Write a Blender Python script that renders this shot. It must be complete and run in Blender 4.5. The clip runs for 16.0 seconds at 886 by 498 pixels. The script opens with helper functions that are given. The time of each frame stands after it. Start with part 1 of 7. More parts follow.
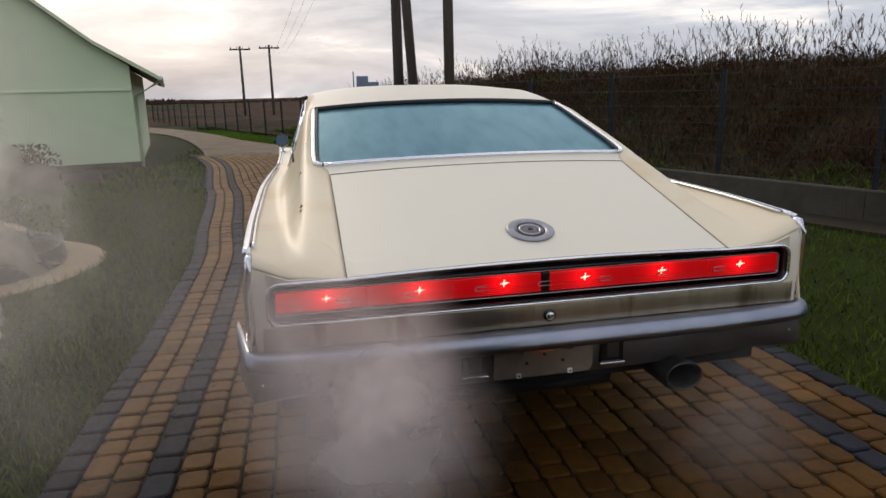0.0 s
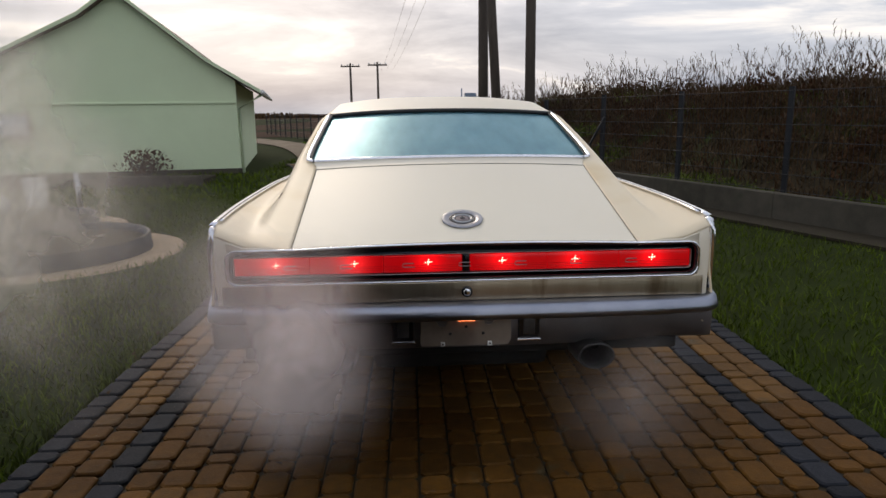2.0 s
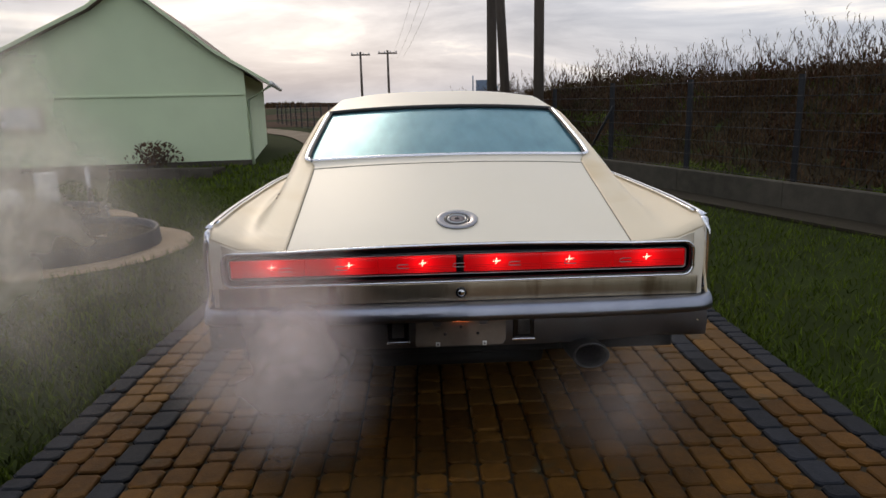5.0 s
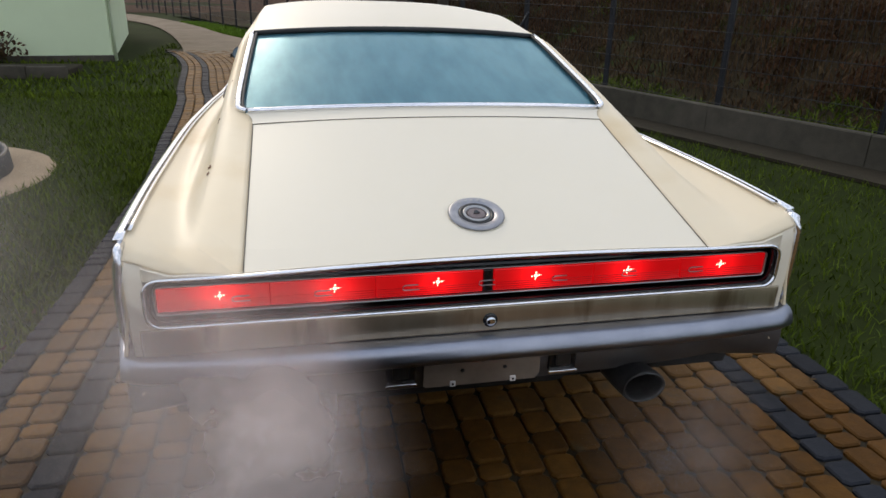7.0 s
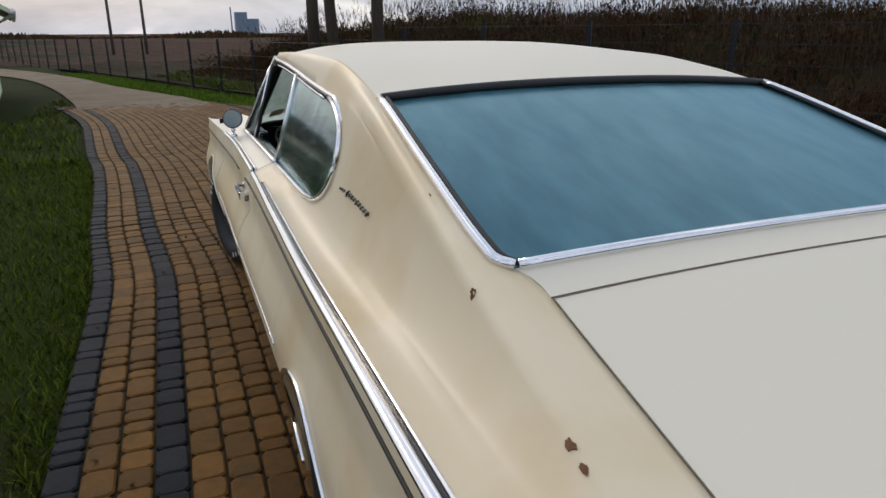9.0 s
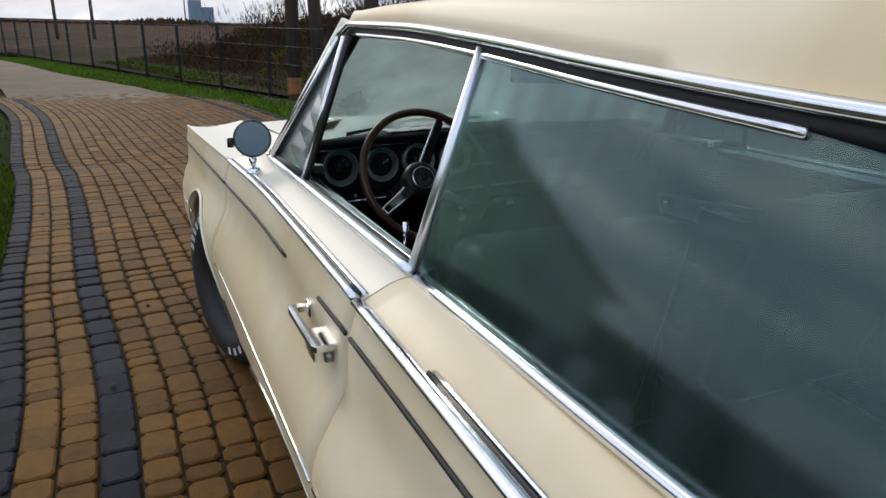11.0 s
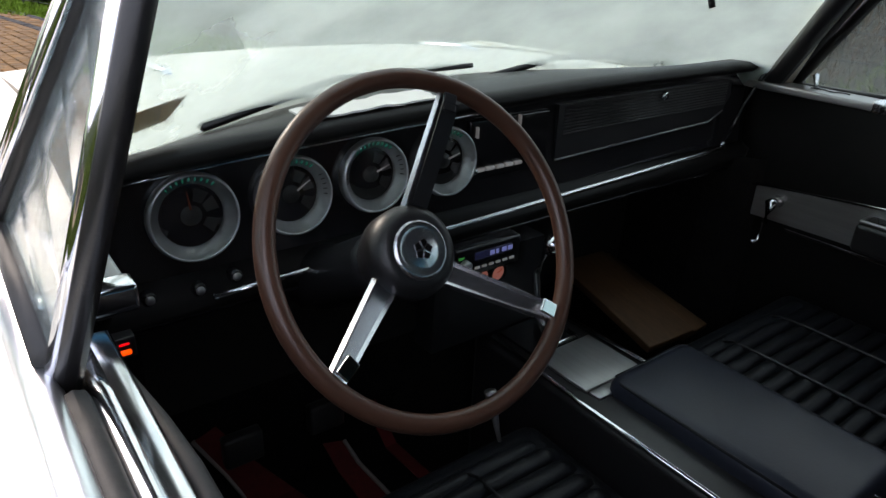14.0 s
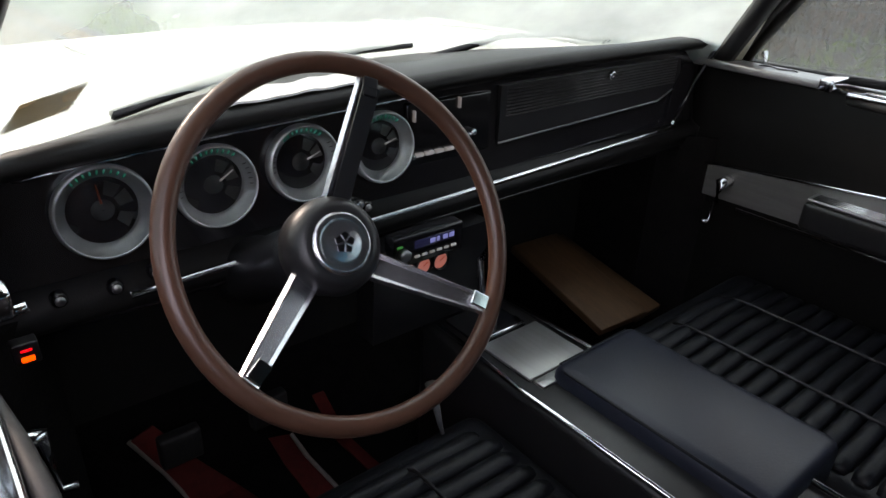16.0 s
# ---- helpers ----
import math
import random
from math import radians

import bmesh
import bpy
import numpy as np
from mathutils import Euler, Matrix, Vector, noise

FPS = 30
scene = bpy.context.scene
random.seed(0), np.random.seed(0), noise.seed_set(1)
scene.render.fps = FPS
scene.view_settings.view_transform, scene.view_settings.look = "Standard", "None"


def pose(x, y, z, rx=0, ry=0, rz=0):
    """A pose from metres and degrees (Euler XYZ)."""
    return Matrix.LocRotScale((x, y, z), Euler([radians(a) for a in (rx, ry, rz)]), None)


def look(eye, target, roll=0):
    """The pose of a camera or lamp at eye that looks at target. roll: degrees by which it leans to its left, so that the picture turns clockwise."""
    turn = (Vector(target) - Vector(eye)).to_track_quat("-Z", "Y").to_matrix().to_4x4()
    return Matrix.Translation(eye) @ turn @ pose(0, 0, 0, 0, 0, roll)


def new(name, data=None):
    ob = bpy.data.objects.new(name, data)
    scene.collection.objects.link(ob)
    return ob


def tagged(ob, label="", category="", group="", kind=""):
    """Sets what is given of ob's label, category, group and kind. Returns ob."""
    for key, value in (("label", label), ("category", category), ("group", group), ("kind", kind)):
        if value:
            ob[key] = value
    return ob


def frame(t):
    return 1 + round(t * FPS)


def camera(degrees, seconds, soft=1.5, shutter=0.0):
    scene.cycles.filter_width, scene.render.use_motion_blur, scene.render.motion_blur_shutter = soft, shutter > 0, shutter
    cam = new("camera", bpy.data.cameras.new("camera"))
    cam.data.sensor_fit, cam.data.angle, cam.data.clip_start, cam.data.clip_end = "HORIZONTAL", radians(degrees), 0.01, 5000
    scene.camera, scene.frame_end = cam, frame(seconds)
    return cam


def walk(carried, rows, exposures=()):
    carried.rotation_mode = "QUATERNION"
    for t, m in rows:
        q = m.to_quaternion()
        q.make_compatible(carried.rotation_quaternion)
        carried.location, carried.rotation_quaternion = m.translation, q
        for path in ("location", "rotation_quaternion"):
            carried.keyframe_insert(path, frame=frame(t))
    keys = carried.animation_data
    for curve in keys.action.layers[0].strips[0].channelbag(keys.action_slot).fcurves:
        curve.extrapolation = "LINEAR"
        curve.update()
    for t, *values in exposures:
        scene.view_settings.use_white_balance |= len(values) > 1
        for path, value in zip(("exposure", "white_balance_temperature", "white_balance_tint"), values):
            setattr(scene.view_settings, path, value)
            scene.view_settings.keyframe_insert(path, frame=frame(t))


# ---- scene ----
cam = camera(66.4, 16.0)
PATH = [
    (0, (-0.738, -1.925, 1.385), (-0.338, -0.018, 0.934), -1.4),
    (0.5, (-0.491, -2.034, 1.388), (-0.231, -0.101, 0.944), -1.7),
    (1, (-0.425, -2.271, 1.365), (-0.192, -0.329, 0.945), -0.6),
    (1.5, (-0.331, -2.382, 1.366), (-0.124, -0.435, 0.956), -1.3),
    (2, (-0.212, -2.374, 1.336), (-0.107, -0.417, 0.937), -0.7),
    (2.5, (-0.141, -2.415, 1.361), (-0.075, -0.462, 0.937), -1.7),
    (3, (-0.143, -2.388, 1.347), (-0.088, -0.434, 0.928), -1.6),
    (3.5, (-0.137, -2.395, 1.356), (-0.089, -0.441, 0.931), -1.4),
    (4, (-0.136, -2.397, 1.350), (-0.083, -0.442, 0.930), -1.3),
    (4.5, (-0.126, -2.394, 1.345), (-0.092, -0.436, 0.937), -1.4),
    (4.7, (-0.128, -2.398, 1.356), (-0.088, -0.442, 0.943), -1.3),
    (6.8, (-0.440, -1.675, 1.517), (-0.052, 0.160, 0.821), 0.3),
    (7, (-0.479, -1.564, 1.517), (-0.074, 0.259, 0.799), 1.5),
    (7.5, (-0.676, -1.221, 1.526), (-0.129, 0.561, 0.802), 0.8),
    (8, (-0.840, -0.857, 1.496), (-0.297, 0.935, 0.793), 1.6),
    (8.5, (-0.998, -0.448, 1.465), (-0.409, 1.360, 0.846), 2.3),
    (9, (-1.140, -0.089, 1.480), (-0.446, 1.683, 0.866), -0.3),
    (9.2, (-1.179, 0.076, 1.460), (-0.480, 1.852, 0.863), -0.4),
    (11.3, (-1.157, 2.007, 1.341), (-0.325, 3.713, 0.712), 1.0),
    (11.5, (-1.142, 2.133, 1.337), (-0.294, 3.836, 0.72), -0.3),
    (12, (-1.071, 2.44, 1.322), (-0.268, 4.17, 0.722), -0.9),
    (12.5, (-0.97, 2.722, 1.301), (-0.142, 4.402, 0.602), 1.0),
    (13, (-0.91, 2.902, 1.267), (0.097, 4.442, 0.482), 1.8),
    (13.5, (-0.841, 2.993, 1.256), (0.284, 4.422, 0.424), 2.6),
    (14, (-0.793, 3.009, 1.252), (0.31, 4.449, 0.41), 2.3),
    (14.5, (-0.757, 3.009, 1.25), (0.36, 4.434, 0.401), 2.7),
    (15, (-0.736, 3.004, 1.248), (0.379, 4.422, 0.382), 2.5),
    (15.5, (-0.731, 3.004, 1.252), (0.378, 4.41, 0.362), 1.6),
    (16, (-0.727, 3.005, 1.252), (0.423, 4.375, 0.358), 2.3),
]
walk(cam, [(t, look(eye, target, roll)) for t, eye, target, roll in PATH],
     exposures=[(0, 0.12, 7800, 14), (4.7, 0.06, 7800, 14), (7, 0.44, 7550, 12), (8, 0.08, 7600, 14), (8.5, 0.06, 7500, 14), (9.2, 0.10, 7300, 11), (11.3, 0.50, 7050, 10), (12.5, 0.70, 7250, 10), (13.5, 1.10, 7450, 13), (14.0, 1.66, 7600, 18), (14.5, 2.24, 8000, 23), (16, 2.34, 8100, 25)])

# ---------------------------------------------------------------- sky and sun
SUN_ELEVATION, SUN_TURN = 30.0, -12.0
world = bpy.data.worlds.new("overcast_sky")
scene.world = world
world.use_nodes = True
wn, wl = world.node_tree.nodes, world.node_tree.links
wn.clear()
w_out, w_bg = wn.new("ShaderNodeOutputWorld"), wn.new("ShaderNodeBackground")
w_sky = wn.new("ShaderNodeTexSky")
w_sky.sky_type, w_sky.sun_disc = 'NISHITA', False
w_sky.sun_elevation, w_sky.sun_rotation = radians(SUN_ELEVATION), radians(SUN_TURN)
w_sky.dust_density, w_sky.air_density = 3.0, 1.0
w_co, w_map = wn.new("ShaderNodeTexCoord"), wn.new("ShaderNodeMapping")
w_map.inputs["Scale"].default_value = (1.3, 1.3, 6.0)
w_map.inputs["Location"].default_value = (0.35, 0.1, 0.2)
w_noise = wn.new("ShaderNodeTexNoise")
w_noise.inputs["Scale"].default_value, w_noise.inputs["Detail"].default_value = 1.9, 9.0
w_noise.inputs["Roughness"].default_value, w_noise.inputs["Distortion"].default_value = 0.58, 0.35
w_ramp = wn.new("ShaderNodeValToRGB")
w_ramp.color_ramp.elements[0].position, w_ramp.color_ramp.elements[0].color = 0.37, (3.3, 4.6, 7.0, 1)
w_ramp.color_ramp.elements[1].position, w_ramp.color_ramp.elements[1].color = 0.63, (13.0, 13.8, 15.0, 1)
w_mid = w_ramp.color_ramp.elements.new(0.52)
w_mid.color = (6.4, 7.8, 10.3, 1)
w_split, w_high, w_lift = wn.new("ShaderNodeSeparateXYZ"), wn.new("ShaderNodeMapRange"), wn.new("ShaderNodeVectorMath")
w_high.inputs["To Min"].default_value, w_high.inputs["To Max"].default_value = 0.98, 1.30  # an overcast sky is brighter overhead
w_lift.operation = 'SCALE'
wl.new(w_co.outputs["Generated"], w_split.inputs[0])
wl.new(w_split.outputs["Z"], w_high.inputs["Value"])
wl.new(w_ramp.outputs["Color"], w_lift.inputs[0])
wl.new(w_high.outputs["Result"], w_lift.inputs["Scale"])
w_mix = wn.new("ShaderNodeMixRGB")
w_mix.inputs[0].default_value = 0.80
w_bg.inputs["Strength"].default_value = 0.085
for a, b in ((w_co.outputs["Generated"], w_map.inputs["Vector"]), (w_map.outputs["Vector"], w_noise.inputs["Vector"]),
             (w_noise.outputs["Fac"], w_ramp.inputs["Fac"]), (w_sky.outputs["Color"], w_mix.inputs[1]),
             (w_lift.outputs[0], w_mix.inputs[2]), (w_mix.outputs["Color"], w_bg.inputs["Color"]),
             (w_bg.outputs["Background"], w_out.inputs["Surface"])):
    wl.new(a, b)
sun_data = bpy.data.lights.new("sun", 'SUN')
sun_data.energy, sun_data.angle, sun_data.color = 0.55, radians(14), (1.0, 0.95, 0.88)
sun = new("sun", sun_data)
sun.rotation_euler = (radians(90 - SUN_ELEVATION), 0, radians(180 - SUN_TURN))

# ---------------------------------------------------------------- materials
def material(name, colour, rough=0.5, metal=0.0, colour2=None, scale=20.0, detail=6.0, bump=0.0, bump_scale=None,
             coat=0.0, per_piece=0.0, per_island=0.0, spots=None, rough_var=0.0, stretch=(1, 1, 1), spec=0.5):
    """A procedural surface: two tones mixed by noise, optional spots, relief and a change from piece to piece."""
    m = bpy.data.materials.new(name)
    m.use_nodes = True
    n, l = m.node_tree.nodes, m.node_tree.links
    b = n["Principled BSDF"]
    b.inputs["Roughness"].default_value, b.inputs["Metallic"].default_value = rough, metal
    b.inputs["Coat Weight"].default_value, b.inputs["Coat Roughness"].default_value = coat, 0.08
    b.inputs["Specular IOR Level"].default_value = spec
    co, mp = n.new("ShaderNodeTexCoord"), n.new("ShaderNodeMapping")
    mp.inputs["Scale"].default_value = stretch
    geo_vec = n.new("ShaderNodeNewGeometry").outputs["Position"]
    l.new(geo_vec, mp.inputs["Vector"])
    tex = n.new("ShaderNodeTexNoise")
    tex.inputs["Scale"].default_value, tex.inputs["Detail"].default_value, tex.inputs["Roughness"].default_value = scale, detail, 0.6
    l.new(mp.outputs["Vector"], tex.inputs["Vector"])
    big = n.new("ShaderNodeTexNoise")
    big.inputs["Scale"].default_value, big.inputs["Detail"].default_value = scale * 0.13, 4.0
    l.new(mp.outputs["Vector"], big.inputs["Vector"])
    both = n.new("ShaderNodeMath")
    both.operation = 'MULTIPLY_ADD'
    both.inputs[1].default_value = 0.5
    half = n.new("ShaderNodeMath")
    half.operation = 'MULTIPLY'
    half.inputs[1].default_value = 0.5
    l.new(big.outputs["Fac"], half.inputs[0])
    l.new(tex.outputs["Fac"], both.inputs[0])
    l.new(half.outputs[0], both.inputs[2])
    ramp = n.new("ShaderNodeValToRGB")
    c2 = colour2 or tuple(c * 0.8 for c in colour)
    ramp.color_ramp.elements[0].position, ramp.color_ramp.elements[0].color = 0.34, (*c2, 1)
    ramp.color_ramp.elements[1].position, ramp.color_ramp.elements[1].color = 0.66, (*colour, 1)
    l.new(both.outputs[0], ramp.inputs["Fac"])
    out = ramp.outputs["Color"]
    if per_piece or per_island:
        rnd = n.new("ShaderNodeObjectInfo").outputs["Random"] if per_piece else n.new("ShaderNodeNewGeometry").outputs["Random Per Island"]
        hsv = n.new("ShaderNodeHueSaturation")
        spread = n.new("ShaderNodeMapRange")
        spread.inputs["To Min"].default_value, spread.inputs["To Max"].default_value = 1 - (per_piece or per_island), 1 + (per_piece or per_island)
        l.new(rnd, spread.inputs["Value"])
        l.new(spread.outputs["Result"], hsv.inputs["Value"])
        l.new(out, hsv.inputs["Color"])
        out = hsv.outputs["Color"]
    if spots:
        s_colour, s_scale, s_from = spots
        st = n.new("ShaderNodeTexNoise")
        st.inputs["Scale"].default_value, st.inputs["Detail"].default_value = s_scale, 8.0
        l.new(mp.outputs["Vector"], st.inputs["Vector"])
        cut = n.new("ShaderNodeMapRange")
        cut.inputs["From Min"].default_value, cut.inputs["From Max"].default_value = s_from, s_from + 0.12
        l.new(st.outputs["Fac"], cut.inputs["Value"])
        mix = n.new("ShaderNodeMixRGB")
        mix.inputs[2].default_value = (*s_colour, 1)
        l.new(cut.outputs["Result"], mix.inputs[0])
        l.new(out, mix.inputs[1])
        out = mix.outputs["Color"]
    l.new(out, b.inputs["Base Color"])
    if rough_var:
        mr = n.new("ShaderNodeMapRange")
        mr.inputs["To Min"].default_value, mr.inputs["To Max"].default_value = rough - rough_var, rough + rough_var
        l.new(both.outputs[0], mr.inputs["Value"])
        l.new(mr.outputs["Result"], b.inputs["Roughness"])
    if bump:
        bt = tex
        if bump_scale:
            bt = n.new("ShaderNodeTexNoise")
            bt.inputs["Scale"].default_value, bt.inputs["Detail"].default_value = bump_scale, 5.0
            l.new(mp.outputs["Vector"], bt.inputs["Vector"])
        bp = n.new("ShaderNodeBump")
        bp.inputs["Strength"].default_value, bp.inputs["Distance"].default_value = min(1.0, bump), 0.01
        l.new(bt.outputs["Fac"], bp.inputs["Height"])
        l.new(bp.outputs["Normal"], b.inputs["Normal"])
    return m


def glass_material(name, tint, rough, clear, dew=0.0, dew_colour=(0.6, 0.7, 0.72), ior=1.5, shine=0.04, shine_tint=(1, 1, 1), grain=(9.0, 1.4, 1.4)):
    """Glass with a film of condensation: clear is the share seen through, the rest a matt grey-blue film in streaks."""
    m = bpy.data.materials.new(name)
    m.use_nodes = True
    n, l = m.node_tree.nodes, m.node_tree.links
    n.clear()
    out = n.new("ShaderNodeOutputMaterial")
    see = n.new("ShaderNodeBsdfTransparent")
    see.inputs["Color"].default_value = (*tint, 1)
    film = n.new("ShaderNodeBsdfPrincipled")
    film.inputs["Base Color"].default_value, film.inputs["Roughness"].default_value = (*dew_colour, 1), rough
    film.inputs["Specular IOR Level"].default_value = 0.2
    through_film, film_mix = n.new("ShaderNodeBsdfTranslucent"), n.new("ShaderNodeMixShader")
    through_film.inputs["Color"].default_value = (*dew_colour, 1)
    film_mix.inputs[0].default_value = 0.5
    l.new(film.outputs[0], film_mix.inputs[1])
    l.new(through_film.outputs[0], film_mix.inputs[2])
    gloss = n.new("ShaderNodeBsdfGlossy")
    gloss.inputs["Roughness"].default_value, gloss.inputs["Color"].default_value = shine, (*shine_tint, 1)
    face, steep, fres = n.new("ShaderNodeLayerWeight"), n.new("ShaderNodeMath"), n.new("ShaderNodeMath")
    steep.operation, fres.operation, fres.use_clamp = 'POWER', 'MULTIPLY_ADD', True
    steep.inputs[1].default_value = 3.4
    base = ((ior - 1) / (ior + 1)) ** 2
    fres.inputs[1].default_value, fres.inputs[2].default_value = 0.75 * (1 - base), base * 0.7
    l.new(face.outputs["Facing"], steep.inputs[0])
    l.new(steep.outputs[0], fres.inputs[0])
    pos = n.new("ShaderNodeNewGeometry").outputs["Position"]
    mp = n.new("ShaderNodeMapping")
    mp.inputs["Scale"].default_value = grain
    l.new(pos, mp.inputs["Vector"])
    t1 = n.new("ShaderNodeTexNoise")
    t1.inputs["Scale"].default_value, t1.inputs["Detail"].default_value = 2.2, 7.0
    l.new(mp.outputs["Vector"], t1.inputs["Vector"])
    mr = n.new("ShaderNodeMapRange")
    mr.inputs["From Min"].default_value, mr.inputs["From Max"].default_value = 0.3, 0.7
    mr.inputs["To Min"].default_value, mr.inputs["To Max"].default_value = max(0.0, 1 - clear - dew), min(1.0, 1 - clear + dew)
    l.new(t1.outputs["Fac"], mr.inputs["Value"])
    body, top = n.new("ShaderNodeMixShader"), n.new("ShaderNodeMixShader")
    l.new(mr.outputs["Result"], body.inputs[0])
    l.new(see.outputs[0], body.inputs[1])
    l.new(film_mix.outputs[0], body.inputs[2])
    l.new(fres.outputs[0], top.inputs[0])
    l.new(body.outputs[0], top.inputs[1])
    l.new(gloss.outputs[0], top.inputs[2])
    l.new(top.outputs[0], out.inputs["Surface"])
    return m


def lamp_material(name, colour, strength, glow_colour=None):
    m = bpy.data.materials.new(name)
    m.use_nodes = True
    b = m.node_tree.nodes["Principled BSDF"]
    b.inputs["Base Color"].default_value, b.inputs["Roughness"].default_value = (*colour, 1), 0.15
    b.inputs["Emission Color"].default_value, b.inputs["Emission Strength"].default_value = (*(glow_colour or colour), 1), strength
    return m


PAINT = material("cream_paint", (0.80, 0.728, 0.60), 0.45, colour2=(0.77, 0.695, 0.55), scale=1.6, coat=0.0, bump=0.012, bump_scale=300, rough_var=0.06)
# tan stains, plus the warm light on the body sides put into the base colour
WARM_STAINED_PAINT = material("warm_lit_stained_paint", (0.80, 0.69, 0.51), 0.46, colour2=(0.76, 0.625, 0.43), scale=1.3, coat=0.0, bump=0.012, bump_scale=300, rough_var=0.06, spots=((0.70, 0.545, 0.335), 1.7, 0.47))
CHROME = material("chrome", (0.86, 0.87, 0.90), 0.11, 1.0, colour2=(0.78, 0.79, 0.83), scale=30, rough_var=0.04)
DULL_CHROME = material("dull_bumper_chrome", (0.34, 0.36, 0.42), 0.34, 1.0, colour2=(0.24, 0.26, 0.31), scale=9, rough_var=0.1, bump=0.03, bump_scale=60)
TIP_STEEL = material("sooty_tip_steel", (0.10, 0.10, 0.10), 0.42, 0.8, colour2=(0.04, 0.04, 0.04), scale=30)
VERGE = material("verge_grass", (0.125, 0.210, 0.020), 0.7, colour2=(0.082, 0.150, 0.015), scale=1.2, per_island=0.35, spec=0.08)
VALANCE = material("dark_valance_metal", (0.17, 0.165, 0.17), 0.45, 0.8, colour2=(0.11, 0.105, 0.105), scale=9, rough_var=0.1)
STEEL = material("brushed_steel", (0.42, 0.42, 0.42), 0.34, 0.9, colour2=(0.3, 0.3, 0.3), scale=90, stretch=(1, 1, 12))
BLACK = material("black_plastic", (0.012, 0.012, 0.013), 0.38, colour2=(0.008, 0.008, 0.009), scale=40, bump=0.05, bump_scale=400)
GLOSS_BLACK = material("gloss_black", (0.008, 0.008, 0.009), 0.16, colour2=(0.006, 0.006, 0.007), scale=30)
RUBBER = material("black_rubber", (0.018, 0.018, 0.018), 0.62, colour2=(0.012, 0.012, 0.012), scale=60, bump=0.08)
LEATHER = material("slate_black_vinyl", (0.005, 0.0062, 0.0095), 0.40, colour2=(0.0085, 0.0095, 0.011), scale=30, bump=0.12, bump_scale=260, rough_var=0.08, spec=0.22)
CARPET = material("dark_carpet", (0.012, 0.011, 0.011), 0.95, colour2=(0.006, 0.006, 0.006), scale=200, bump=0.3, spec=0.05)
# black vinyl; its bluish sheen is partly put into the base colour
ARM_VINYL = material("black_vinyl_blue_sheen", (0.020, 0.025, 0.040), 0.36, colour2=(0.013, 0.016, 0.025), scale=9, bump=0.06, bump_scale=260, rough_var=0.1, spec=0.36)
RED_MAT = material("red_floor_mat", (0.16, 0.010, 0.008), 0.8, colour2=(0.07, 0.005, 0.004), scale=60, bump=0.2)
BROWN_RIM = material("brown_wheel_rim", (0.088, 0.041, 0.027), 0.30, colour2=(0.062, 0.028, 0.018), scale=25)
WOOD = material("raw_board", (0.125, 0.060, 0.025), 0.6, colour2=(0.06, 0.03, 0.013), scale=14, stretch=(6, 0.7, 6), bump=0.1)
UNDER = material("dark_underbody", (0.012, 0.011, 0.010), 0.9, colour2=(0.006, 0.006, 0.006), scale=12, bump=0.2)
# darker ochre for stones by the tail: the car's shade put into the colour
YELLOW_SHADED = material("ochre_paver", (0.112, 0.047, 0.0075), 0.72, colour2=(0.058, 0.026, 0.0055), scale=22, per_piece=0.26, bump=0.35, bump_scale=150, spots=((0.06, 0.045, 0.022), 5.0, 0.62), spec=0.12)
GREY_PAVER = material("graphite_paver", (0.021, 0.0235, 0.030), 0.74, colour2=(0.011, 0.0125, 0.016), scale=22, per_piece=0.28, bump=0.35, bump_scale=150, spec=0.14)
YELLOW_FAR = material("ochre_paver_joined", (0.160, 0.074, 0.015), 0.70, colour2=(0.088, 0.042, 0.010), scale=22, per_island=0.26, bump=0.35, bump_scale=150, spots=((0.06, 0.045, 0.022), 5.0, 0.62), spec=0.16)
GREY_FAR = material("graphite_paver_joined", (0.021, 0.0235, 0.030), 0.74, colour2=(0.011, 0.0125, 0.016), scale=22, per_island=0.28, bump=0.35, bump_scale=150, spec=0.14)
JOINT = material("joint_sand", (0.045, 0.036, 0.024), 0.95, colour2=(0.03, 0.026, 0.018), scale=60, bump=0.3, spec=0.1)
GROUND = material("turf_soil", (0.024, 0.036, 0.007), 0.95, colour2=(0.015, 0.021, 0.005), scale=5.0, bump=0.4, bump_scale=40, spec=0.05)
BLADES = material("lawn_blades", (0.088, 0.120, 0.010), 0.7, colour2=(0.050, 0.078, 0.007), scale=1.6, per_island=0.40, spots=((0.085, 0.072, 0.022), 3.0, 0.66), spec=0.08)
DIRT = material("gravel_track", (0.26, 0.205, 0.15), 0.95, colour2=(0.17, 0.13, 0.09), scale=9, bump=0.6, bump_scale=60, spec=0.1)
CONCRETE = material("weathered_concrete", (0.092, 0.080, 0.062), 0.9, colour2=(0.045, 0.041, 0.031), scale=6, bump=0.35, bump_scale=50, spots=((0.045, 0.05, 0.03), 2.0, 0.62), spec=0.15)
FENCE = material("anthracite_fence", (0.018, 0.020, 0.024), 0.5, colour2=(0.013, 0.014, 0.017), scale=30, spec=0.25)
REED = material("dry_reed", (0.100, 0.050, 0.026), 0.85, colour2=(0.040, 0.032, 0.014), scale=1.3, per_island=0.32, spec=0.1)
BRUSH = material("red_brown_brushwood", (0.070, 0.030, 0.015), 0.9, colour2=(0.034, 0.020, 0.010), scale=1.1, per_island=0.35, spots=((0.045, 0.050, 0.014), 1.4, 0.56), spec=0.06)
REED_PALE = material("reed_plume", (0.11, 0.080, 0.058), 0.9, colour2=(0.065, 0.048, 0.036), scale=5.0, per_island=0.4, spec=0.1)
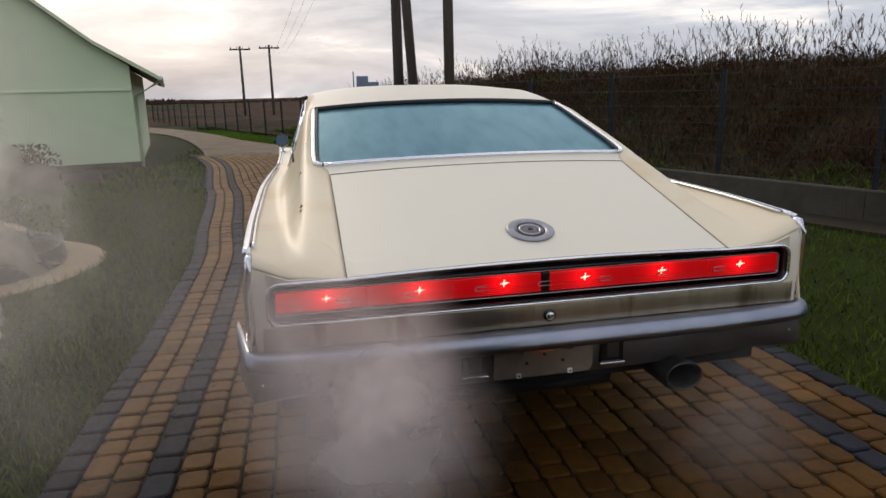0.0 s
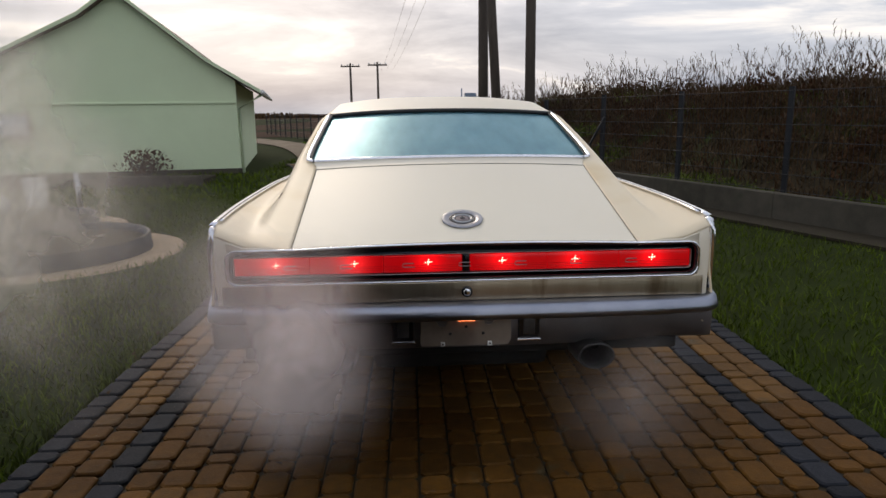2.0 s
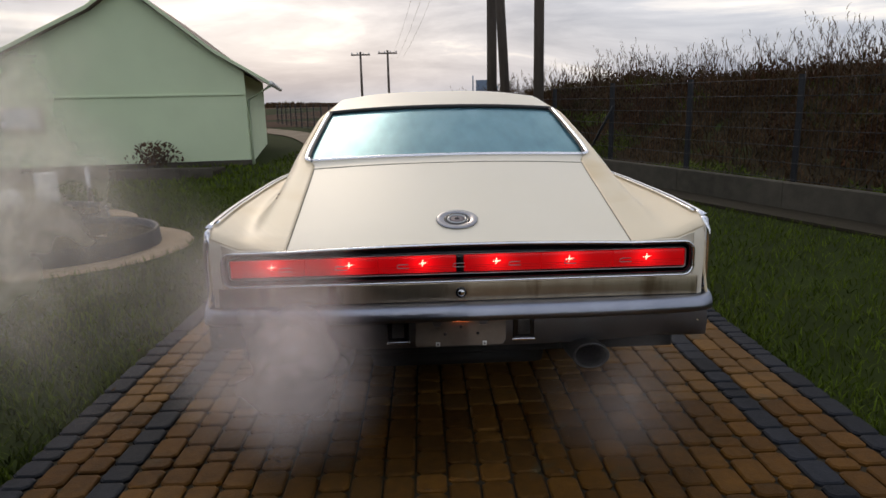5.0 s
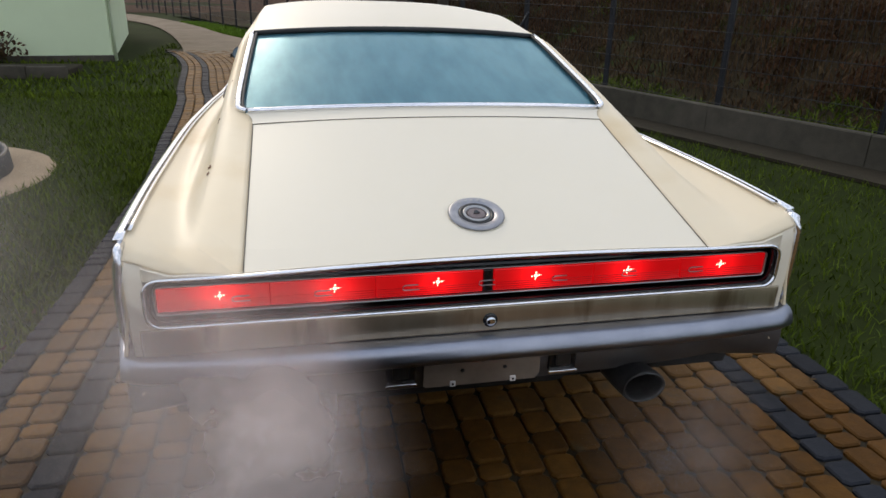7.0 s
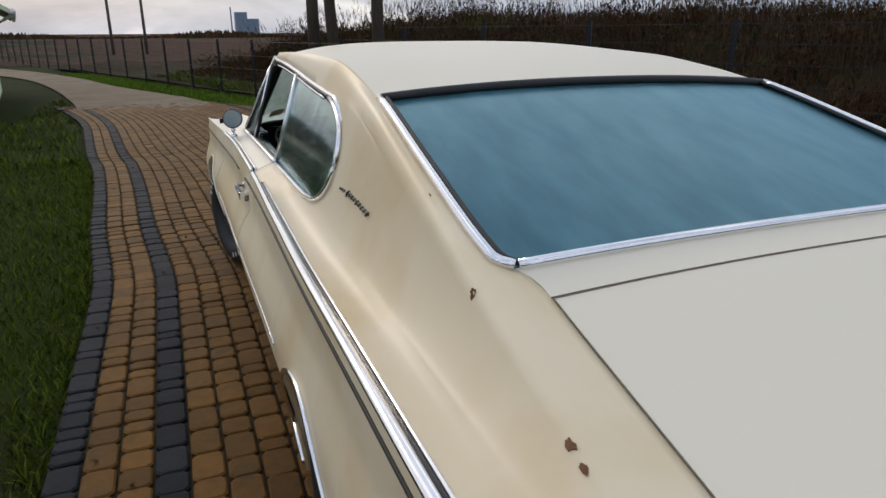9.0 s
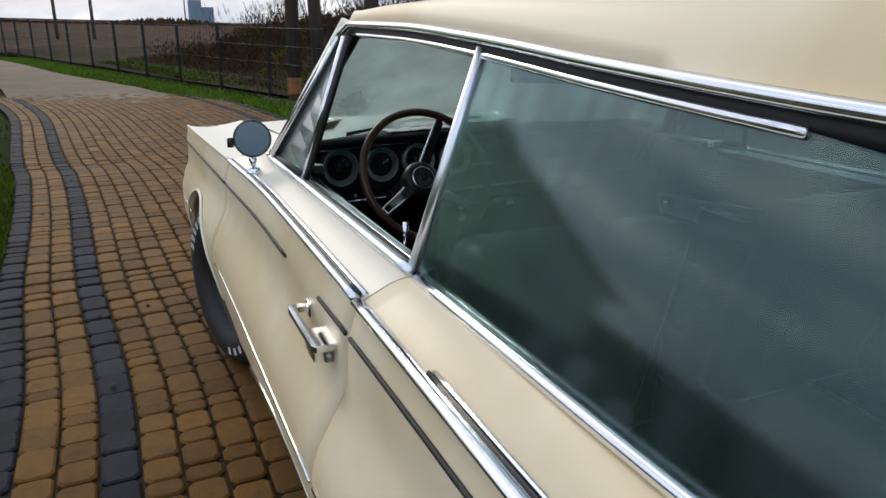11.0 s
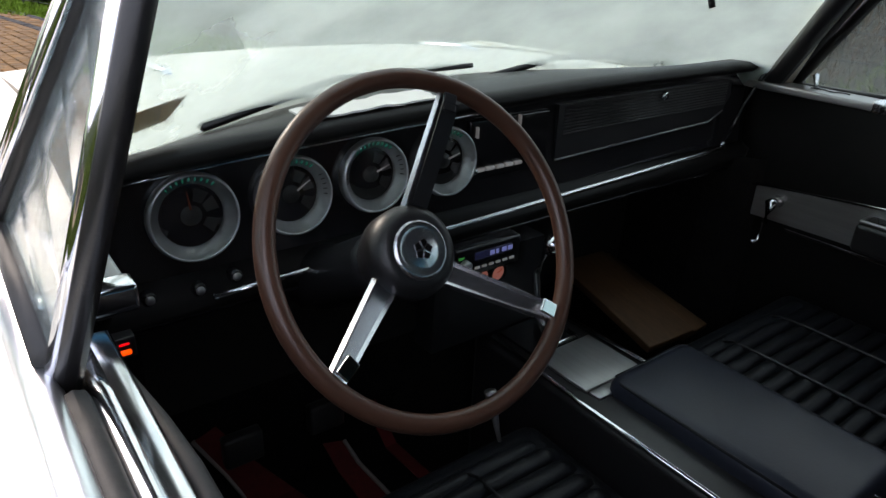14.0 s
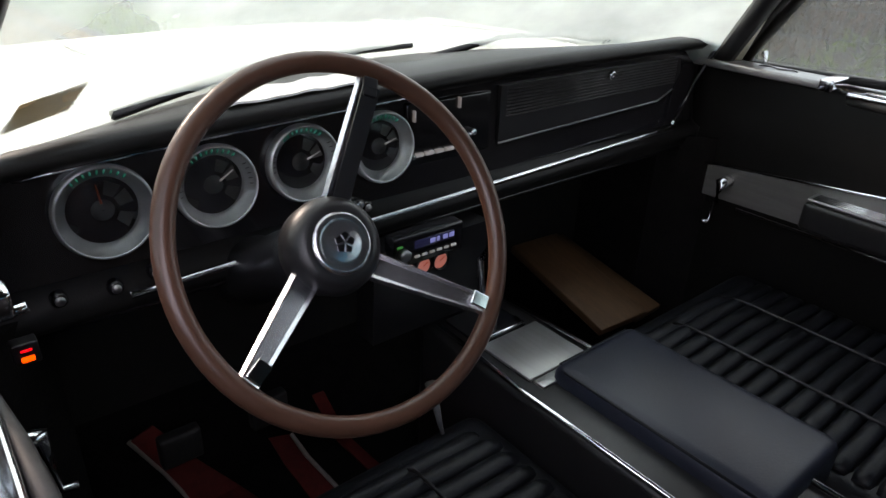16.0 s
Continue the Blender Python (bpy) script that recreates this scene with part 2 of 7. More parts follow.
BANK = material("bank_soil", (0.045, 0.030, 0.016), 0.95, colour2=(0.022, 0.018, 0.010), scale=4.0, bump=0.6, bump_scale=20, spots=((0.035, 0.06, 0.015), 1.2, 0.6), spec=0.05)
FIELD = material("ploughed_field", (0.085, 0.050, 0.034), 0.95, colour2=(0.055, 0.034, 0.025), scale=0.3, bump=0.2, spec=0.02)
GREEN_WALL = material("pale_green_render", (0.64, 0.75, 0.50), 0.85, colour2=(0.58, 0.68, 0.45), scale=1.2, bump=0.12, bump_scale=120)
WHITE_PAINT = material("white_paint", (0.72, 0.72, 0.70), 0.5, colour2=(0.64, 0.64, 0.62), scale=8)
ROOF_TILE = material("brown_roof", (0.12, 0.075, 0.055), 0.7, colour2=(0.08, 0.05, 0.04), scale=8, per_island=0.2)
POLE_WOOD = material("weathered_pole", (0.115, 0.092, 0.074), 0.85, colour2=(0.06, 0.048, 0.04), scale=12, stretch=(4, 4, 0.5), bump=0.35)
BULBS = (-0.685, -0.405, -0.137, 0.133, 0.402, 0.690)


def lens_material(name, colour, glow, low, high):
    """A red lens lit from behind by bulbs: brightest in front of each one."""
    m = lamp_material(name, colour, 1.0, glow)
    n, l = m.node_tree.nodes, m.node_tree.links
    pos = n.new("ShaderNodeNewGeometry").outputs["Position"]
    total = None
    for x in BULBS:
        mp, gr, ml = n.new("ShaderNodeMapping"), n.new("ShaderNodeTexGradient"), n.new("ShaderNodeMath")
        mp.inputs["Location"].default_value, mp.inputs["Scale"].default_value = (-x / 0.105, -0.026 / 0.105, -0.799 / 0.105), (1 / 0.105, 1 / 0.105, 1 / 0.105)
        gr.gradient_type, ml.operation = 'QUADRATIC_SPHERE', 'MULTIPLY_ADD'
        l.new(pos, mp.inputs["Vector"])
        l.new(mp.outputs["Vector"], gr.inputs["Vector"])
        l.new(gr.outputs["Fac"], ml.inputs[0])
        ml.inputs[1].default_value, ml.inputs[2].default_value = high, low
        if total is not None:
            l.new(total, ml.inputs[2])
        total = ml.outputs[0]
    l.new(total, n["Principled BSDF"].inputs["Emission Strength"])
    return m


RED_LENS = lens_material("lit_red_lens", (0.20, 0.002, 0.004), (1.0, 0.008, 0.014), 0.28, 1.0)
RED_DIM = lamp_material("dim_red_lens", (0.15, 0.003, 0.004), 0.14, (1.0, 0.004, 0.008))
BULB = lamp_material("bulb_glow", (1.0, 0.6, 0.5), 3.6, (1.0, 0.34, 0.26))
REAR_GLASS = glass_material("dewy_rear_glass", (0.26, 0.64, 0.78), 0.30, 0.30, 0.28, (0.085, 0.285, 0.36), 1.7, 0.30, (0.52, 0.85, 0.94), (5.0, 1.6, 1.6))
SCREEN_GLASS = glass_material("misted_windscreen", (0.86, 0.95, 0.93), 0.5, 0.55, 0.18, (0.66, 0.75, 0.71), 1.5, 0.04, (1, 1, 1), (1.6, 1.6, 2.6))
SIDE_GLASS = glass_material("misted_side_glass", (0.70, 0.86, 0.84), 0.35, 0.64, 0.24, (0.055, 0.088, 0.092), 1.78, 0.09, (0.80, 0.97, 1.0), (1.0, 6.0, 0.8))
CLEAR_GLASS = glass_material("clear_dial_glass", (0.95, 0.95, 0.95), 0.2, 1.0)
MIRROR = material("mirror_glass", (0.11, 0.14, 0.155), 0.03, 1.0, colour2=(0.10, 0.13, 0.145))
VENT_GLASS = glass_material("beaded_vent_glass", (0.82, 0.92, 0.92), 0.4, 0.62, 0.24, (0.40, 0.48, 0.49), 1.4, 0.10, (1, 1, 1), (32.0, 32.0, 20.0))
BELT = material("wet_belt_chrome", (0.86, 0.87, 0.89), 0.30, 1.0, colour2=(0.78, 0.79, 0.82), scale=60, rough_var=0.08, bump=0.05, bump_scale=90)
ROOM_MIRROR = material("tinted_mirror_glass", (0.55, 0.80, 0.84), 0.04, 1.0, colour2=(0.52, 0.77, 0.81))
HEADLINER = material("dark_headliner", (0.03, 0.03, 0.03), 0.9, colour2=(0.022, 0.022, 0.022), scale=80)
SILVER_PANEL = material("brushed_silver_panel", (0.36, 0.36, 0.355), 0.34, 0.75, colour2=(0.28, 0.28, 0.275), scale=140, stretch=(1, 0.06, 1))
DIAL = material("dial_face", (0.018, 0.020, 0.020), 0.5, colour2=(0.010, 0.011, 0.011), scale=40)
DIAL_RING = material("silver_dial_ring", (0.52, 0.54, 0.54), 0.34, 0.85, colour2=(0.42, 0.44, 0.44), scale=60)
DIAL_GREEN = lamp_material("green_dial_print", (0.01, 0.22, 0.16), 0.02, (0.02, 0.5, 0.38))
PAD = material("black_dash_pad", (0.0095, 0.0092, 0.0090), 0.36, colour2=(0.0065, 0.0063, 0.0062), scale=40, bump=0.04, bump_scale=320, spec=0.17)
NEEDLE = material("orange_needle", (0.35, 0.06, 0.02), 0.5)
WHITE_MARK = lamp_material("white_mark", (0.5, 0.5, 0.5), 0.03)
DIAL_GREY = material("grey_dial_plate", (0.042, 0.042, 0.040), 0.4, colour2=(0.028, 0.028, 0.027), scale=60)
BLUE_SCREEN = lamp_material("blue_radio_screen", (0.008, 0.010, 0.03), 0.006, (0.25, 0.32, 1.0))
AMBER = lamp_material("amber_warning", (0.8, 0.10, 0.01), 0.42, (1.0, 0.075, 0.006))
RED_DIALS = lamp_material("lit_small_dial", (0.4, 0.30, 0.28), 0.05, (1.0, 0.30, 0.22))
SPOKE = material("polished_spoke", (0.78, 0.78, 0.82), 0.26, 1.0, colour2=(0.68, 0.68, 0.72), scale=120, stretch=(1, 1, 8))

# ---------------------------------------------------------------- mesh tools
AT = Vector((0, 0, 0))  # where the next parts of the car's tail or cabin are set


def part(name, bm, mat, parent=None, label="", smooth=True, thick=0.0, bevel=0.0, kind=""):
    me = bpy.data.meshes.new(name)
    bm.normal_update()
    bm.to_mesh(me)
    bm.free()
    me.materials.append(mat)
    if smooth:
        me.polygons.foreach_set("use_smooth", [True] * len(me.polygons))
    ob = new(name, me)
    if parent is not None:
        ob.parent = parent
        shift, up = Vector((0, 0, 0)), parent
        while up.parent is not None:
            shift, up = shift + up.location, up.parent
        ob.location = AT - shift
    if thick:
        s = ob.modifiers.new("thickness", 'SOLIDIFY')
        s.thickness, s.offset = thick, -1
        if smooth and mat is not PAD and name not in ("quarter_panel", "door_skin", "fender_skin"):
            crisp = ob.modifiers.new("crisp_rim", 'EDGE_SPLIT')
            crisp.split_angle = radians(50)
    if bevel:
        bv = ob.modifiers.new("edge", 'BEVEL')
        bv.width, bv.segments, bv.limit_method, bv.angle_limit = bevel, 2, 'ANGLE', radians(35)
    return tagged(ob, label, kind=kind)


def thing(name, label, category, at=(0, 0, 0), group="", kind=""):
    ob = new(name)
    ob.empty_display_size = 0.1
    ob.location = at
    return tagged(ob, label, category, group, kind)


def curve(xs, vs):
    """A smooth curve through values vs at xs, with no overshoot."""
    xs, vs = np.array(xs, float), np.array(vs, float)
    d = np.diff(vs) / np.diff(xs)
    m = np.concatenate(([d[0]], np.where(d[1:] * d[:-1] > 0, 2 * d[1:] * d[:-1] / (d[1:] + d[:-1] + 1e-12), 0), [d[-1]]))

    def f(x):
        i = int(np.clip(np.searchsorted(xs, x) - 1, 0, len(xs) - 2))
        h = xs[i + 1] - xs[i]
        t = min(max((x - xs[i]) / h, 0.0), 1.0)
        return float((2 * t**3 - 3 * t**2 + 1) * vs[i] + (t**3 - 2 * t**2 + t) * h * m[i] + (-2 * t**3 + 3 * t**2) * vs[i + 1] + (t**3 - t**2) * h * m[i + 1])
    return f


def grid(bm, rows, flip=False, close=False):
    """Quads over rows of points."""
    vs = [[bm.verts.new(p) for p in r] for r in rows]
    for a, b in zip(vs, vs[1:]):
        n = len(a)
        for i in range(n if close else n - 1):
            j = (i + 1) % n
            q = (a[i], a[j], b[j], b[i])
            try:
                bm.faces.new(q[::-1] if flip else q)
            except ValueError:
                pass
    return vs


def span(a, b, n):
    return [a + (b - a) * i / n for i in range(n + 1)]


def box(bm, lo, hi, turn=None):
    """An axis-aligned block between two corners, turned by a matrix if given."""
    made = bmesh.ops.create_cube(bm, size=1.0)["verts"]
    for v in made:
        v.co = Vector([lo[i] + (hi[i] - lo[i]) * (v.co[i] + 0.5) for i in range(3)])
        if turn is not None:
            v.co = turn @ v.co
    return made


def block(lo, hi, bevel=0.0, seg=2):
    bm = bmesh.new()
    box(bm, lo, hi)
    if bevel:
        bmesh.ops.bevel(bm, geom=bm.edges[:], offset=bevel, segments=seg, affect='EDGES', profile=0.6)
    return bm


def tube(bm, path, radius, sides=10, caps=True, flat=1.0, up=(0, 0, 1)):
    """A rod along a path; radius is one number or one for each point; flat squeezes it across."""
    path = [Vector(p) for p in path]
    rows = []
    for i, p in enumerate(path):
        d = (path[min(i + 1, len(path) - 1)] - path[max(i - 1, 0)]).normalized()
        u = Vector(up)
        if abs(d.dot(u)) > 0.95:
            u = Vector((1, 0, 0)) if abs(d.x) < 0.9 else Vector((0, 1, 0))
        s = d.cross(u).normalized()
        w = s.cross(d).normalized()
        r = radius[i] if isinstance(radius, (list, tuple)) else radius
        rows.append([p + s * (r * math.cos(a)) + w * (r * flat * math.sin(a)) for a in (2 * math.pi * k / sides for k in range(sides))])
    vs = grid(bm, rows, close=True)
    if caps:
        bm.faces.new(vs[0][::-1])
        bm.faces.new(vs[-1])
    return bm


def rod(path, radius, sides=10, flat=1.0):
    return tube(bmesh.new(), path, radius, sides, True, flat)


def lathe(profile, origin, axis, sides=40, ends=True):
    """A turned shape: profile rows of (radius, height along the axis)."""
    bm = bmesh.new()
    q = Vector((0, 0, 1)).rotation_difference(Vector(axis).normalized())
    o = Vector(origin)
    rows = [[o + q @ Vector((r * math.cos(a), r * math.sin(a), h)) for a in (2 * math.pi * k / sides for k in range(sides))] for r, h in profile]
    vs = grid(bm, rows, flip=True, close=True)
    if ends:
        for ring in (vs[0], vs[-1]):
            try:
                bm.faces.new(ring)
            except ValueError:
                pass
    bmesh.ops.recalc_face_normals(bm, faces=bm.faces[:])
    return bm


def ring(points_outer, points_inner, depth, flip=False):
    """A flat closed frame between two loops of equal count, with depth along a vector."""
    bm = bmesh.new()
    d = Vector(depth)
    a, b = [Vector(p) for p in points_outer], [Vector(p) for p in points_inner]
    rows = [[p for p in a], [p for p in b], [p + d for p in b], [p + d for p in a], [p for p in a]]
    grid(bm, rows, close=True)
    bmesh.ops.remove_doubles(bm, verts=bm.verts[:], dist=1e-5)
    bmesh.ops.recalc_face_normals(bm, faces=bm.faces[:])
    return bm


def ribbon(path, width_vec, thick_vec):
    """A flat bar along a path."""
    bm = bmesh.new()
    w, t = Vector(width_vec) / 2, Vector(thick_vec)
    rows = []
    for p in path:
        p = Vector(p)
        rows.append([p - w, p + w, p + w + t, p - w + t])
    vs = grid(bm, rows, close=True)
    bm.faces.new(vs[0])
    bm.faces.new(vs[-1])
    bmesh.ops.recalc_face_normals(bm, faces=bm.faces[:])
    return bm


def plate(loop, depth):
    """A flat plate from a closed loop, extruded along depth."""
    bm = bmesh.new()
    d = Vector(depth)
    a = [bm.verts.new(Vector(p)) for p in loop]
    b = [bm.verts.new(Vector(p) + d) for p in loop]
    bm.faces.new(a)
    bm.faces.new(b[::-1])
    for i in range(len(a)):
        j = (i + 1) % len(a)
        bm.faces.new((a[i], b[i], b[j], a[j]))
    bmesh.ops.recalc_face_normals(bm, faces=bm.faces[:])
    return bm

# ---------------------------------------------------------------- ground
fall = curve([-60, 10, 30, 60, 900, 2000], [0.0, 0.0, -0.04, -0.12, -1.5, -3.0])


def lie(y):
    """Height of the land, which falls away gently past the car."""
    return fall(y)


bm = bmesh.new()
gx = [-1500, -300, -60, -20, -10, -6, -4, -2, 0, 2, 4, 6, 9, 14, 30, 100, 400, 1500]
gy = [-120, -30, -10, -4, 0, 3, 5, 6, 7.5, 9, 11, 13, 15, 18, 22, 30, 40, 70, 150, 400, 900, 2000]
grid(bm, [[(x, y, lie(y) - 0.055) for x in gx] for y in gy], flip=True)
bmesh.ops.recalc_face_normals(bm, faces=bm.faces[:])
for f in bm.faces:
    if f.normal.z < 0:
        f.normal_flip()
tagged(part("ground", bm, GROUND, kind="structure"), "green autumn turf reaching to the horizon", "ground")
bm = bmesh.new()
grid(bm, [[(x, y, lie(y) - 0.03 + (0.25 if y > 45 else 0) * noise.noise((x * 0.05, y * 0.05, 0))) for x in (-900, -200, -60, -20, -8, -2, 6, 20, 80, 300, 900)] for y in (40, 46, 60, 110, 220, 500, 1900)])
for f in bm.faces:
    f.normal_update()
    if f.normal.z < 0:
        f.normal_flip()
tagged(part("far_field", bm, FIELD, kind="structure"), "brown ploughed field stretching to the horizon", "field")

drive_left = curve([-6, -1, 0, 1.1, 2.1, 4.07, 5.9, 7.27, 8.86, 9.4, 13, 15.5, 18], [-1.36, -1.34, -1.33, -1.32, -1.29, -1.30, -1.45, -1.54, -1.69, -1.78, -2.20, -2.75, -3.65])
DRIVE_END = 16.5


def drive_mid(y):
    return drive_left(y) + 1.325


def sheet(name, ys, left, right, z, mat, label, category, n=8, rough=0.0):
    bm = bmesh.new()
    rows = []
    for y in ys:
        a, b = left(y), right(y)
        rows.append([(a + (b - a) * i / n, y, lie(y) + z + rough * noise.noise(((a + (b - a) * i / n) * 1.7, y * 1.7, 3.0))) for i in range(n + 1)])
    grid(bm, rows)
    bmesh.ops.recalc_face_normals(bm, faces=bm.faces[:])
    if sum(f.normal.z for f in bm.faces) < 0:
        bmesh.ops.reverse_faces(bm, faces=bm.faces[:])
    return tagged(part(name, bm, mat, kind="structure", thick=0.02), label, category)


sheet("drive_bed", span(-6, DRIVE_END, 60), lambda y: drive_mid(y) - 1.745, lambda y: drive_mid(y) + 1.745, -0.016, JOINT, "dark sandy joints under the paving", "paving bed")
track_left = curve([14.5, 16, 18, 22, 27, 34, 46], [-2.8, -3.0, -3.35, -4.2, -5.6, -9.0, -18.0])
track_right = curve([14.5, 16, 18, 22, 27, 34, 46], [0.35, -0.30, -0.95, -2.5, -4.0, -6.8, -14.0])
sheet("gravel_track", span(14.6, 46, 40), track_left, track_right, -0.006, DIRT, "muddy gravel track curving away beyond the paving", "track", 10, 0.012)

# ---------------------------------------------------------------- house behind the lawn
HX, HY, HZ = -4.13, 14.1, -0.05
house = thing("house", "pale green rendered house with a gable and dark roof edge", "house", (HX, HY, HZ))
house.rotation_euler, house.scale = (0, 0, radians(9.5)), (0.94, 0.94, 0.94)
gable = [(0, 0), (0, 2.28), (-0.66, 2.72), (-1.88, 3.70), (-2.60, 4.28), (-3.39, 3.72), (-4.57, 3.13), (-5.60, 2.62), (-6.6, 2.10), (-6.6, 0)]
part("gable_wall", plate([(x, 0, z - 0.3 if z == 0 else z) for x, z in gable], (0, 0.35, 0)), GREEN_WALL, house, smooth=False)
part("side_wall", block((-0.35, 0.352, -0.3), (0, 9.0, 2.22)), GREEN_WALL, house, smooth=False)
part("side_wall", block((-6.6, 0.352, -0.3), (-6.25, 9.0, 2.10)), GREEN_WALL, house, smooth=False)
part("back_wall", plate([(x, 9.002, z - 0.3 if z == 0 else z) for x, z in gable], (0, 0.35, 0)), GREEN_WALL, house, smooth=False)
for slope, tip in (([(0.60, 2.02), (-0.66, 2.79), (-1.88, 3.78), (-2.60, 4.36)], 0.60), ([(-2.60, 4.36), (-3.39, 3.78), (-4.57, 3.20), (-5.60, 2.69), (-7.0, 1.98)], -7.0)):
    bm = bmesh.new()
    grid(bm, [[(x, -0.22, z), (x, 9.6, z)] for x, z in slope])
    bmesh.ops.recalc_face_normals(bm, faces=bm.faces[:])
    if sum(f.normal.z for f in bm.faces) < 0:
        bmesh.ops.reverse_faces(bm, faces=bm.faces[:])
    part("roof", bm, ROOF_TILE, house, "brown roof slope", smooth=False, thick=0.07)
    part("barge_board", ribbon([(x, -0.235, z - 0.06) for x, z in slope], (0, 0.02, 0), (0, 0, 0.09)), GREEN_WALL, house, smooth=False)
part("gutter", rod([(0.64, -0.24, 1.99), (0.64, 9.6, 1.99)], 0.06, 8), WHITE_PAINT, house)
part("downpipe", rod([(0.64, 0.05, 1.95), (0.06, 0.05, 1.6), (0.06, 0.05, -0.3)], 0.04, 8), GREEN_WALL, house)
part("wall_band", block((-6.58, -0.03, 1.72), (-0.02, 0.0, 1.78), 0.008), GREEN_WALL, house)
part("plinth", block((-6.62, -0.04, -0.3), (0.03, 0.0, 0.12), 0.01), CONCRETE, house)
meter = part("wall_cabinet", block((-5.60, -0.13, 0.98), (-4.68, -0.005, 1.54), 0.015), material("dusty_board", (0.40, 0.34, 0.31), 0.7, colour2=(0.31, 0.27, 0.25), scale=10), house, "grey wall cabinet")
part("cabinet_door", block((-5.55, -0.145, 1.03), (-4.73, -0.128, 1.49), 0.006), WHITE_PAINT, meter)
part("conduit", rod([(-4.73, -0.02, 1.54), (-4.78, -0.02, 2.9)], 0.010, 6), GREEN_WALL, house)

# low bed wall in front of the house
bed = thing("bed_edging", "low brown concrete edging of a flower bed", "edging", (-5.92, 11.15, lie(11) - 0.05), kind="structure")
for k in range(7):
    part("edging_block", block((-2.6 + k * 0.62, -0.06, 0), (-1.99 + k * 0.62, 0.06, 0.20 + 0.01 * (k % 2)), 0.012), CONCRETE, bed)
soil = part("bed_soil", block((-3.0, 0.065, 0), (1.7, 1.1, 0.13), 0.03), JOINT, bed, "bare brown soil")

# ---------------------------------------------------------------- round planters, globe lamp, cabinet, water tap
PLANTER_RUBBER = material("grey_black_rubber", (0.035, 0.036, 0.038), 0.55, colour2=(0.02, 0.02, 0.022), scale=30, bump=0.1)
SAND = material("pale_sand", (0.33, 0.24, 0.15), 0.95, colour2=(0.22, 0.16, 0.10), scale=30, bump=0.3)


def planter(cx, cy, r, h):
    p = thing("round_planter", "round dark rubber-edged planter filled with brown soil", "planter", (cx, cy, -0.05), "planters on the lawn")
    part("rim", lathe([(r - 0.05, 0), (r - 0.045, h - 0.01), (r - 0.03, h), (r - 0.01, h), (r, h - 0.012), (r + 0.012, 0)], (0, 0, 0), (0, 0, 1), 56, False), PLANTER_RUBBER, p)
    part("edge_line", lathe([(r - 0.012, h - 0.004), (r - 0.006, h + 0.006), (r, h - 0.004)], (0, 0, 0), (0, 0, 1), 56, False), CONCRETE, p, "pale worn top edge")
    part("soil", lathe([(0.001, h - 0.05), (r * 0.5, h - 0.055), (r - 0.04, h - 0.075)], (0, 0, 0), (0, 0, 1), 40, False), JOINT, p, "brown soil")
    part("sand_ring", lathe([(r - 0.02, 0.0), (r + 0.04, 0.012), (r + 0.30, 0.008), (r + 0.34, -0.005)], (0, 0, 0), (0, 0, 1), 56, False), SAND, p, "sand poured round the rim")
    return p


planter(-3.90, 4.62, 1.00, 0.17)
planter(-5.06, 6.20, 0.93, 0.16)
globe = thing("globe_lamp", "white glass globe garden lamp on a short black post", "garden lamp", (-5.70, 6.95, -0.05))
part("post", rod([(0, 0, 0), (0, 0, 0.06)], 0.03, 12), BLACK, globe)
part("globe", lathe([(0.002, 0.042)] + [(0.165 * math.sin(radians(a)), 0.205 - 0.165 * math.cos(radians(a))) for a in range(15, 180, 11)] + [(0.002, 0.369)], (0, 0, 0), (0, 0, 1), 32), WHITE_PAINT, globe, "white glass globe")
cab = thing("service_cabinet", "white plastic service cabinet standing on the lawn", "cabinet", (-5.36, 7.32, -0.06))
part("body", block((-0.12, -0.08, 0), (0.12, 0.08, 0.52), 0.012), WHITE_PAINT, cab)
part("lid", block((-0.13, -0.09, 0.52), (0.13, 0.09, 0.55), 0.01), WHITE_PAINT, cab)
part("latch", block((-0.02, -0.088, 0.20), (0.03, -0.078, 0.215), 0.003), BLACK, cab)
tap = thing("standpipe", "grey metal standpipe on a pale round base", "standpipe", (-4.80, 7.36, -0.05))
part("pipe", rod([(0, 0, 0), (0, 0, 0.60)], 0.035, 12), STEEL, tap)
part("base", lathe([(0.001, 0.03), (0.10, 0.03), (0.2, 0.012), (0.22, 0)], (0, 0, 0), (0, 0, 1), 28), CONCRETE, tap)
part("spout", rod([(0, 0, 0.55), (0.08, -0.02, 0.56), (0.11, -0.03, 0.52)], 0.012, 8), STEEL, tap)

# small dry shrub by the house wall
shrub = thing("shrub", "small reddish brown shrub by the house", "shrub", (-6.1, 13.4, -0.05))
bm = bmesh.new()
rs = random.Random(5)
for k in range(420):
    a, e, r = rs.uniform(0, 6.283), rs.uniform(0.1, 1.5), rs.uniform(0.1, 0.55)
    c = Vector((math.cos(a) * math.cos(e) * r * 1.2, math.sin(a) * math.cos(e) * r * 1.2, 0.1 + math.sin(e) * r))
    d1, d2 = Vector((rs.uniform(-1, 1), rs.uniform(-1, 1), rs.uniform(-1, 1))) * 0.06, Vector((rs.uniform(-1, 1), rs.uniform(-1, 1), rs.uniform(-1, 1))) * 0.06
    bm.faces.new([bm.verts.new(c), bm.verts.new(c + d1), bm.verts.new(c + d1 + d2), bm.verts.new(c + d2)])
part("leaves", bm, REED, shrub)
bm = bmesh.new()
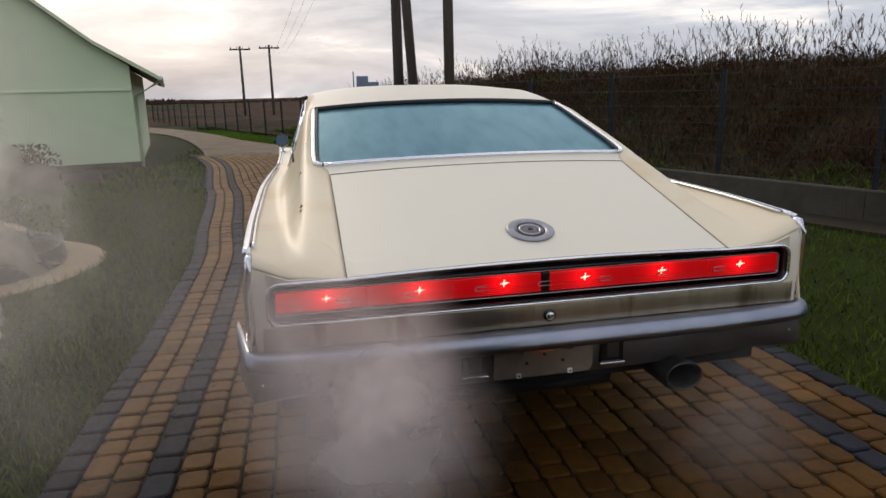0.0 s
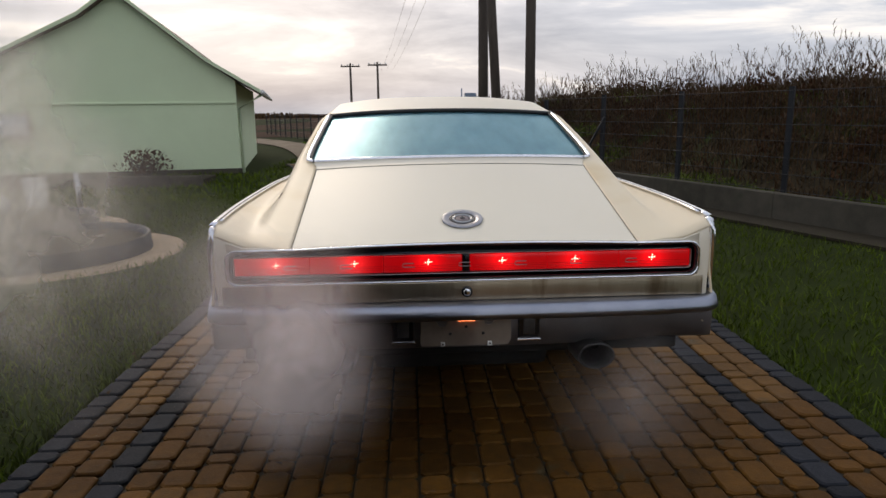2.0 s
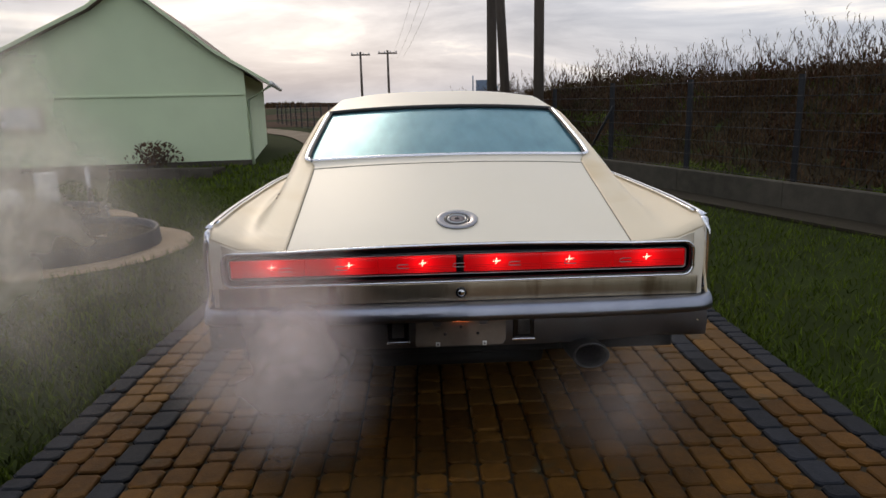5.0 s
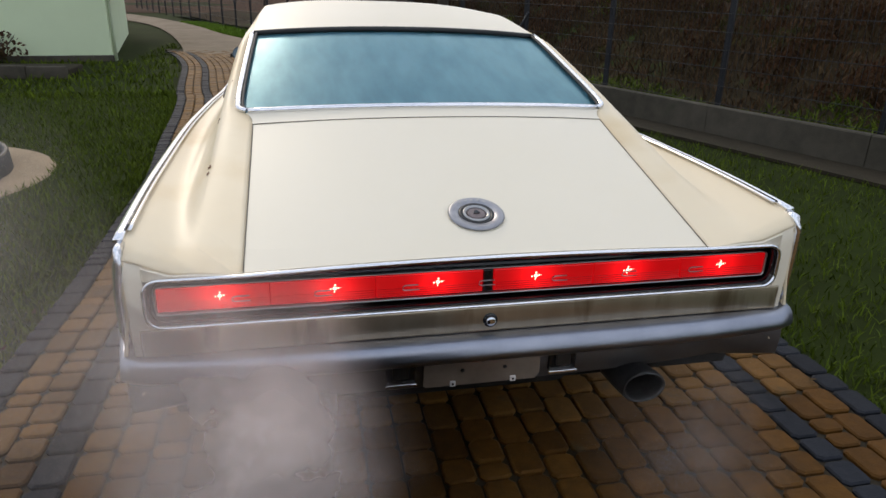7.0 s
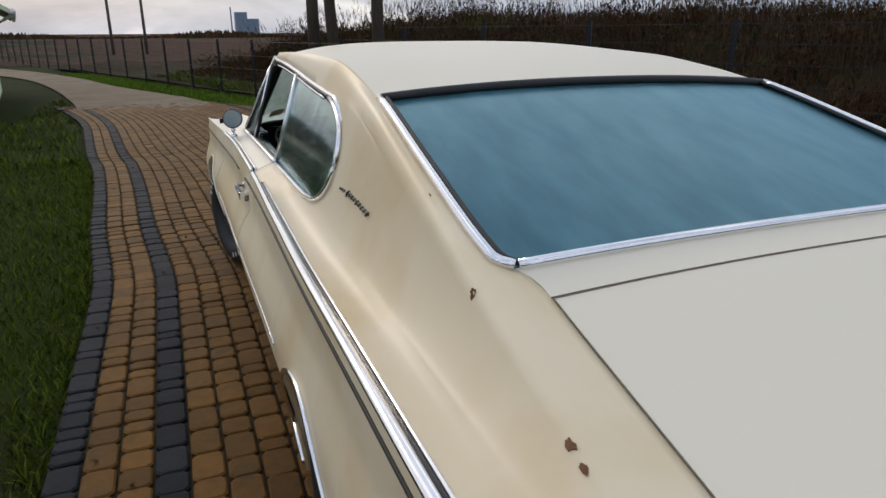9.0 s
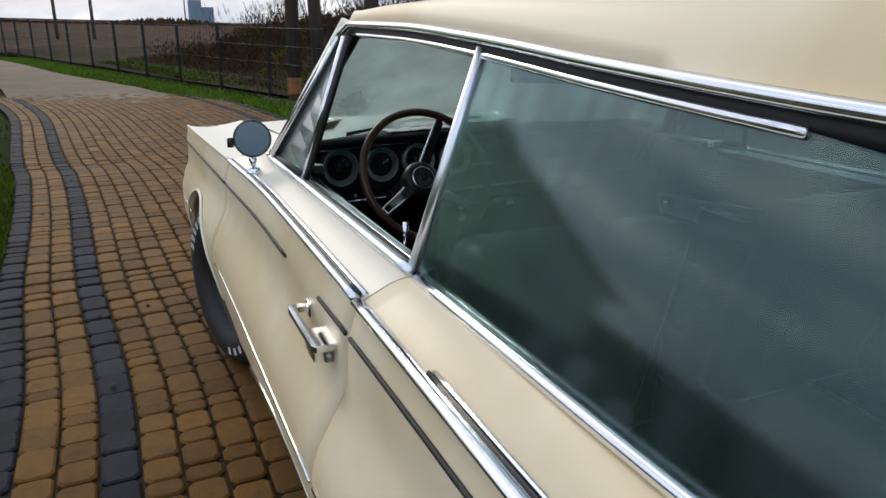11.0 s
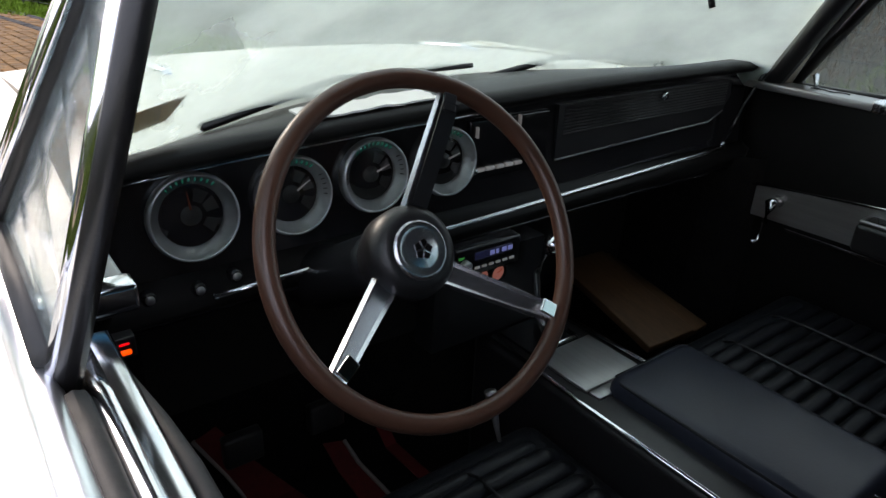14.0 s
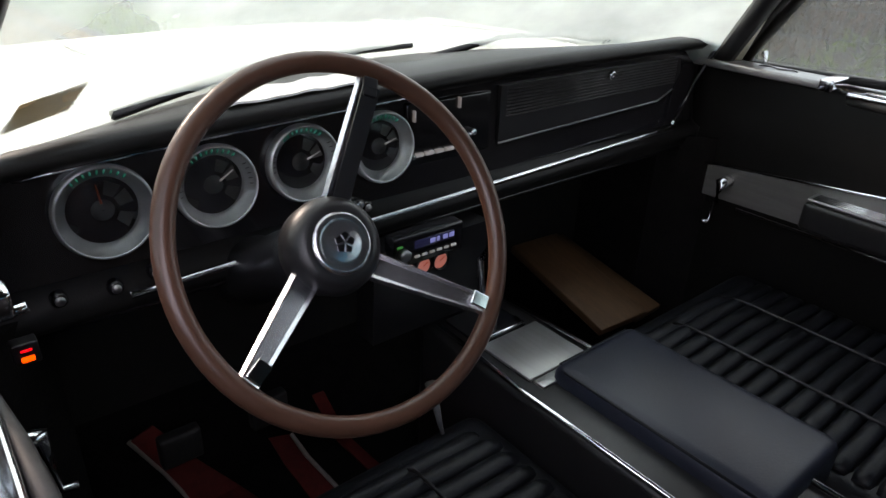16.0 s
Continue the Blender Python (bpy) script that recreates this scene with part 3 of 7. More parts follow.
for k in range(9):
    a = k * 0.7
    tube(bm, [(0, 0, 0), (0.2 * math.cos(a), 0.2 * math.sin(a), 0.25), (0.42 * math.cos(a), 0.42 * math.sin(a), 0.5)], [0.015, 0.01, 0.004], 5)
part("twigs", bm, POLE_WOOD, shrub)

# ---------------------------------------------------------------- fence on its concrete base
F0, FD = Vector((5.0, 3.94, 0)), Vector((-0.33, 0.944, 0)).normalized()
FN = Vector((FD.y, -FD.x, 0))


def fence_at(u, v=0.0, z=0.0):
    p = F0 + FD * u + FN * v
    return Vector((p.x, p.y, lie(p.y) + z))


fence = thing("panel_fence", "anthracite wire panel fence with square posts on a concrete base", "fence", tuple(fence_at(0)))
base_o = Vector(fence_at(0))
PLINTH_TOP = 0.30


def base_height(u):
    return PLINTH_TOP * min(1.0, max(0.10, (9.2 - u) / 2.0))


for k in range(-3, 6):
    us = span(k * 1.90 + 0.004, k * 1.90 + 1.896, 4)
    bm = bmesh.new()
    rows = []
    for u in us:
        h = base_height(u)
        rows.append([fence_at(u, v, z) - base_o for v, z in ((-0.06, -0.1), (-0.06, h - 0.012), (-0.045, h), (0.045, h), (0.06, h - 0.012), (0.06, -0.1))])
    vs = grid(bm, rows, close=True)
    bm.faces.new(vs[0])
    bm.faces.new(vs[-1])
    bmesh.ops.recalc_face_normals(bm, faces=bm.faces[:])
    part("base_slab", bm, CONCRETE, fence, "stained precast concrete slab", smooth=False)
POSTS = [k * 1.90 for k in range(-3, 25)]
for u in POSTS:
    a = fence_at(u, 0.105, -0.1) - base_o
    h = base_height(u) + 1.28
    bm = bmesh.new()
    tube(bm, [a, a + Vector((0, 0, h + 0.1))], 0.042 if u < 9 else 0.030, 4)
    post = part("post", bm, FENCE, fence, smooth=False)
NEAR_WIRES = (0.0, 9.5)  # along this stretch each wire is a piece of its own
for u0, u1 in zip(POSTS, POSTS[1:]):
    if NEAR_WIRES[0] - 0.1 < u0 < NEAR_WIRES[1] - 0.5:
        zb, zt = base_height((u0 + u1) / 2) + 0.03, base_height((u0 + u1) / 2) + 1.23
        for k in range(7):
            z = zb + (zt - zb) * k / 6
            part("cross_wire", rod([fence_at(u0, 0, z) - base_o, fence_at(u1, 0, z) - base_o], 0.004, 4), FENCE, fence, smooth=False)
        for k in range(1, 30):
            u = u0 + (u1 - u0) * k / 30
            part("upright_wire", rod([fence_at(u, 0, zb) - base_o, fence_at(u, 0, zt) - base_o], 0.0028, 3), FENCE, fence, smooth=False)
        continue
    bm = bmesh.new()
    zb, zt = base_height((u0 + u1) / 2) + 0.03, base_height((u0 + u1) / 2) + 1.23
    near = u0 < 9
    for k in range(7 if near else 5):
        z = zb + (zt - zb) * k / (6 if near else 4)
        tube(bm, [fence_at(u0, 0, z) - base_o, fence_at(u1, 0, z) - base_o], 0.004, 4)
    for k in range(1, 30 if near else 14):
        u = u0 + (u1 - u0) * k / (30 if near else 14)
        tube(bm, [fence_at(u, 0, zb) - base_o, fence_at(u, 0, zt) - base_o], 0.0028, 3, False)
    part("wire_panel", bm, FENCE, fence, smooth=False, kind="stuff")
brace = rod([fence_at(5.52, 0.0, 1.2) - base_o, fence_at(6.4, -0.05, 0.1) - base_o], 0.022, 6)
part("brace", brace, FENCE, fence)
tagged(part("bare_strip", ribbon([fence_at(u, -0.33, -0.05) for u in span(-6, 8, 14)], FN * 0.5, (0, 0, 0.035)), JOINT, smooth=False, kind="structure"), "strip of bare brown soil along the fence", "soil")

# ---------------------------------------------------------------- overgrown bank behind the fence
bank_h = curve([-12, -5, -2, 0.5, 3, 8, 12, 16, 19, 22, 34], [0.35, 0.45, 0.75, 1.25, 1.50, 1.50, 1.35, 1.20, 0.55, 0.10, 0.05])


def bank_z(u, v):
    rise = 1 - math.cos(min(1.0, max(0.0, (v - 0.25) / 3.6)) * math.pi)
    back = 1.0 if v < 7 else max(0.0, 1 - (v - 7) / 6)
    return 0.10 + (bank_h(u) * 0.5 * rise) * back + (0.10 * noise.noise((u * 0.8, v * 0.8, 1.0)) + 0.22 * noise.noise((u * 0.22, v * 0.3, 6.0))) * min(1.0, v)


bm = bmesh.new()
grid(bm, [[fence_at(u, v, bank_z(u, v)) for v in (0.08, 0.3, 0.6, 1, 1.5, 2, 2.5, 3, 3.6, 4.5, 6, 8, 10, 13)] for u in span(-12, 34, 60)], flip=True)
bmesh.ops.recalc_face_normals(bm, faces=bm.faces[:])
if sum(f.normal.z for f in bm.faces) < 0:
    bmesh.ops.reverse_faces(bm, faces=bm.faces[:])
tagged(part("bank", bm, BANK, kind="structure"), "earth bank overgrown with brown weeds", "bank")


def blades(name, mat, label, category, seeds, kind="stuff"):
    """Many thin leaves in one mesh: rows of (root, lean, height, width)."""
    verts, faces = [], []
    for p, lean, h, w, turn in seeds:
        c, s = math.cos(turn) * w, math.sin(turn) * w
        i = len(verts)
        m = (p[0] + lean[0] * 0.4, p[1] + lean[1] * 0.4, p[2] + h * 0.6)
        verts += [(p[0] - c, p[1] - s, p[2]), (p[0] + c, p[1] + s, p[2]), (m[0] + c * 0.8, m[1] + s * 0.8, m[2]), (m[0] - c * 0.8, m[1] - s * 0.8, m[2]), (p[0] + lean[0], p[1] + lean[1], p[2] + h)]
        faces += [(i, i + 1, i + 2, i + 3), (i + 3, i + 2, i + 4)]
    me = bpy.data.meshes.new(name)
    me.from_pydata(verts, [], faces)
    me.materials.append(mat)
    return tagged(new(name, me), label, category, kind=kind)


rs = random.Random(11)
seeds, plumes, greens = [], [], []
for k in range(60000):
    u, v = rs.uniform(-9, 21), rs.uniform(0.35, 5.2)
    p = fence_at(u, v, bank_z(u, v) - 0.03)
    top = v > 2.4
    patch = 0.5 + 0.5 * noise.noise((u * 0.6, v * 0.9, 4.0))
    h = (rs.uniform(0.10, 0.55) if top else rs.uniform(0.08, 0.36)) * (0.35 + 1.3 * patch * patch)
    lean = (rs.uniform(-1, 1) * h * 0.9, rs.uniform(-1, 1) * h * 0.9)
    w = rs.uniform(0.003, 0.010) if top else rs.uniform(0.005, 0.017)
    if v < 1.1 and patch > 0.40 or patch > 0.64:
        greens.append((p, lean, h * 0.6, w, rs.uniform(0, 3.14)))
    else:
        seeds.append((p, lean, h, w, rs.uniform(0, 3.14)))
blades("bank_weeds", REED, "tangle of dry brown weeds on the bank", "weeds", seeds)
blades("bank_greenery", BLADES, "patches of green weeds at the foot of the bank", "weeds", greens)
seeds = []
for k in range(3600):
    u, v = rs.uniform(-5, 20), rs.uniform(2.3, 5.0)
    if noise.noise((u * 0.5, v * 0.5, 9.0)) < -0.25:
        continue
    p = fence_at(u, v, bank_z(u, v) - 0.05)
    h = rs.uniform(0.25, 1.0) ** 1.5 * (0.92 + 0.5 * noise.noise((u * 0.7, v * 0.7, 2.0)))
    lean = (rs.uniform(-0.5, 0.3) * h, rs.uniform(-0.4, 0.4) * h)
    seeds.append((p, lean, h, 0.0045, rs.uniform(0, 3.14)))
    tip = Vector((p[0] + lean[0], p[1] + lean[1], p[2] + h))
    for j in range(5):
        q = tip - Vector((lean[0], lean[1], h)) * (0.045 * j)
        plumes.append((q, (rs.uniform(-0.07, 0.07), rs.uniform(-0.07, 0.07)), rs.uniform(0.04, 0.11), 0.007, rs.uniform(0, 3.14)))
# brushwood: loose clumps of small brown leaves that give the bank its uneven top
brush = []
for k in range(420):
    u, v = rs.uniform(-6, 20), rs.uniform(1.3, 4.6)
    r = rs.uniform(0.14, 0.42)
    c = fence_at(u, v, bank_z(u, v) + r * rs.uniform(0.1, 0.75))
    for j in range(int(60 + 150 * r)):
        d = Vector((rs.gauss(0, 1), rs.gauss(0, 1), rs.gauss(0, 0.8))).normalized() * r * rs.random() ** 0.45
        size = rs.uniform(0.02, 0.065)
        brush.append((c + d, (rs.uniform(-1, 1) * size, rs.uniform(-1, 1) * size), size * rs.uniform(0.6, 1.6), size * 0.28, rs.uniform(0, 3.14)))
blades("brushwood", BRUSH, "tangled reddish-brown brushwood on the bank", "brushwood", brush)
blades("reed_stalks", REED, "tall dry reed stalks along the top of the bank", "reeds", seeds)
blades("reed_plumes", REED_PALE, "pale feathery reed plumes against the sky", "reeds", plumes)

# ---------------------------------------------------------------- lawn
seeds = []
for k in range(52000):
    y = rs.uniform(-2.6, 9.5)
    left = rs.random() < 0.6
    edge = rs.random() ** 1.6
    x = drive_mid(y) + (-1.77 - edge * 3.6 if left else 1.77 + edge * 3.4)
    if not left:
        q = Vector((x, y, 0)) - F0
        if q.dot(FN) > -0.55:
            continue
    if (x + 3.90) ** 2 + (y - 4.62) ** 2 < 1.32**2 or (x + 4.95) ** 2 + (y - 6.05) ** 2 < 1.28**2:
        continue
    h = rs.uniform(0.03, 0.075)
    seeds.append(((x, y, lie(y) - 0.058), (rs.uniform(-0.05, 0.05), rs.uniform(-0.05, 0.05)), h, rs.uniform(0.0025, 0.006), rs.uniform(0, 3.14)))
blades("lawn_grass", BLADES, "short green lawn grass with yellowed tufts", "grass", seeds)
seeds = []
for k in range(30000):
    y = 9 + 25 * rs.random() ** 1.3
    x = rs.uniform(-14, 4)
    if drive_mid(min(y, 18)) - 1.8 < x < drive_mid(min(y, 18)) + 1.8 and y < 16.5 or (y >= 14.6 and track_left(y) - 0.1 < x < track_right(y) + 0.1):
        continue
    if x < HX + 0.4 and y > HY - 0.3 or (Vector((x, y, 0)) - F0).dot(FN) > 0:
        continue
    seeds.append(((x, y, lie(y) - 0.058), (rs.uniform(-0.08, 0.08), rs.uniform(-0.08, 0.08)), rs.uniform(0.05, 0.12), rs.uniform(0.008, 0.016), rs.uniform(0, 3.14)))
blades("far_lawn_grass", BLADES, "green grass verge by the track", "grass", seeds)

seeds = []
for k in range(26000):
    y = rs.uniform(8.5, 30)
    a = drive_mid(y) + 1.80 if y < 14.6 else track_right(y) + 0.05
    b = F0.x + FD.x / FD.y * (y - F0.y) + 0.5
    x = a + (b - a) * rs.random()
    seeds.append(((x, y, lie(y) - 0.058), (rs.uniform(-0.08, 0.08), rs.uniform(-0.08, 0.08)), rs.uniform(0.05, 0.13), rs.uniform(0.007, 0.014), rs.uniform(0, 3.14)))
blades("verge_grass", VERGE, "bright green grass verge along the fence", "grass", seeds)

# ---------------------------------------------------------------- poles
def pole(x, y, h, r, lean=(0, 0), bar=False, marker=False, label="weathered grey wooden utility pole"):
    p = thing("utility_pole", label, "utility pole", (x, y, lie(y) - 0.1), "utility poles")
    top = Vector((lean[0], lean[1], h))
    part("shaft", rod([(0, 0, 0), top * 0.5, top], [r, r * 0.9, r * 0.72], 12), POLE_WOOD, p)
    if bar:
        part("crossarm", block((-0.85 + lean[0], -0.06, h - 0.32), (0.85 + lean[0], 0.06, h - 0.20), 0.01), POLE_WOOD, p)
        for sx in (-0.75, -0.25, 0.25, 0.75):
            part("insulator", lathe([(0.03, 0), (0.05, 0.05), (0.05, 0.12), (0.02, 0.16)], (sx + lean[0], 0, h - 0.20), (0, 0, 1), 8), WHITE_PAINT, p)
    if marker:
        part("painted_band", lathe([(r * 1.03, 0.06), (r * 1.03, 0.52)], (0, 0, 0), (0, 0, 1), 16, False), material("faded_orange_paint", (0.42, 0.17, 0.05), 0.8, colour2=(0.25, 0.11, 0.05), scale=20), p, "faded orange band", thick=0.004)
    return p


pole(1.70, 14.3, 9.0, 0.125, marker=True)
pole(2.02, 13.6, 9.0, 0.115, lean=(-0.50, 0.1))
pole(2.47, 12.3, 9.0, 0.115)
pole(-4.9, 60.0, 5.8, 0.12, bar=True, label="distant utility pole with a crossarm")
pole(-2.5, 60.0, 5.9, 0.12, bar=True, label="distant utility pole with a crossarm")
wires = thing("power_lines", "thin dark overhead power lines between the poles", "power line", (1.78, 14.3, 6.5))
for dx in (-0.5, 0.0, 0.5):
    a, b = Vector((dx, 0, 2.1)), Vector((-3.48 + dx, 45.7, -1.55))
    part("wire", rod([a.lerp(b, k / 10) - Vector((0, 0, 0.7 * math.sin(k / 10 * math.pi))) for k in range(11)], 0.006, 4), BLACK, wires)

# ---------------------------------------------------------------- distance
tower = thing("distant_tower", "distant pale blue-grey tower block on the horizon", "tower", (31, 300, lie(300)))
HAZE = material("hazy_blue_wall", (0.20, 0.27, 0.36), 0.9, colour2=(0.17, 0.23, 0.31), scale=0.2)
part("block", block((-4.5, -3, 0), (0.0, 3, 9.5)), HAZE, tower, smooth=False)
part("block", block((0.1, -3, 0), (4.5, 3, 7.0)), HAZE, tower, smooth=False)
part("mast", rod([(-6.0, 0, 0), (-6.0, 0, 11.5)], 0.3, 6), HAZE, tower)
rs = random.Random(3)
seeds = []
for k in range(2600):
    x = rs.uniform(-260, 120)
    hgt = 1.2 + 2.6 * max(0.0, noise.noise((x * 0.03, 0, 0)) + 0.25)
    y = 255 + rs.uniform(-6, 6)
    seeds.append(((x, y, lie(y) - 0.2), (rs.uniform(-0.8, 0.8), 0), hgt * rs.uniform(0.5, 1.0), rs.uniform(0.25, 0.7), rs.uniform(-0.5, 0.5)))
blades("far_hedge", REED, "far brown hedgerow along the horizon", "hedge", seeds)

# ---------------------------------------------------------------- the car: lines of its body (y from the tail forward)
crest_x = curve([0.0, 0.06, 0.6, 1.2, 1.9, 2.7, 3.4, 4.0, 4.6, 5.1], [0.892, 0.900, 0.908, 0.908, 0.893, 0.868, 0.864, 0.878, 0.895, 0.903])
crest_z = curve([0.0, 0.06, 0.6, 1.2, 1.9, 2.7, 3.4, 4.0, 4.6, 5.1], [0.934, 0.946, 0.963, 0.968, 0.958, 0.938, 0.938, 0.925, 0.905, 0.884])
valley_x = curve([0.0, 0.3, 0.6, 0.9, 1.4, 1.8, 2.7, 3.9], [0.795, 0.800, 0.806, 0.810, 0.805, 0.792, 0.774, 0.782])
valley_z = curve([0.0, 0.3, 0.6, 0.9, 1.4, 1.8, 2.2, 2.7, 3.9], [0.897, 0.926, 0.947, 0.963, 0.987, 1.000, 0.982, 0.967, 0.958])
seam_x = curve([0.0, 0.76, 0.80, 0.848, 0.864, 0.885, 0.95, 1.2, 1.63, 2.1, 3.5], [0.624, 0.621, 0.623, 0.646, 0.666, 0.675, 0.677, 0.668, 0.645, 0.622, 0.592])
seam_z = curve([0.0, 0.4, 0.76, 0.84, 0.88, 1.2, 1.62, 1.85, 2.2, 2.8, 3.2, 3.5], [0.862, 0.975, 1.077, 1.103, 1.114, 1.202, 1.312, 1.355, 1.392, 1.400, 1.385, 1.356])
fold_x = curve([0.0, 0.4, 0.8, 1.3, 1.59, 2.1, 2.73, 3.1, 3.5], [0.720, 0.736, 0.732, 0.712, 0.696, 0.675, 0.658, 0.648, 0.624])
fold_z = curve([0.0, 0.2, 0.5, 0.82, 1.3, 1.59, 1.85, 2.1, 2.42, 2.73, 3.1, 3.5], [0.876, 0.922, 0.999, 1.086, 1.212, 1.276, 1.290, 1.297, 1.312, 1.332, 1.347, 1.349])


def rolled(f, drop, radius=0.06):
    """The same curve, rounded down over the car's tail edge."""
    return lambda y: f(y) - (drop * (1 - math.sqrt(max(0.0, 1 - (1 - y / radius) ** 2))) if 0 <= y < radius else 0.0)


crest_z, valley_z, fold_z = rolled(crest_z, 0.020), rolled(valley_z, 0.022), rolled(fold_z, 0.005)
TAIL_STEPS = [0, 0.05, 0.15, 0.35, 0.7] + list(range(1, 48))
mid_z = curve([0.0, 0.16, 0.4, 0.76, 0.84, 1.2, 1.62, 2.1, 2.6, 3.1, 3.55], [0.874, 0.924, 0.993, 1.094, 1.116, 1.222, 1.338, 1.408, 1.437, 1.432, 1.400])
AXLE_REAR, AXLE_FRONT, AXLE_Z = 1.30, 4.50, 0.335
DOOR_BACK, DOOR_FRONT = 2.715, 3.985


FLARE = curve([0.0, 0.03, 0.06, 0.09, 0.14, 0.20, 0.26, 0.30, 0.36, 0.45, 0.55, 0.68], [0.0, 0.11, 0.21, 0.22, 0.27, 0.60, 0.93, 1.0, 0.95, 0.68, 0.32, -0.15])


def side_x(y, z):
    """Half width of the body side at height z: it dips below the shoulder, then swells to its widest above the wheels' centres."""
    cx, cz = crest_x(y), crest_z(y)
    wide = 0.953 - 0.034 * max(0.0, 1 - y / 0.7) ** 2
    return cx + (wide - cx) * FLARE(cz - z)


def side_bottom(y):
    z = 0.55 - 0.27 * min(1.0, max(0.0, y / 0.8)) if y < 0.8 else 0.225
    for c in (AXLE_REAR, AXLE_FRONT):
        if abs(y - c) < 0.37:
            z = max(z, AXLE_Z + math.sqrt(max(0.0, 0.37**2 - (y - c) ** 2)))
    return min(z, 0.72)


def y_steps(a, b, step=0.05):
    ys = set(span(a, b, max(2, int((b - a) / step))))
    for c in (AXLE_REAR, AXLE_FRONT):
        for k in range(-12, 13):
            y = c + 0.3705 * math.sin(k / 12 * math.pi / 2)
            if a < y < b:
                ys.add(y)
    return sorted(ys)


def side_surface(bm, s, a, b, lip=True):
    rows = []
    for y in y_steps(a, b):
        cz, zb = crest_z(y), side_bottom(y)
        row = []
        for i in range(27):
            u = i / 26
            z = cz + (zb - cz) * u**1.15
            row.append((s * side_x(y, z), y, z))
        row.append((s * (side_x(y, zb) - 0.035), y, zb + 0.004))
        rows.append(row)
    grid(bm, rows, flip=s < 0)


def shoulder_surface(bm, s, a, b):
    rows = []
    for y in span(a, b, max(3, int((b - a) / 0.06))):
        vx, vz, cx, cz = valley_x(y), valley_z(y), crest_x(y), crest_z(y)
        row = []
        for i in range(8):
            u = i / 7
            row.append((s * (vx + (cx - vx) * u), y, vz + (cz - vz) * (u * u * (3 - 2 * u)) + 0.006 * math.sin(u * math.pi)))
        rows.append(row)
    grid(bm, rows, flip=s < 0)


car = thing("car", "cream white two-door fastback coupe from the 1960s, parked with lights on", "car")

# --- quarter panels with the sail pillars
def window_back(u):
    """Rear edge of the side window, from its top (u 0) to its foot (u 1): a rounded end."""
    bow = 1 - max(0.0, 1 - abs(2 * u - 1) ** 2.2) ** (1 / 2.2)
    return 1.722 + (0.62 if u < 0.5 else 0.26) * bow


DOORS = {}


DISH = curve([0.0, 0.30, 0.55, 0.85, 1.15, 1.62, 5.2], [0.0, 0.0, 0.35, 1.0, 0.9, 0.0, 0.0])


def section(y, w):
    """The rear quarter's top at y: w 0..1 seam to fold, 1..2 fold to valley, 2..3 valley to crest, as one smooth curve."""
    pts = [(seam_x(y), seam_z(y)), (fold_x(y), fold_z(y)), (valley_x(y), valley_z(y)), (crest_x(y), crest_z(y))]
    first = (2 * pts[0][0] - pts[1][0], pts[0][1] + 0.25 * (pts[0][1] - pts[1][1]))
    last = (2 * pts[3][0] - pts[2][0], pts[3][1] + 0.012)
    q = [first, *pts, last]
    i = min(2, int(w))
    t = w - i
    p0, p1, p2, p3 = q[i:i + 4]
    dish = 0.0
    if 1 < w < 2:  # the sail falls away below its fold before it runs out into the shoulder
        dish = 0.032 * math.sin(math.pi * (w - 1) ** 0.75) * DISH(y)
    return [-dish * k + 0.5 * (2 * p1[k] + (p2[k] - p0[k]) * t + (2 * p0[k] - 5 * p1[k] + 4 * p2[k] - p3[k]) * t * t + (3 * p1[k] - p0[k] - 3 * p2[k] + p3[k]) * t**3) for k in (0, 1)]


def on_quarter(s, y, w, out=0.0):
    x, z = section(y, w)
    return Vector((s * (x + out), y, z + out * 0.5))


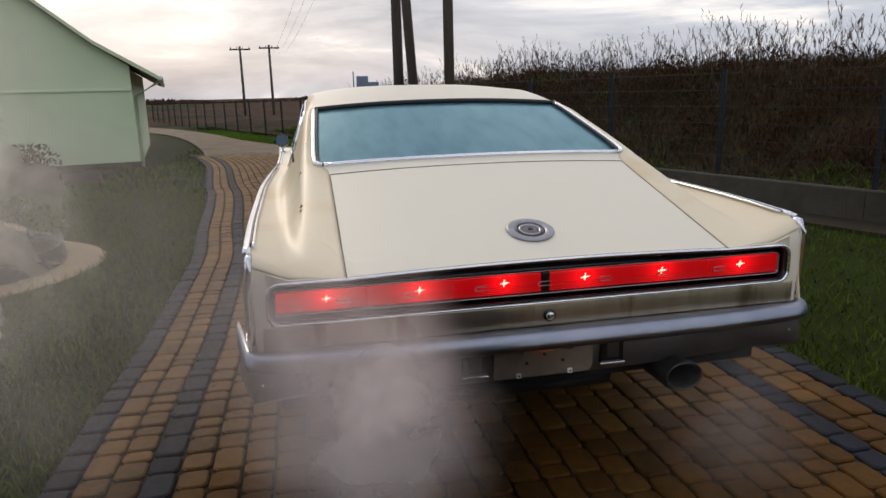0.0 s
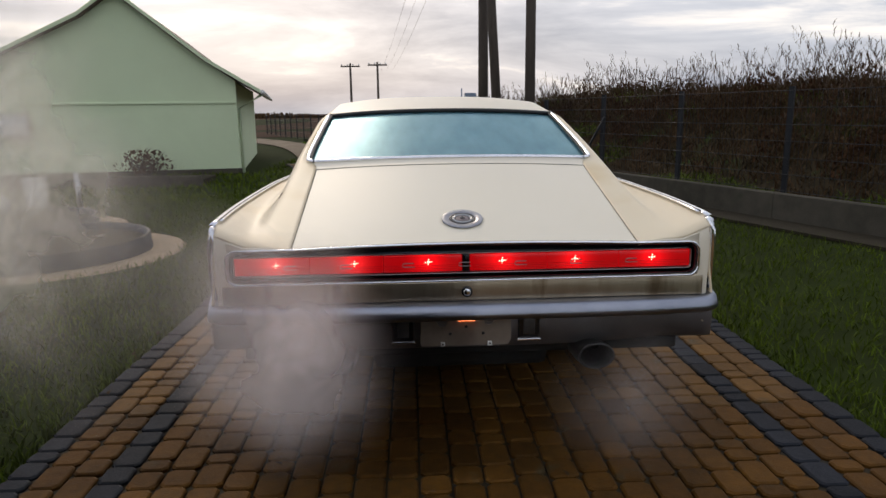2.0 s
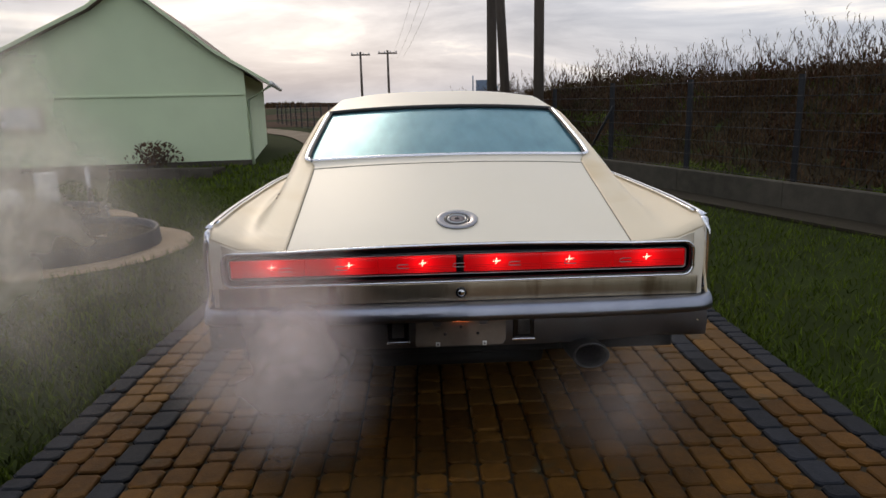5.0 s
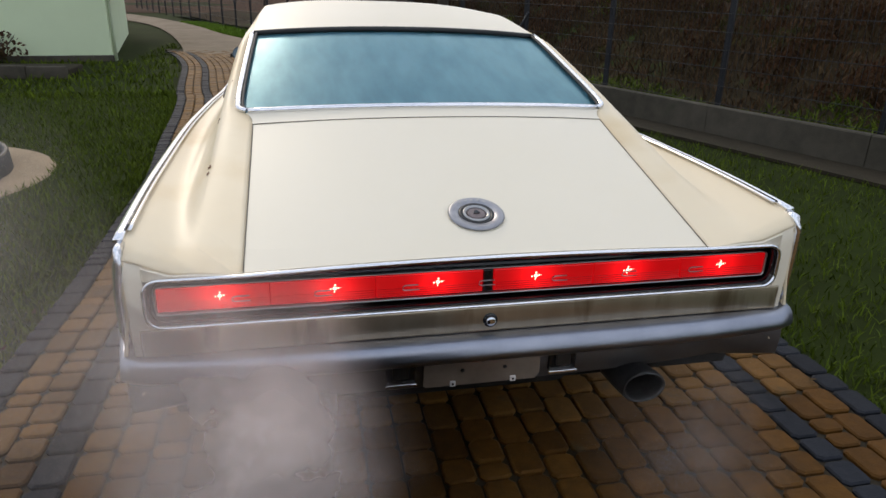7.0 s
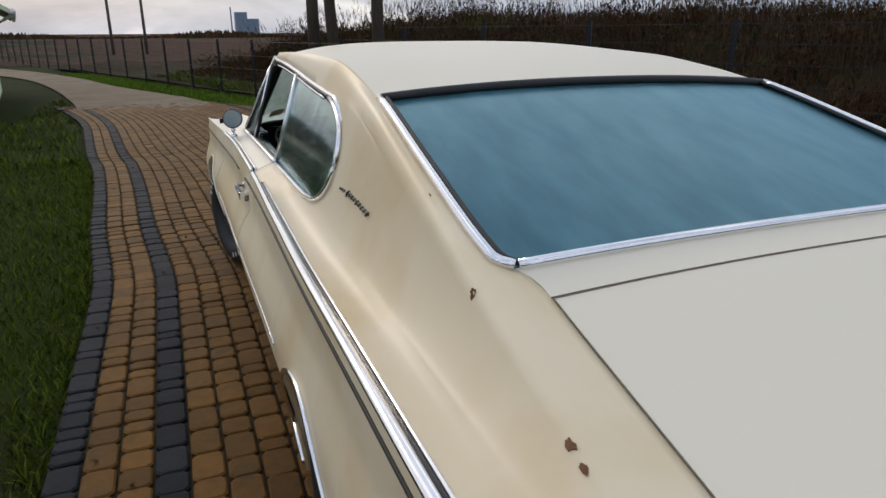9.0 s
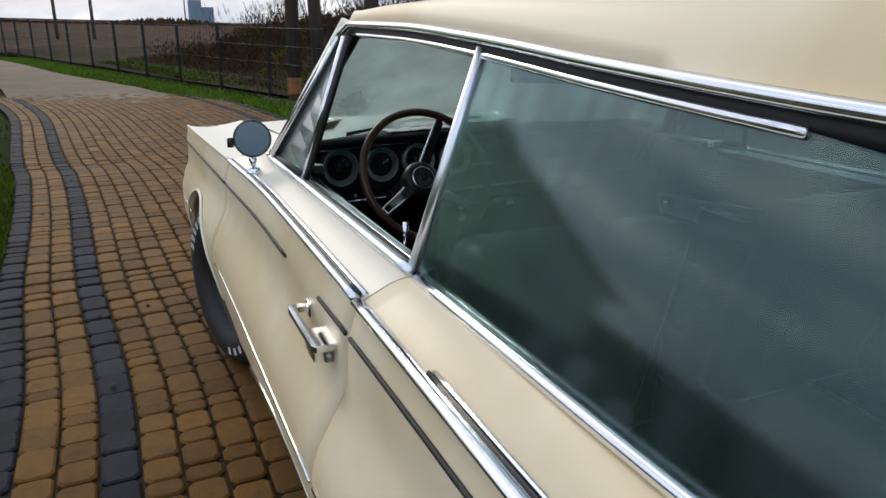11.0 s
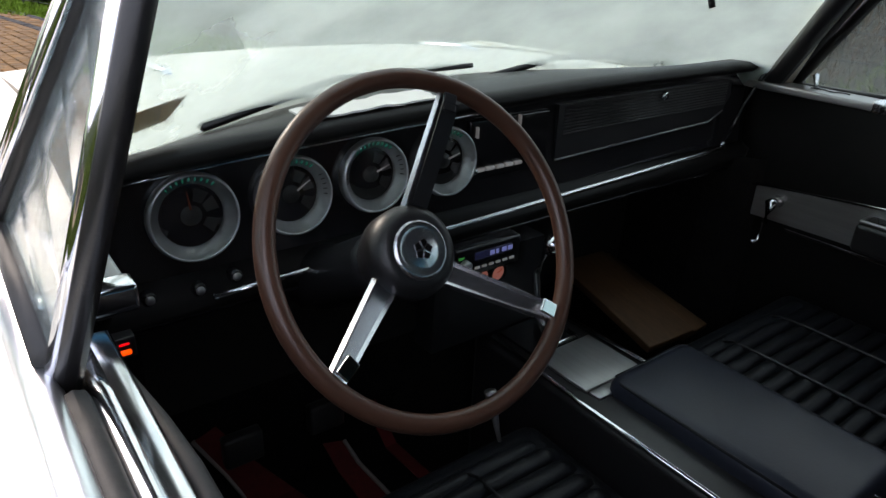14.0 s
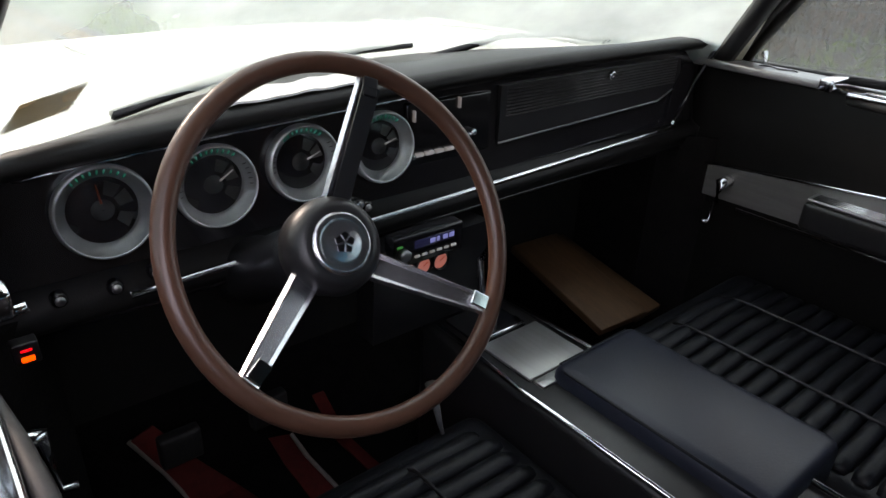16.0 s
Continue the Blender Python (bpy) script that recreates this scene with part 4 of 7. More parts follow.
for s in (-1, 1):
    bm = bmesh.new()
    grid(bm, [[on_quarter(s, y, w) for w in span(0, 1, 7)] for y in [2.342 * k / 48 for k in TAIL_STEPS] + span(2.342, 3.53, 24)], flip=s < 0)
    rows = []
    for i in TAIL_STEPS + [48]:
        t = i / 48
        rows.append([on_quarter(s, window_back(u) * t, 1 + u) for u in span(0, 1, 16)])
    grid(bm, rows, flip=s < 0)
    rows = []
    for y in [1.982 * k / 48 for k in TAIL_STEPS] + span(1.982, DOOR_BACK, 14):
        k = min(1.0, max(0.0, (y - 1.95) / 0.65))
        k = k * k * (3 - 2 * k)
        row = []
        for w in span(0, 1, 8):
            flat = Vector((s * (valley_x(y) + (crest_x(y) - valley_x(y)) * w), y, valley_z(y) + (crest_z(y) - valley_z(y)) * (w * w * (3 - 2 * w)) + 0.006 * math.sin(w * math.pi)))
            row.append(on_quarter(s, y, 2 + w).lerp(flat, k))
        rows.append(row)
    grid(bm, rows, flip=s < 0)
    side_surface(bm, s, 0.0, DOOR_BACK)
    bmesh.ops.remove_doubles(bm, verts=bm.verts[:], dist=0.0008)
    quarter = part("quarter_panel", bm, WARM_STAINED_PAINT, car, thick=0.008)
    bm = bmesh.new()
    shoulder_surface(bm, s, DOOR_BACK + 0.005, DOOR_FRONT - 0.005)
    door = part("door", bm, PAINT, car, thick=0.010)
    # the side below the crest gets the warm-lit paint copy, the shoulder the plain one
    bm = bmesh.new()
    side_surface(bm, s, DOOR_BACK + 0.005, DOOR_FRONT - 0.005)
    part("door_skin", bm, WARM_STAINED_PAINT, door, "tan-stained cream door skin with warm side light in its colour", thick=0.010)
    DOORS[s] = door
    bm = bmesh.new()
    rows = []
    for y in span(DOOR_FRONT, 5.12, 22):
        cx, cz = crest_x(y), crest_z(y)
        row = []
        for k in range(7):
            u = k / 6
            hx = 0.665
            row.append((s * (hx + (cx - hx) * u), y, cz + (1 - u) * (0.052 - 0.030 * (y - 4)) - 0.012 * math.sin(u * math.pi)))
        rows.append(row)
    grid(bm, rows, flip=s < 0)
    fender = part("front_fender", bm, PAINT, car, thick=0.010)
    bm = bmesh.new()
    side_surface(bm, s, DOOR_FRONT, 5.12)
    part("fender_skin", bm, WARM_STAINED_PAINT, fender, "tan-stained cream fender side with warm side light in its colour", thick=0.010)

# --- trunk lid, roof, hood
def crown_rows(ys, edge_x, edge_z, centre_z, n=14, inset=0.0, square=None):
    rows = []
    for y in ys:
        ex, ez, cz = edge_x(y) - inset, edge_z(y), centre_z(y)
        rows.append([(ex * (2 * i / n - 1), y, ez + (cz - ez) * (1 - abs(2 * i / n - 1) ** (square(y) if square else 2.2))) for i in range(n + 1)])
    return rows


bm = bmesh.new()
grid(bm, crown_rows(span(0.0, 0.765, 18), seam_x, seam_z, mid_z, inset=0.002), flip=False)
trunk_lid = part("trunk_lid", bm, PAINT, car, thick=0.012)
bm = bmesh.new()
grid(bm, crown_rows(span(0.771, 0.848, 3), seam_x, seam_z, mid_z), flip=False)
part("rear_deck_panel", bm, PAINT, car, thick=0.010)
bm = bmesh.new()
top_end = lambda x: 3.56 + 0.06 * (1 - (x / 0.6) ** 2)
grid(bm, [[(p[0], p[1] if i < 24 else top_end(p[0]), p[2]) for p in row] for i, row in enumerate(crown_rows(span(1.625, 3.55, 24), seam_x, seam_z, mid_z, 20, square=curve([1.6, 1.8, 2.2, 3.2, 3.55], [2.2, 2.6, 3.2, 3.2, 2.8])))])
roof = part("roof", bm, PAINT, car, thick=0.02)
hood_z = curve([4.06, 4.5, 5.12], [1.000, 0.975, 0.905])
hood_e = curve([4.06, 4.5, 5.12], [0.965, 0.945, 0.885])
bm = bmesh.new()
grid(bm, crown_rows(span(4.07, 5.12, 14), lambda y: 0.66, hood_e, hood_z))
hood = part("hood", bm, PAINT, car, thick=0.012)
bm = bmesh.new()
rows = []
for i in range(13):
    x = 0.665 * (2 * i / 12 - 1)
    e, f = 1 - (x / 0.742) ** 2, 1 - (x / 0.665) ** 2
    rows.append([(x, 3.818 + 0.225 * e, 0.960 + 0.045 * e), (x, 4.066, 0.966 + 0.034 * f)])
grid(bm, rows, flip=True)
part("cowl", bm, PAINT, car, thick=0.012)

# --- closing panels: nose, floor pan, wheel houses
nose = [(-0.66, 5.118, 0.884), (0.66, 5.118, 0.884)] + [(side_x(5.12, z), 5.118, z) for z in span(0.882, 0.30, 10)] + [(-side_x(5.12, z), 5.118, z) for z in span(0.30, 0.882, 10)]
part("grille_panel", plate(nose, (0, -0.02, 0)), GLOSS_BLACK, car, smooth=False)
part("floor_pan", block((-0.80, 1.65, 0.20), (0.80, 5.05, 0.245), 0.01), UNDER, car)
part("front_panel", block((-0.855, 5.050, 0.36), (0.855, 5.085, 0.845), 0.015), GLOSS_BLACK, car, "plain dark front panel")
part("front_bumper", block((-0.90, 5.085, 0.40), (0.90, 5.150, 0.50), 0.025, 3), DULL_CHROME, car, "dull chrome front bumper")
part("firewall", block((-0.83, 4.06, 0.24), (0.83, 4.09, 0.93), 0.01), UNDER, car)
# trunk floor set low and wide to keep sky light off the ground below
part("trunk_floor", block((-0.84, 0.12, 0.41), (0.84, 0.92, 0.47), 0.01), UNDER, car)
part("trunk_floor", block((-0.64, 0.925, 0.41), (0.64, 1.66, 0.47), 0.01), UNDER, car)

# --- rear window
bm = bmesh.new()
rows = []
for y in span(0.848, 1.627, 14):
    ex, ez, cz = seam_x(y) - 0.004, seam_z(y) - 0.006, mid_z(y) - 0.008
    rows.append([(ex * (2 * i / 16 - 1), y + 0.0, ez + (cz - ez) * (1 - abs(2 * i / 16 - 1) ** 2.2)) for i in range(17)])
grid(bm, rows)
rear_window = part("rear_window", bm, REAR_GLASS, car, "rear window glass misted with blue-grey dew", thick=0.005)

# --- windscreen
bm = bmesh.new()
rows = []
for k in range(11):
    v = k / 10
    row = []
    for i in range(17):
        a = 2 * i / 16 - 1
        w = 0.742 + (0.597 - 0.742) * v
        e = 1 - a * a
        y = (3.81 + 0.225 * e) * (1 - v) + (3.55 + 0.06 * e) * v + 0.02 * math.sin(v * math.pi)
        z = (0.968 + 0.045 * e) * (1 - v) + (1.345 + 0.035 * e) * v
        row.append((a * w, y, z))
    rows.append(row)
grid(bm, rows, flip=True)
windscreen = part("windscreen", bm, SCREEN_GLASS, car, "windscreen misted over on the inside", thick=0.005)
windscreen.visible_shadow = False

# --- pillars
for s in (-1, 1):
    a0, a1 = Vector((s * 0.760, 3.81, 0.960)), Vector((s * 0.612, 3.56, 1.345))
    part("windscreen_pillar", rod([a0, a0.lerp(a1, 0.5) + Vector((0, 0.012, 0)), a1], [0.024, 0.021, 0.021], 10, 1.3), PAINT, car)

# --- tail panel, lamps, bumper
def lid_arch(x):
    """The trunk lid's lower edge rises a little towards the middle."""
    return 0.012 * max(0.0, 1 - (x / 0.62) ** 2)


bm = bmesh.new()
rows = []
for x in [-0.892, -0.880, -0.868, -0.8525] + span(-0.8515, 0.8515, 28) + [0.8525, 0.868, 0.880, 0.892]:
    ax = abs(x)
    top = 0.862 + lid_arch(x) if ax < 0.628 else section(0.0, 3 * (ax - 0.628) / (0.892 - 0.628))[1]
    bow = 0.006 * (ax / 0.892) ** 8
    if ax < 0.852:  # the lamps sit in a deep slot
        rows.append([(x, bow, top), (x, -0.004, top - 0.004), (x, 0.004, 0.8555 + lid_arch(x)), (x, 0.052, 0.8555 + lid_arch(x)), (x, 0.052, 0.7400), (x, 0.002, 0.7400), (x, bow - 0.006, 0.733), (x, bow - 0.004, 0.655), (x, bow + 0.01, 0.625)])
    else:
        rows.append([(x, bow, top), (x, bow - 0.004, top - 0.004), (x, bow - 0.007, 0.8590), (x, bow - 0.008, 0.82), (x, bow - 0.008, 0.78), (x, bow - 0.007, 0.7400), (x, bow - 0.006, 0.733), (x, bow - 0.004, 0.655), (x, bow + 0.01, 0.625)])
grid(bm, rows, flip=False)
part("tail_panel", bm, PAINT, car, thick=0.01)
TARNISHED = material("tarnished_trim_metal", (0.50, 0.42, 0.31), 0.30, 0.85, colour2=(0.34, 0.27, 0.19), scale=5, rough_var=0.1, stretch=(3, 1, 0.6), spots=((0.22, 0.16, 0.10), 4.0, 0.56))
part("finish_panel", ring([(-0.872, -0.0085, 0.662), (0.872, -0.0085, 0.662), (0.872, -0.0085, 0.7325), (-0.872, -0.0085, 0.7325)], [(-0.866, -0.0105, 0.668), (0.866, -0.0105, 0.668), (0.866, -0.0105, 0.728), (-0.866, -0.0105, 0.728)], (0, 0.004, 0)), TARNISHED, car, "tarnished edge of the lower trim panel")
part("finish_panel", block((-0.866, -0.0095, 0.668), (0.866, -0.005, 0.728), 0.001), TARNISHED, car, "tarnished bronze-toned trim panel below the lamps")
for s in (-1, 1):
    part("tail_edge", rod([(s * x, 0.006 * (x / 0.892) ** 8 + 0.004, section(0.0, 3 * (x - 0.628) / (0.892 - 0.628))[1] - 0.0065) for x in span(0.628, 0.886, 12)], 0.0070, 10), PAINT, car)
AT = Vector((0, 0, -0.055))


def rounded_loop(x0, x1, z0, z1, r, y, n=6, arched=False):
    pts = []
    for cx, cz, a0 in ((x1 - r, z1 - r, 0), (x0 + r, z1 - r, 90), (x0 + r, z0 + r, 180), (x1 - r, z0 + r, 270)):
        for k in range(n + 1):
            a = radians(a0 + 90 * k / n)
            pts.append((cx + r * math.cos(a), y, cz + r * math.sin(a)))
        if arched and a0 == 0:
            pts += [(x, y, z1 + lid_arch(x)) for x in span(0.62, -0.62, 20)]
    return pts


AT = Vector((0, 0, 0))
light_bar = part("light_bar", plate(rounded_loop(-0.847, 0.847, 0.742, 0.853, 0.03, 0.042, arched=True), (0, 0.008, 0)), GLOSS_BLACK, car, "full-width black light bar recess")
part("recess_wall", ring(rounded_loop(-0.850, 0.850, 0.7412, 0.8545, 0.033, -0.004, arched=True), rounded_loop(-0.845, 0.845, 0.745, 0.8508, 0.029, -0.002, arched=True), (0, 0.050, 0)), GLOSS_BLACK, light_bar)
part("bezel", ring(rounded_loop(-0.858, 0.858, 0.731, 0.8640, 0.040, -0.008, arched=True), rounded_loop(-0.850, 0.850, 0.738, 0.8570, 0.034, -0.011, arched=True), (0, 0.018, 0)), CHROME, light_bar, "thin chrome bezel")
part("lens_frame", ring(rounded_loop(-0.838, 0.838, 0.755, 0.832, 0.014, 0.022), rounded_loop(-0.835, 0.835, 0.758, 0.829, 0.011, 0.022), (0, 0.020, 0)), STEEL, light_bar, "dark thin inner trim")
for i in range(6):
    x0 = (-0.833, -0.565, -0.300, 0.014, 0.300, 0.565)[i]
    x1 = (-0.565, -0.300, -0.014, 0.300, 0.565, 0.833)[i]
    lens = part("tail_lamp", block((x0 + 0.0007, 0.026, 0.763), (x1 - 0.0007, 0.041, 0.825), 0.003), RED_LENS, light_bar, "lit red tail lamp lens")
    bx = BULBS[i]
    bm = bmesh.new()  # the filament shows as a bright core with sparks round it in the fluted lens
    for dx, dz, r in ((0, 0, 0.0056), (0.0095, 0.001, 0.0028), (-0.0105, -0.001, 0.0024), (0.001, 0.0095, 0.0026), (-0.001, -0.009, 0.0022), (0.016, 0.002, 0.0012)):
        made = bmesh.ops.create_icosphere(bm, subdivisions=2, radius=r)["verts"]
        for v in made:
            v.co = Vector((bx + dx + v.co.x, 0.0255 + 0.35 * v.co.y, 0.799 + dz + v.co.z))
    part("bulb", bm, BULB, lens, "bright bulb spot")
AT = Vector((0, 0, -0.055))
bm = bmesh.new()
rows = []
for x in span(-0.965, 0.965, 46):
    ax = abs(x)
    back = 0.20 * max(0.0, (ax - 0.915) / 0.050) ** 2 + 0.03 * (ax / 0.9) ** 4
    lift = 0.016 * max(0.0, (ax - 0.90) / 0.065)
    prof = ((0.03, 0.716), (-0.030, 0.7155), (-0.052, 0.711), (-0.063, 0.701), (-0.073, 0.680), (-0.072, 0.669), (-0.062, 0.657), (-0.036, 0.650), (0.10, 0.650))
    rows.append([(x, back + py, pz + lift) for py, pz in prof])
vs = grid(bm, rows, flip=True, close=True)
bm.faces.new(vs[0])
bm.faces.new(vs[-1][::-1])
bumper = part("rear_bumper", bm, DULL_CHROME, car, "dull weathered chrome bumper")
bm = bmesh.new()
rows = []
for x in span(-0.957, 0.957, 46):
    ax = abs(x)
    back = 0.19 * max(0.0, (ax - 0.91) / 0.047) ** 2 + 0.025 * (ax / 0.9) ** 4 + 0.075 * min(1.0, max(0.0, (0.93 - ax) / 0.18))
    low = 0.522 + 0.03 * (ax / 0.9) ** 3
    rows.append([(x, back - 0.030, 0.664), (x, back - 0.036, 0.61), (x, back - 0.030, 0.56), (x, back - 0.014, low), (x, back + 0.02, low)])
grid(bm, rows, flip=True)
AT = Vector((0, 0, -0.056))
part("valance", bm, VALANCE, bumper, "dark grey lower face of the bumper", thick=0.006)

AT = Vector((0, 0, 0))
# --- wheels
TYRE_PRINT = material("tyre_letter_white", (0.62, 0.62, 0.60), 0.7)


def wheel(x, y, s, steer=0.0):
    w = part("wheel", lathe([(0.001, -0.11), (0.20, -0.11), (0.20, 0.06), (0.001, 0.06)], (x, y, AXLE_Z), (s, 0, 0), 36), STEEL, car, "steel wheel with dark tyre")
    tyre = [(0.205, -0.11), (0.26, -0.125), (0.315, -0.115), (0.333, -0.085), (0.335, 0.0), (0.333, 0.085), (0.315, 0.115), (0.26, 0.122), (0.205, 0.10)]
    part("tyre", lathe(tyre + [(0.205, -0.11)], (x, y, AXLE_Z), (s, 0, 0), 48, False), RUBBER, w, "black tyre")
    part("hub_cap", lathe([(0.001, 0.085), (0.06, 0.085), (0.09, 0.07), (0.17, 0.065), (0.195, 0.085), (0.203, 0.075), (0.203, 0.05)], (x, y, AXLE_Z), (s, 0, 0), 40), CHROME, w, "chrome wheel trim")
    # raised white lettering on the sidewall, shown as plain bars
    for k in range(14):
        a = radians(20 + k * 9 if k < 7 else 186 + (k - 7) * 12)
        c, r = Vector((x + s * 0.1225, y, AXLE_Z)), Vector((0, math.cos(a), math.sin(a)))
        t = Vector((0, -math.sin(a), math.cos(a)))
        part("letter_bar", plate([c + r * 0.262 - t * 0.010, c + r * 0.262 + t * 0.010, c + r * 0.292 + t * 0.011, c + r * 0.292 - t * 0.011], (s * 0.002, 0, 0)), TYRE_PRINT, w, smooth=False)
    hub = Vector((x, y, AXLE_Z))
    w.matrix_basis = Matrix.Translation(hub) @ Matrix.Rotation(radians(steer), 4, 'Z') @ Matrix.Translation(-hub)


for s in (-1, 1):
    for y in (AXLE_REAR, AXLE_FRONT):
        wheel(s * 0.775, y, s, 0 if y == AXLE_REAR else 15)
        bm = bmesh.new()
        rows = []
        for k in range(13):
            a = math.pi * k / 12
            rows.append([(s * xx, y + 0.385 * math.cos(a), AXLE_Z - 0.02 + 0.385 * math.sin(a)) for xx in (0.66, 0.885)])
        grid(bm, rows)
        part("wheel_house", bm, UNDER, car, thick=0.01)

# ---------------------------------------------------------------- car: trim, badges, glass, lamps
RUST = material("rust_patch", (0.24, 0.115, 0.055), 0.9, colour2=(0.08, 0.030, 0.016), scale=90, bump=0.3)
GAP = material("panel_gap", (0.20, 0.17, 0.13), 0.9)
LICENCE_GLOW = lamp_material("plate_lamp", (0.8, 0.35, 0.12), 3.0, (1.0, 0.26, 0.10))

# trunk medallion and lid seam lines
def deck_point(x, y, lift=0.0):
    e = min(1.0, abs(x) / seam_x(y))
    return Vector((x, y, seam_z(y) + (mid_z(y) - seam_z(y)) * (1 - e**2.2) + lift))


medal_at = deck_point(0.0, 0.176, 0.001)
tilt = (deck_point(0, 0.28) - deck_point(0, 0.08)).normalized().cross(Vector((1, 0, 0))) * -1
MEDAL = material("worn_medal_metal", (0.38, 0.38, 0.40), 0.38, 0.9, colour2=(0.26, 0.26, 0.28), scale=40, rough_var=0.08)
medal = part("medallion", lathe([(0.001, 0.0), (0.078, 0.0), (0.080, 0.004), (0.074, 0.007), (0.052, 0.006), (0.050, 0.002), (0.001, 0.002)], medal_at, tilt, 48), MEDAL, trunk_lid, "round chrome trunk medallion")
part("medal_ring", lathe([(0.050, 0.0025), (0.050, 0.005), (0.040, 0.005), (0.040, 0.0025)], medal_at, tilt, 40, False), BLACK, medal)
part("medal_centre", lathe([(0.039, 0.002), (0.039, 0.006), (0.034, 0.009), (0.031, 0.006), (0.029, 0.004)], medal_at, tilt, 40), STEEL, medal)
MEDAL_DISC = material("brown_grey_enamel", (0.20, 0.15, 0.145), 0.4, colour2=(0.13, 0.10, 0.10), scale=60)
part("medal_disc", lathe([(0.031, 0.004), (0.020, 0.0055), (0.001, 0.006)], medal_at, tilt, 32), MEDAL_DISC, medal, "brownish enamel disc")
q_m = Vector((0, 0, 1)).rotation_difference(tilt)
part("medal_emblem", plate([medal_at + q_m @ Vector(p) for p in ((-0.009, -0.005, 0.0062), (0.009, -0.005, 0.0062), (0.003, 0.010, 0.0062), (-0.003, 0.010, 0.0062))], tilt * 0.003), GLOSS_BLACK, medal, smooth=False)
for k in range(5):
    a = radians(90 + (k - 2) * 17)
    c = medal_at + q_m @ Vector((0.063 * math.cos(a), 0.063 * math.sin(a), 0.0062))
    part("medal_bar", block((-0.0035, -0.005, 0), (0.0035, 0.005, 0.0012), 0.0005), STEEL, medal).matrix_basis = Matrix.LocRotScale(c, q_m, None)
for s in (-1, 1):
    part("lid_gap", rod([Vector((s * (seam_x(y) - 0.001), y, seam_z(y) + 0.0012)) for y in span(0.0, 0.765, 14)], 0.0015, 5), GAP, trunk_lid)
part("lid_gap", rod([deck_point(x, 0.768, 0.0012) for x in span(-0.622, 0.622, 24)], 0.0012, 5), GAP, trunk_lid)
# raised chrome letters on the lamps are shown as plain bars
for x in (-0.63, -0.43, -0.205, 0.0, 0.205, 0.41, 0.615):
    part("letter_bar", rod([(x + 0.016, 0.021, 0.7965), (x - 0.018, 0.021, 0.7965), (x - 0.025, 0.021, 0.7935), (x - 0.026, 0.021, 0.786), (x - 0.020, 0.021, 0.783), (x + 0.018, 0.021, 0.783)], 0.0020, 8), STEEL, light_bar)
part("lamp_divider", block((-0.013, 0.023, 0.764), (0.013, 0.040, 0.827), 0.003), GLOSS_BLACK, light_bar)
for i in range(6):
    x0 = (-0.830, -0.565, -0.300, 0.018, 0.300, 0.565)[i] + 0.004
    x1 = (-0.565, -0.300, -0.018, 0.300, 0.565, 0.830)[i] - 0.004
    for k in range(4):
        part("lens_line", block((x0, 0.0248, 0.7675 + 0.0062 * k), (x1, 0.0262, 0.7688 + 0.0062 * k)), RED_DIM, light_bar)
AT = Vector((0, 0, -0.055))
# lock, reversing lamps, plate recess, bolts, plate lamp
lock = part("trunk_lock", lathe([(0.020, 0), (0.020, 0.006), (0.016, 0.008), (0.001, 0.008)], (0, -0.008, 0.750), (0, -1, 0), 24), GLOSS_BLACK, car)
part("lock_barrel", lathe([(0.013, 0.006), (0.013, 0.014), (0.010, 0.016), (0.001, 0.016)], (0, -0.008, 0.750), (0, -1, 0), 20), CHROME, lock)
AT = Vector((0, 0.075, -0.062))
for s in (-1, 1):
    rev = part("reversing_lamp", block((s * 0.235 - 0.040, -0.052, 0.558), (s * 0.235 + 0.040, -0.030, 0.668), 0.004), GLOSS_BLACK, bumper, "dark framed reversing lamp")
    part("lamp_glass", block((s * 0.235 - 0.022, -0.058, 0.578), (s * 0.235 + 0.022, -0.050, 0.648), 0.004), TIP_STEEL, rev, "dull grey lens")
    part("chrome_lip", block((s * 0.235 - 0.038, -0.062, 0.656), (s * 0.235 + 0.038, -0.048, 0.670), 0.004), CHROME, rev)
    part("chrome_lip", block((s * 0.235 - 0.044, -0.060, 0.554), (s * 0.235 + 0.044, -0.048, 0.564), 0.003), CHROME, rev)
    for x, z in ((0.325, 0.650), (0.82, 0.660)):
        part("bumper_bolt", lathe([(0.009, 0), (0.008, 0.005), (0.001, 0.007)], (s * x, -0.030 if x < 0.5 else -0.012, z), (0, -1, 0), 14), CHROME, bumper)
BRACKET = material("plate_bracket", (0.25, 0.20, 0.16), 0.55, 0.4, colour2=(0.17, 0.135, 0.105), scale=20)
bracket = part("plate_bracket", plate([(-0.165, -0.046, 0.538), (0.155, -0.046, 0.538), (0.168, -0.046, 0.556), (0.168, -0.046, 0.640), (0.115, -0.046, 0.640), (0.095, -0.046, 0.618), (0.072, -0.046, 0.618), (0.052, -0.046, 0.664), (-0.052, -0.046, 0.664), (-0.078, -0.046, 0.612), (-0.10, -0.046, 0.612), (-0.115, -0.046, 0.640), (-0.168, -0.046, 0.640), (-0.172, -0.046, 0.548)], (0, 0.006, 0)), BRACKET, bumper, "bare metal plate bracket, empty", smooth=False)
part("recess", block((-0.172, -0.0385, 0.60), (0.172, -0.037, 0.668)), GLOSS_BLACK, bumper, smooth=False)
for x, z in ((-0.088, 0.546), (0.088, 0.546)):
    part("plate_clip", block((x - 0.008, -0.052, z - 0.008), (x + 0.008, -0.046, z + 0.008), 0.001), WHITE_PAINT, bracket)
    part("clip_hole", block((x - 0.003, -0.0535, z - 0.003), (x + 0.003, -0.0515, z + 0.003)), BLACK, bracket)
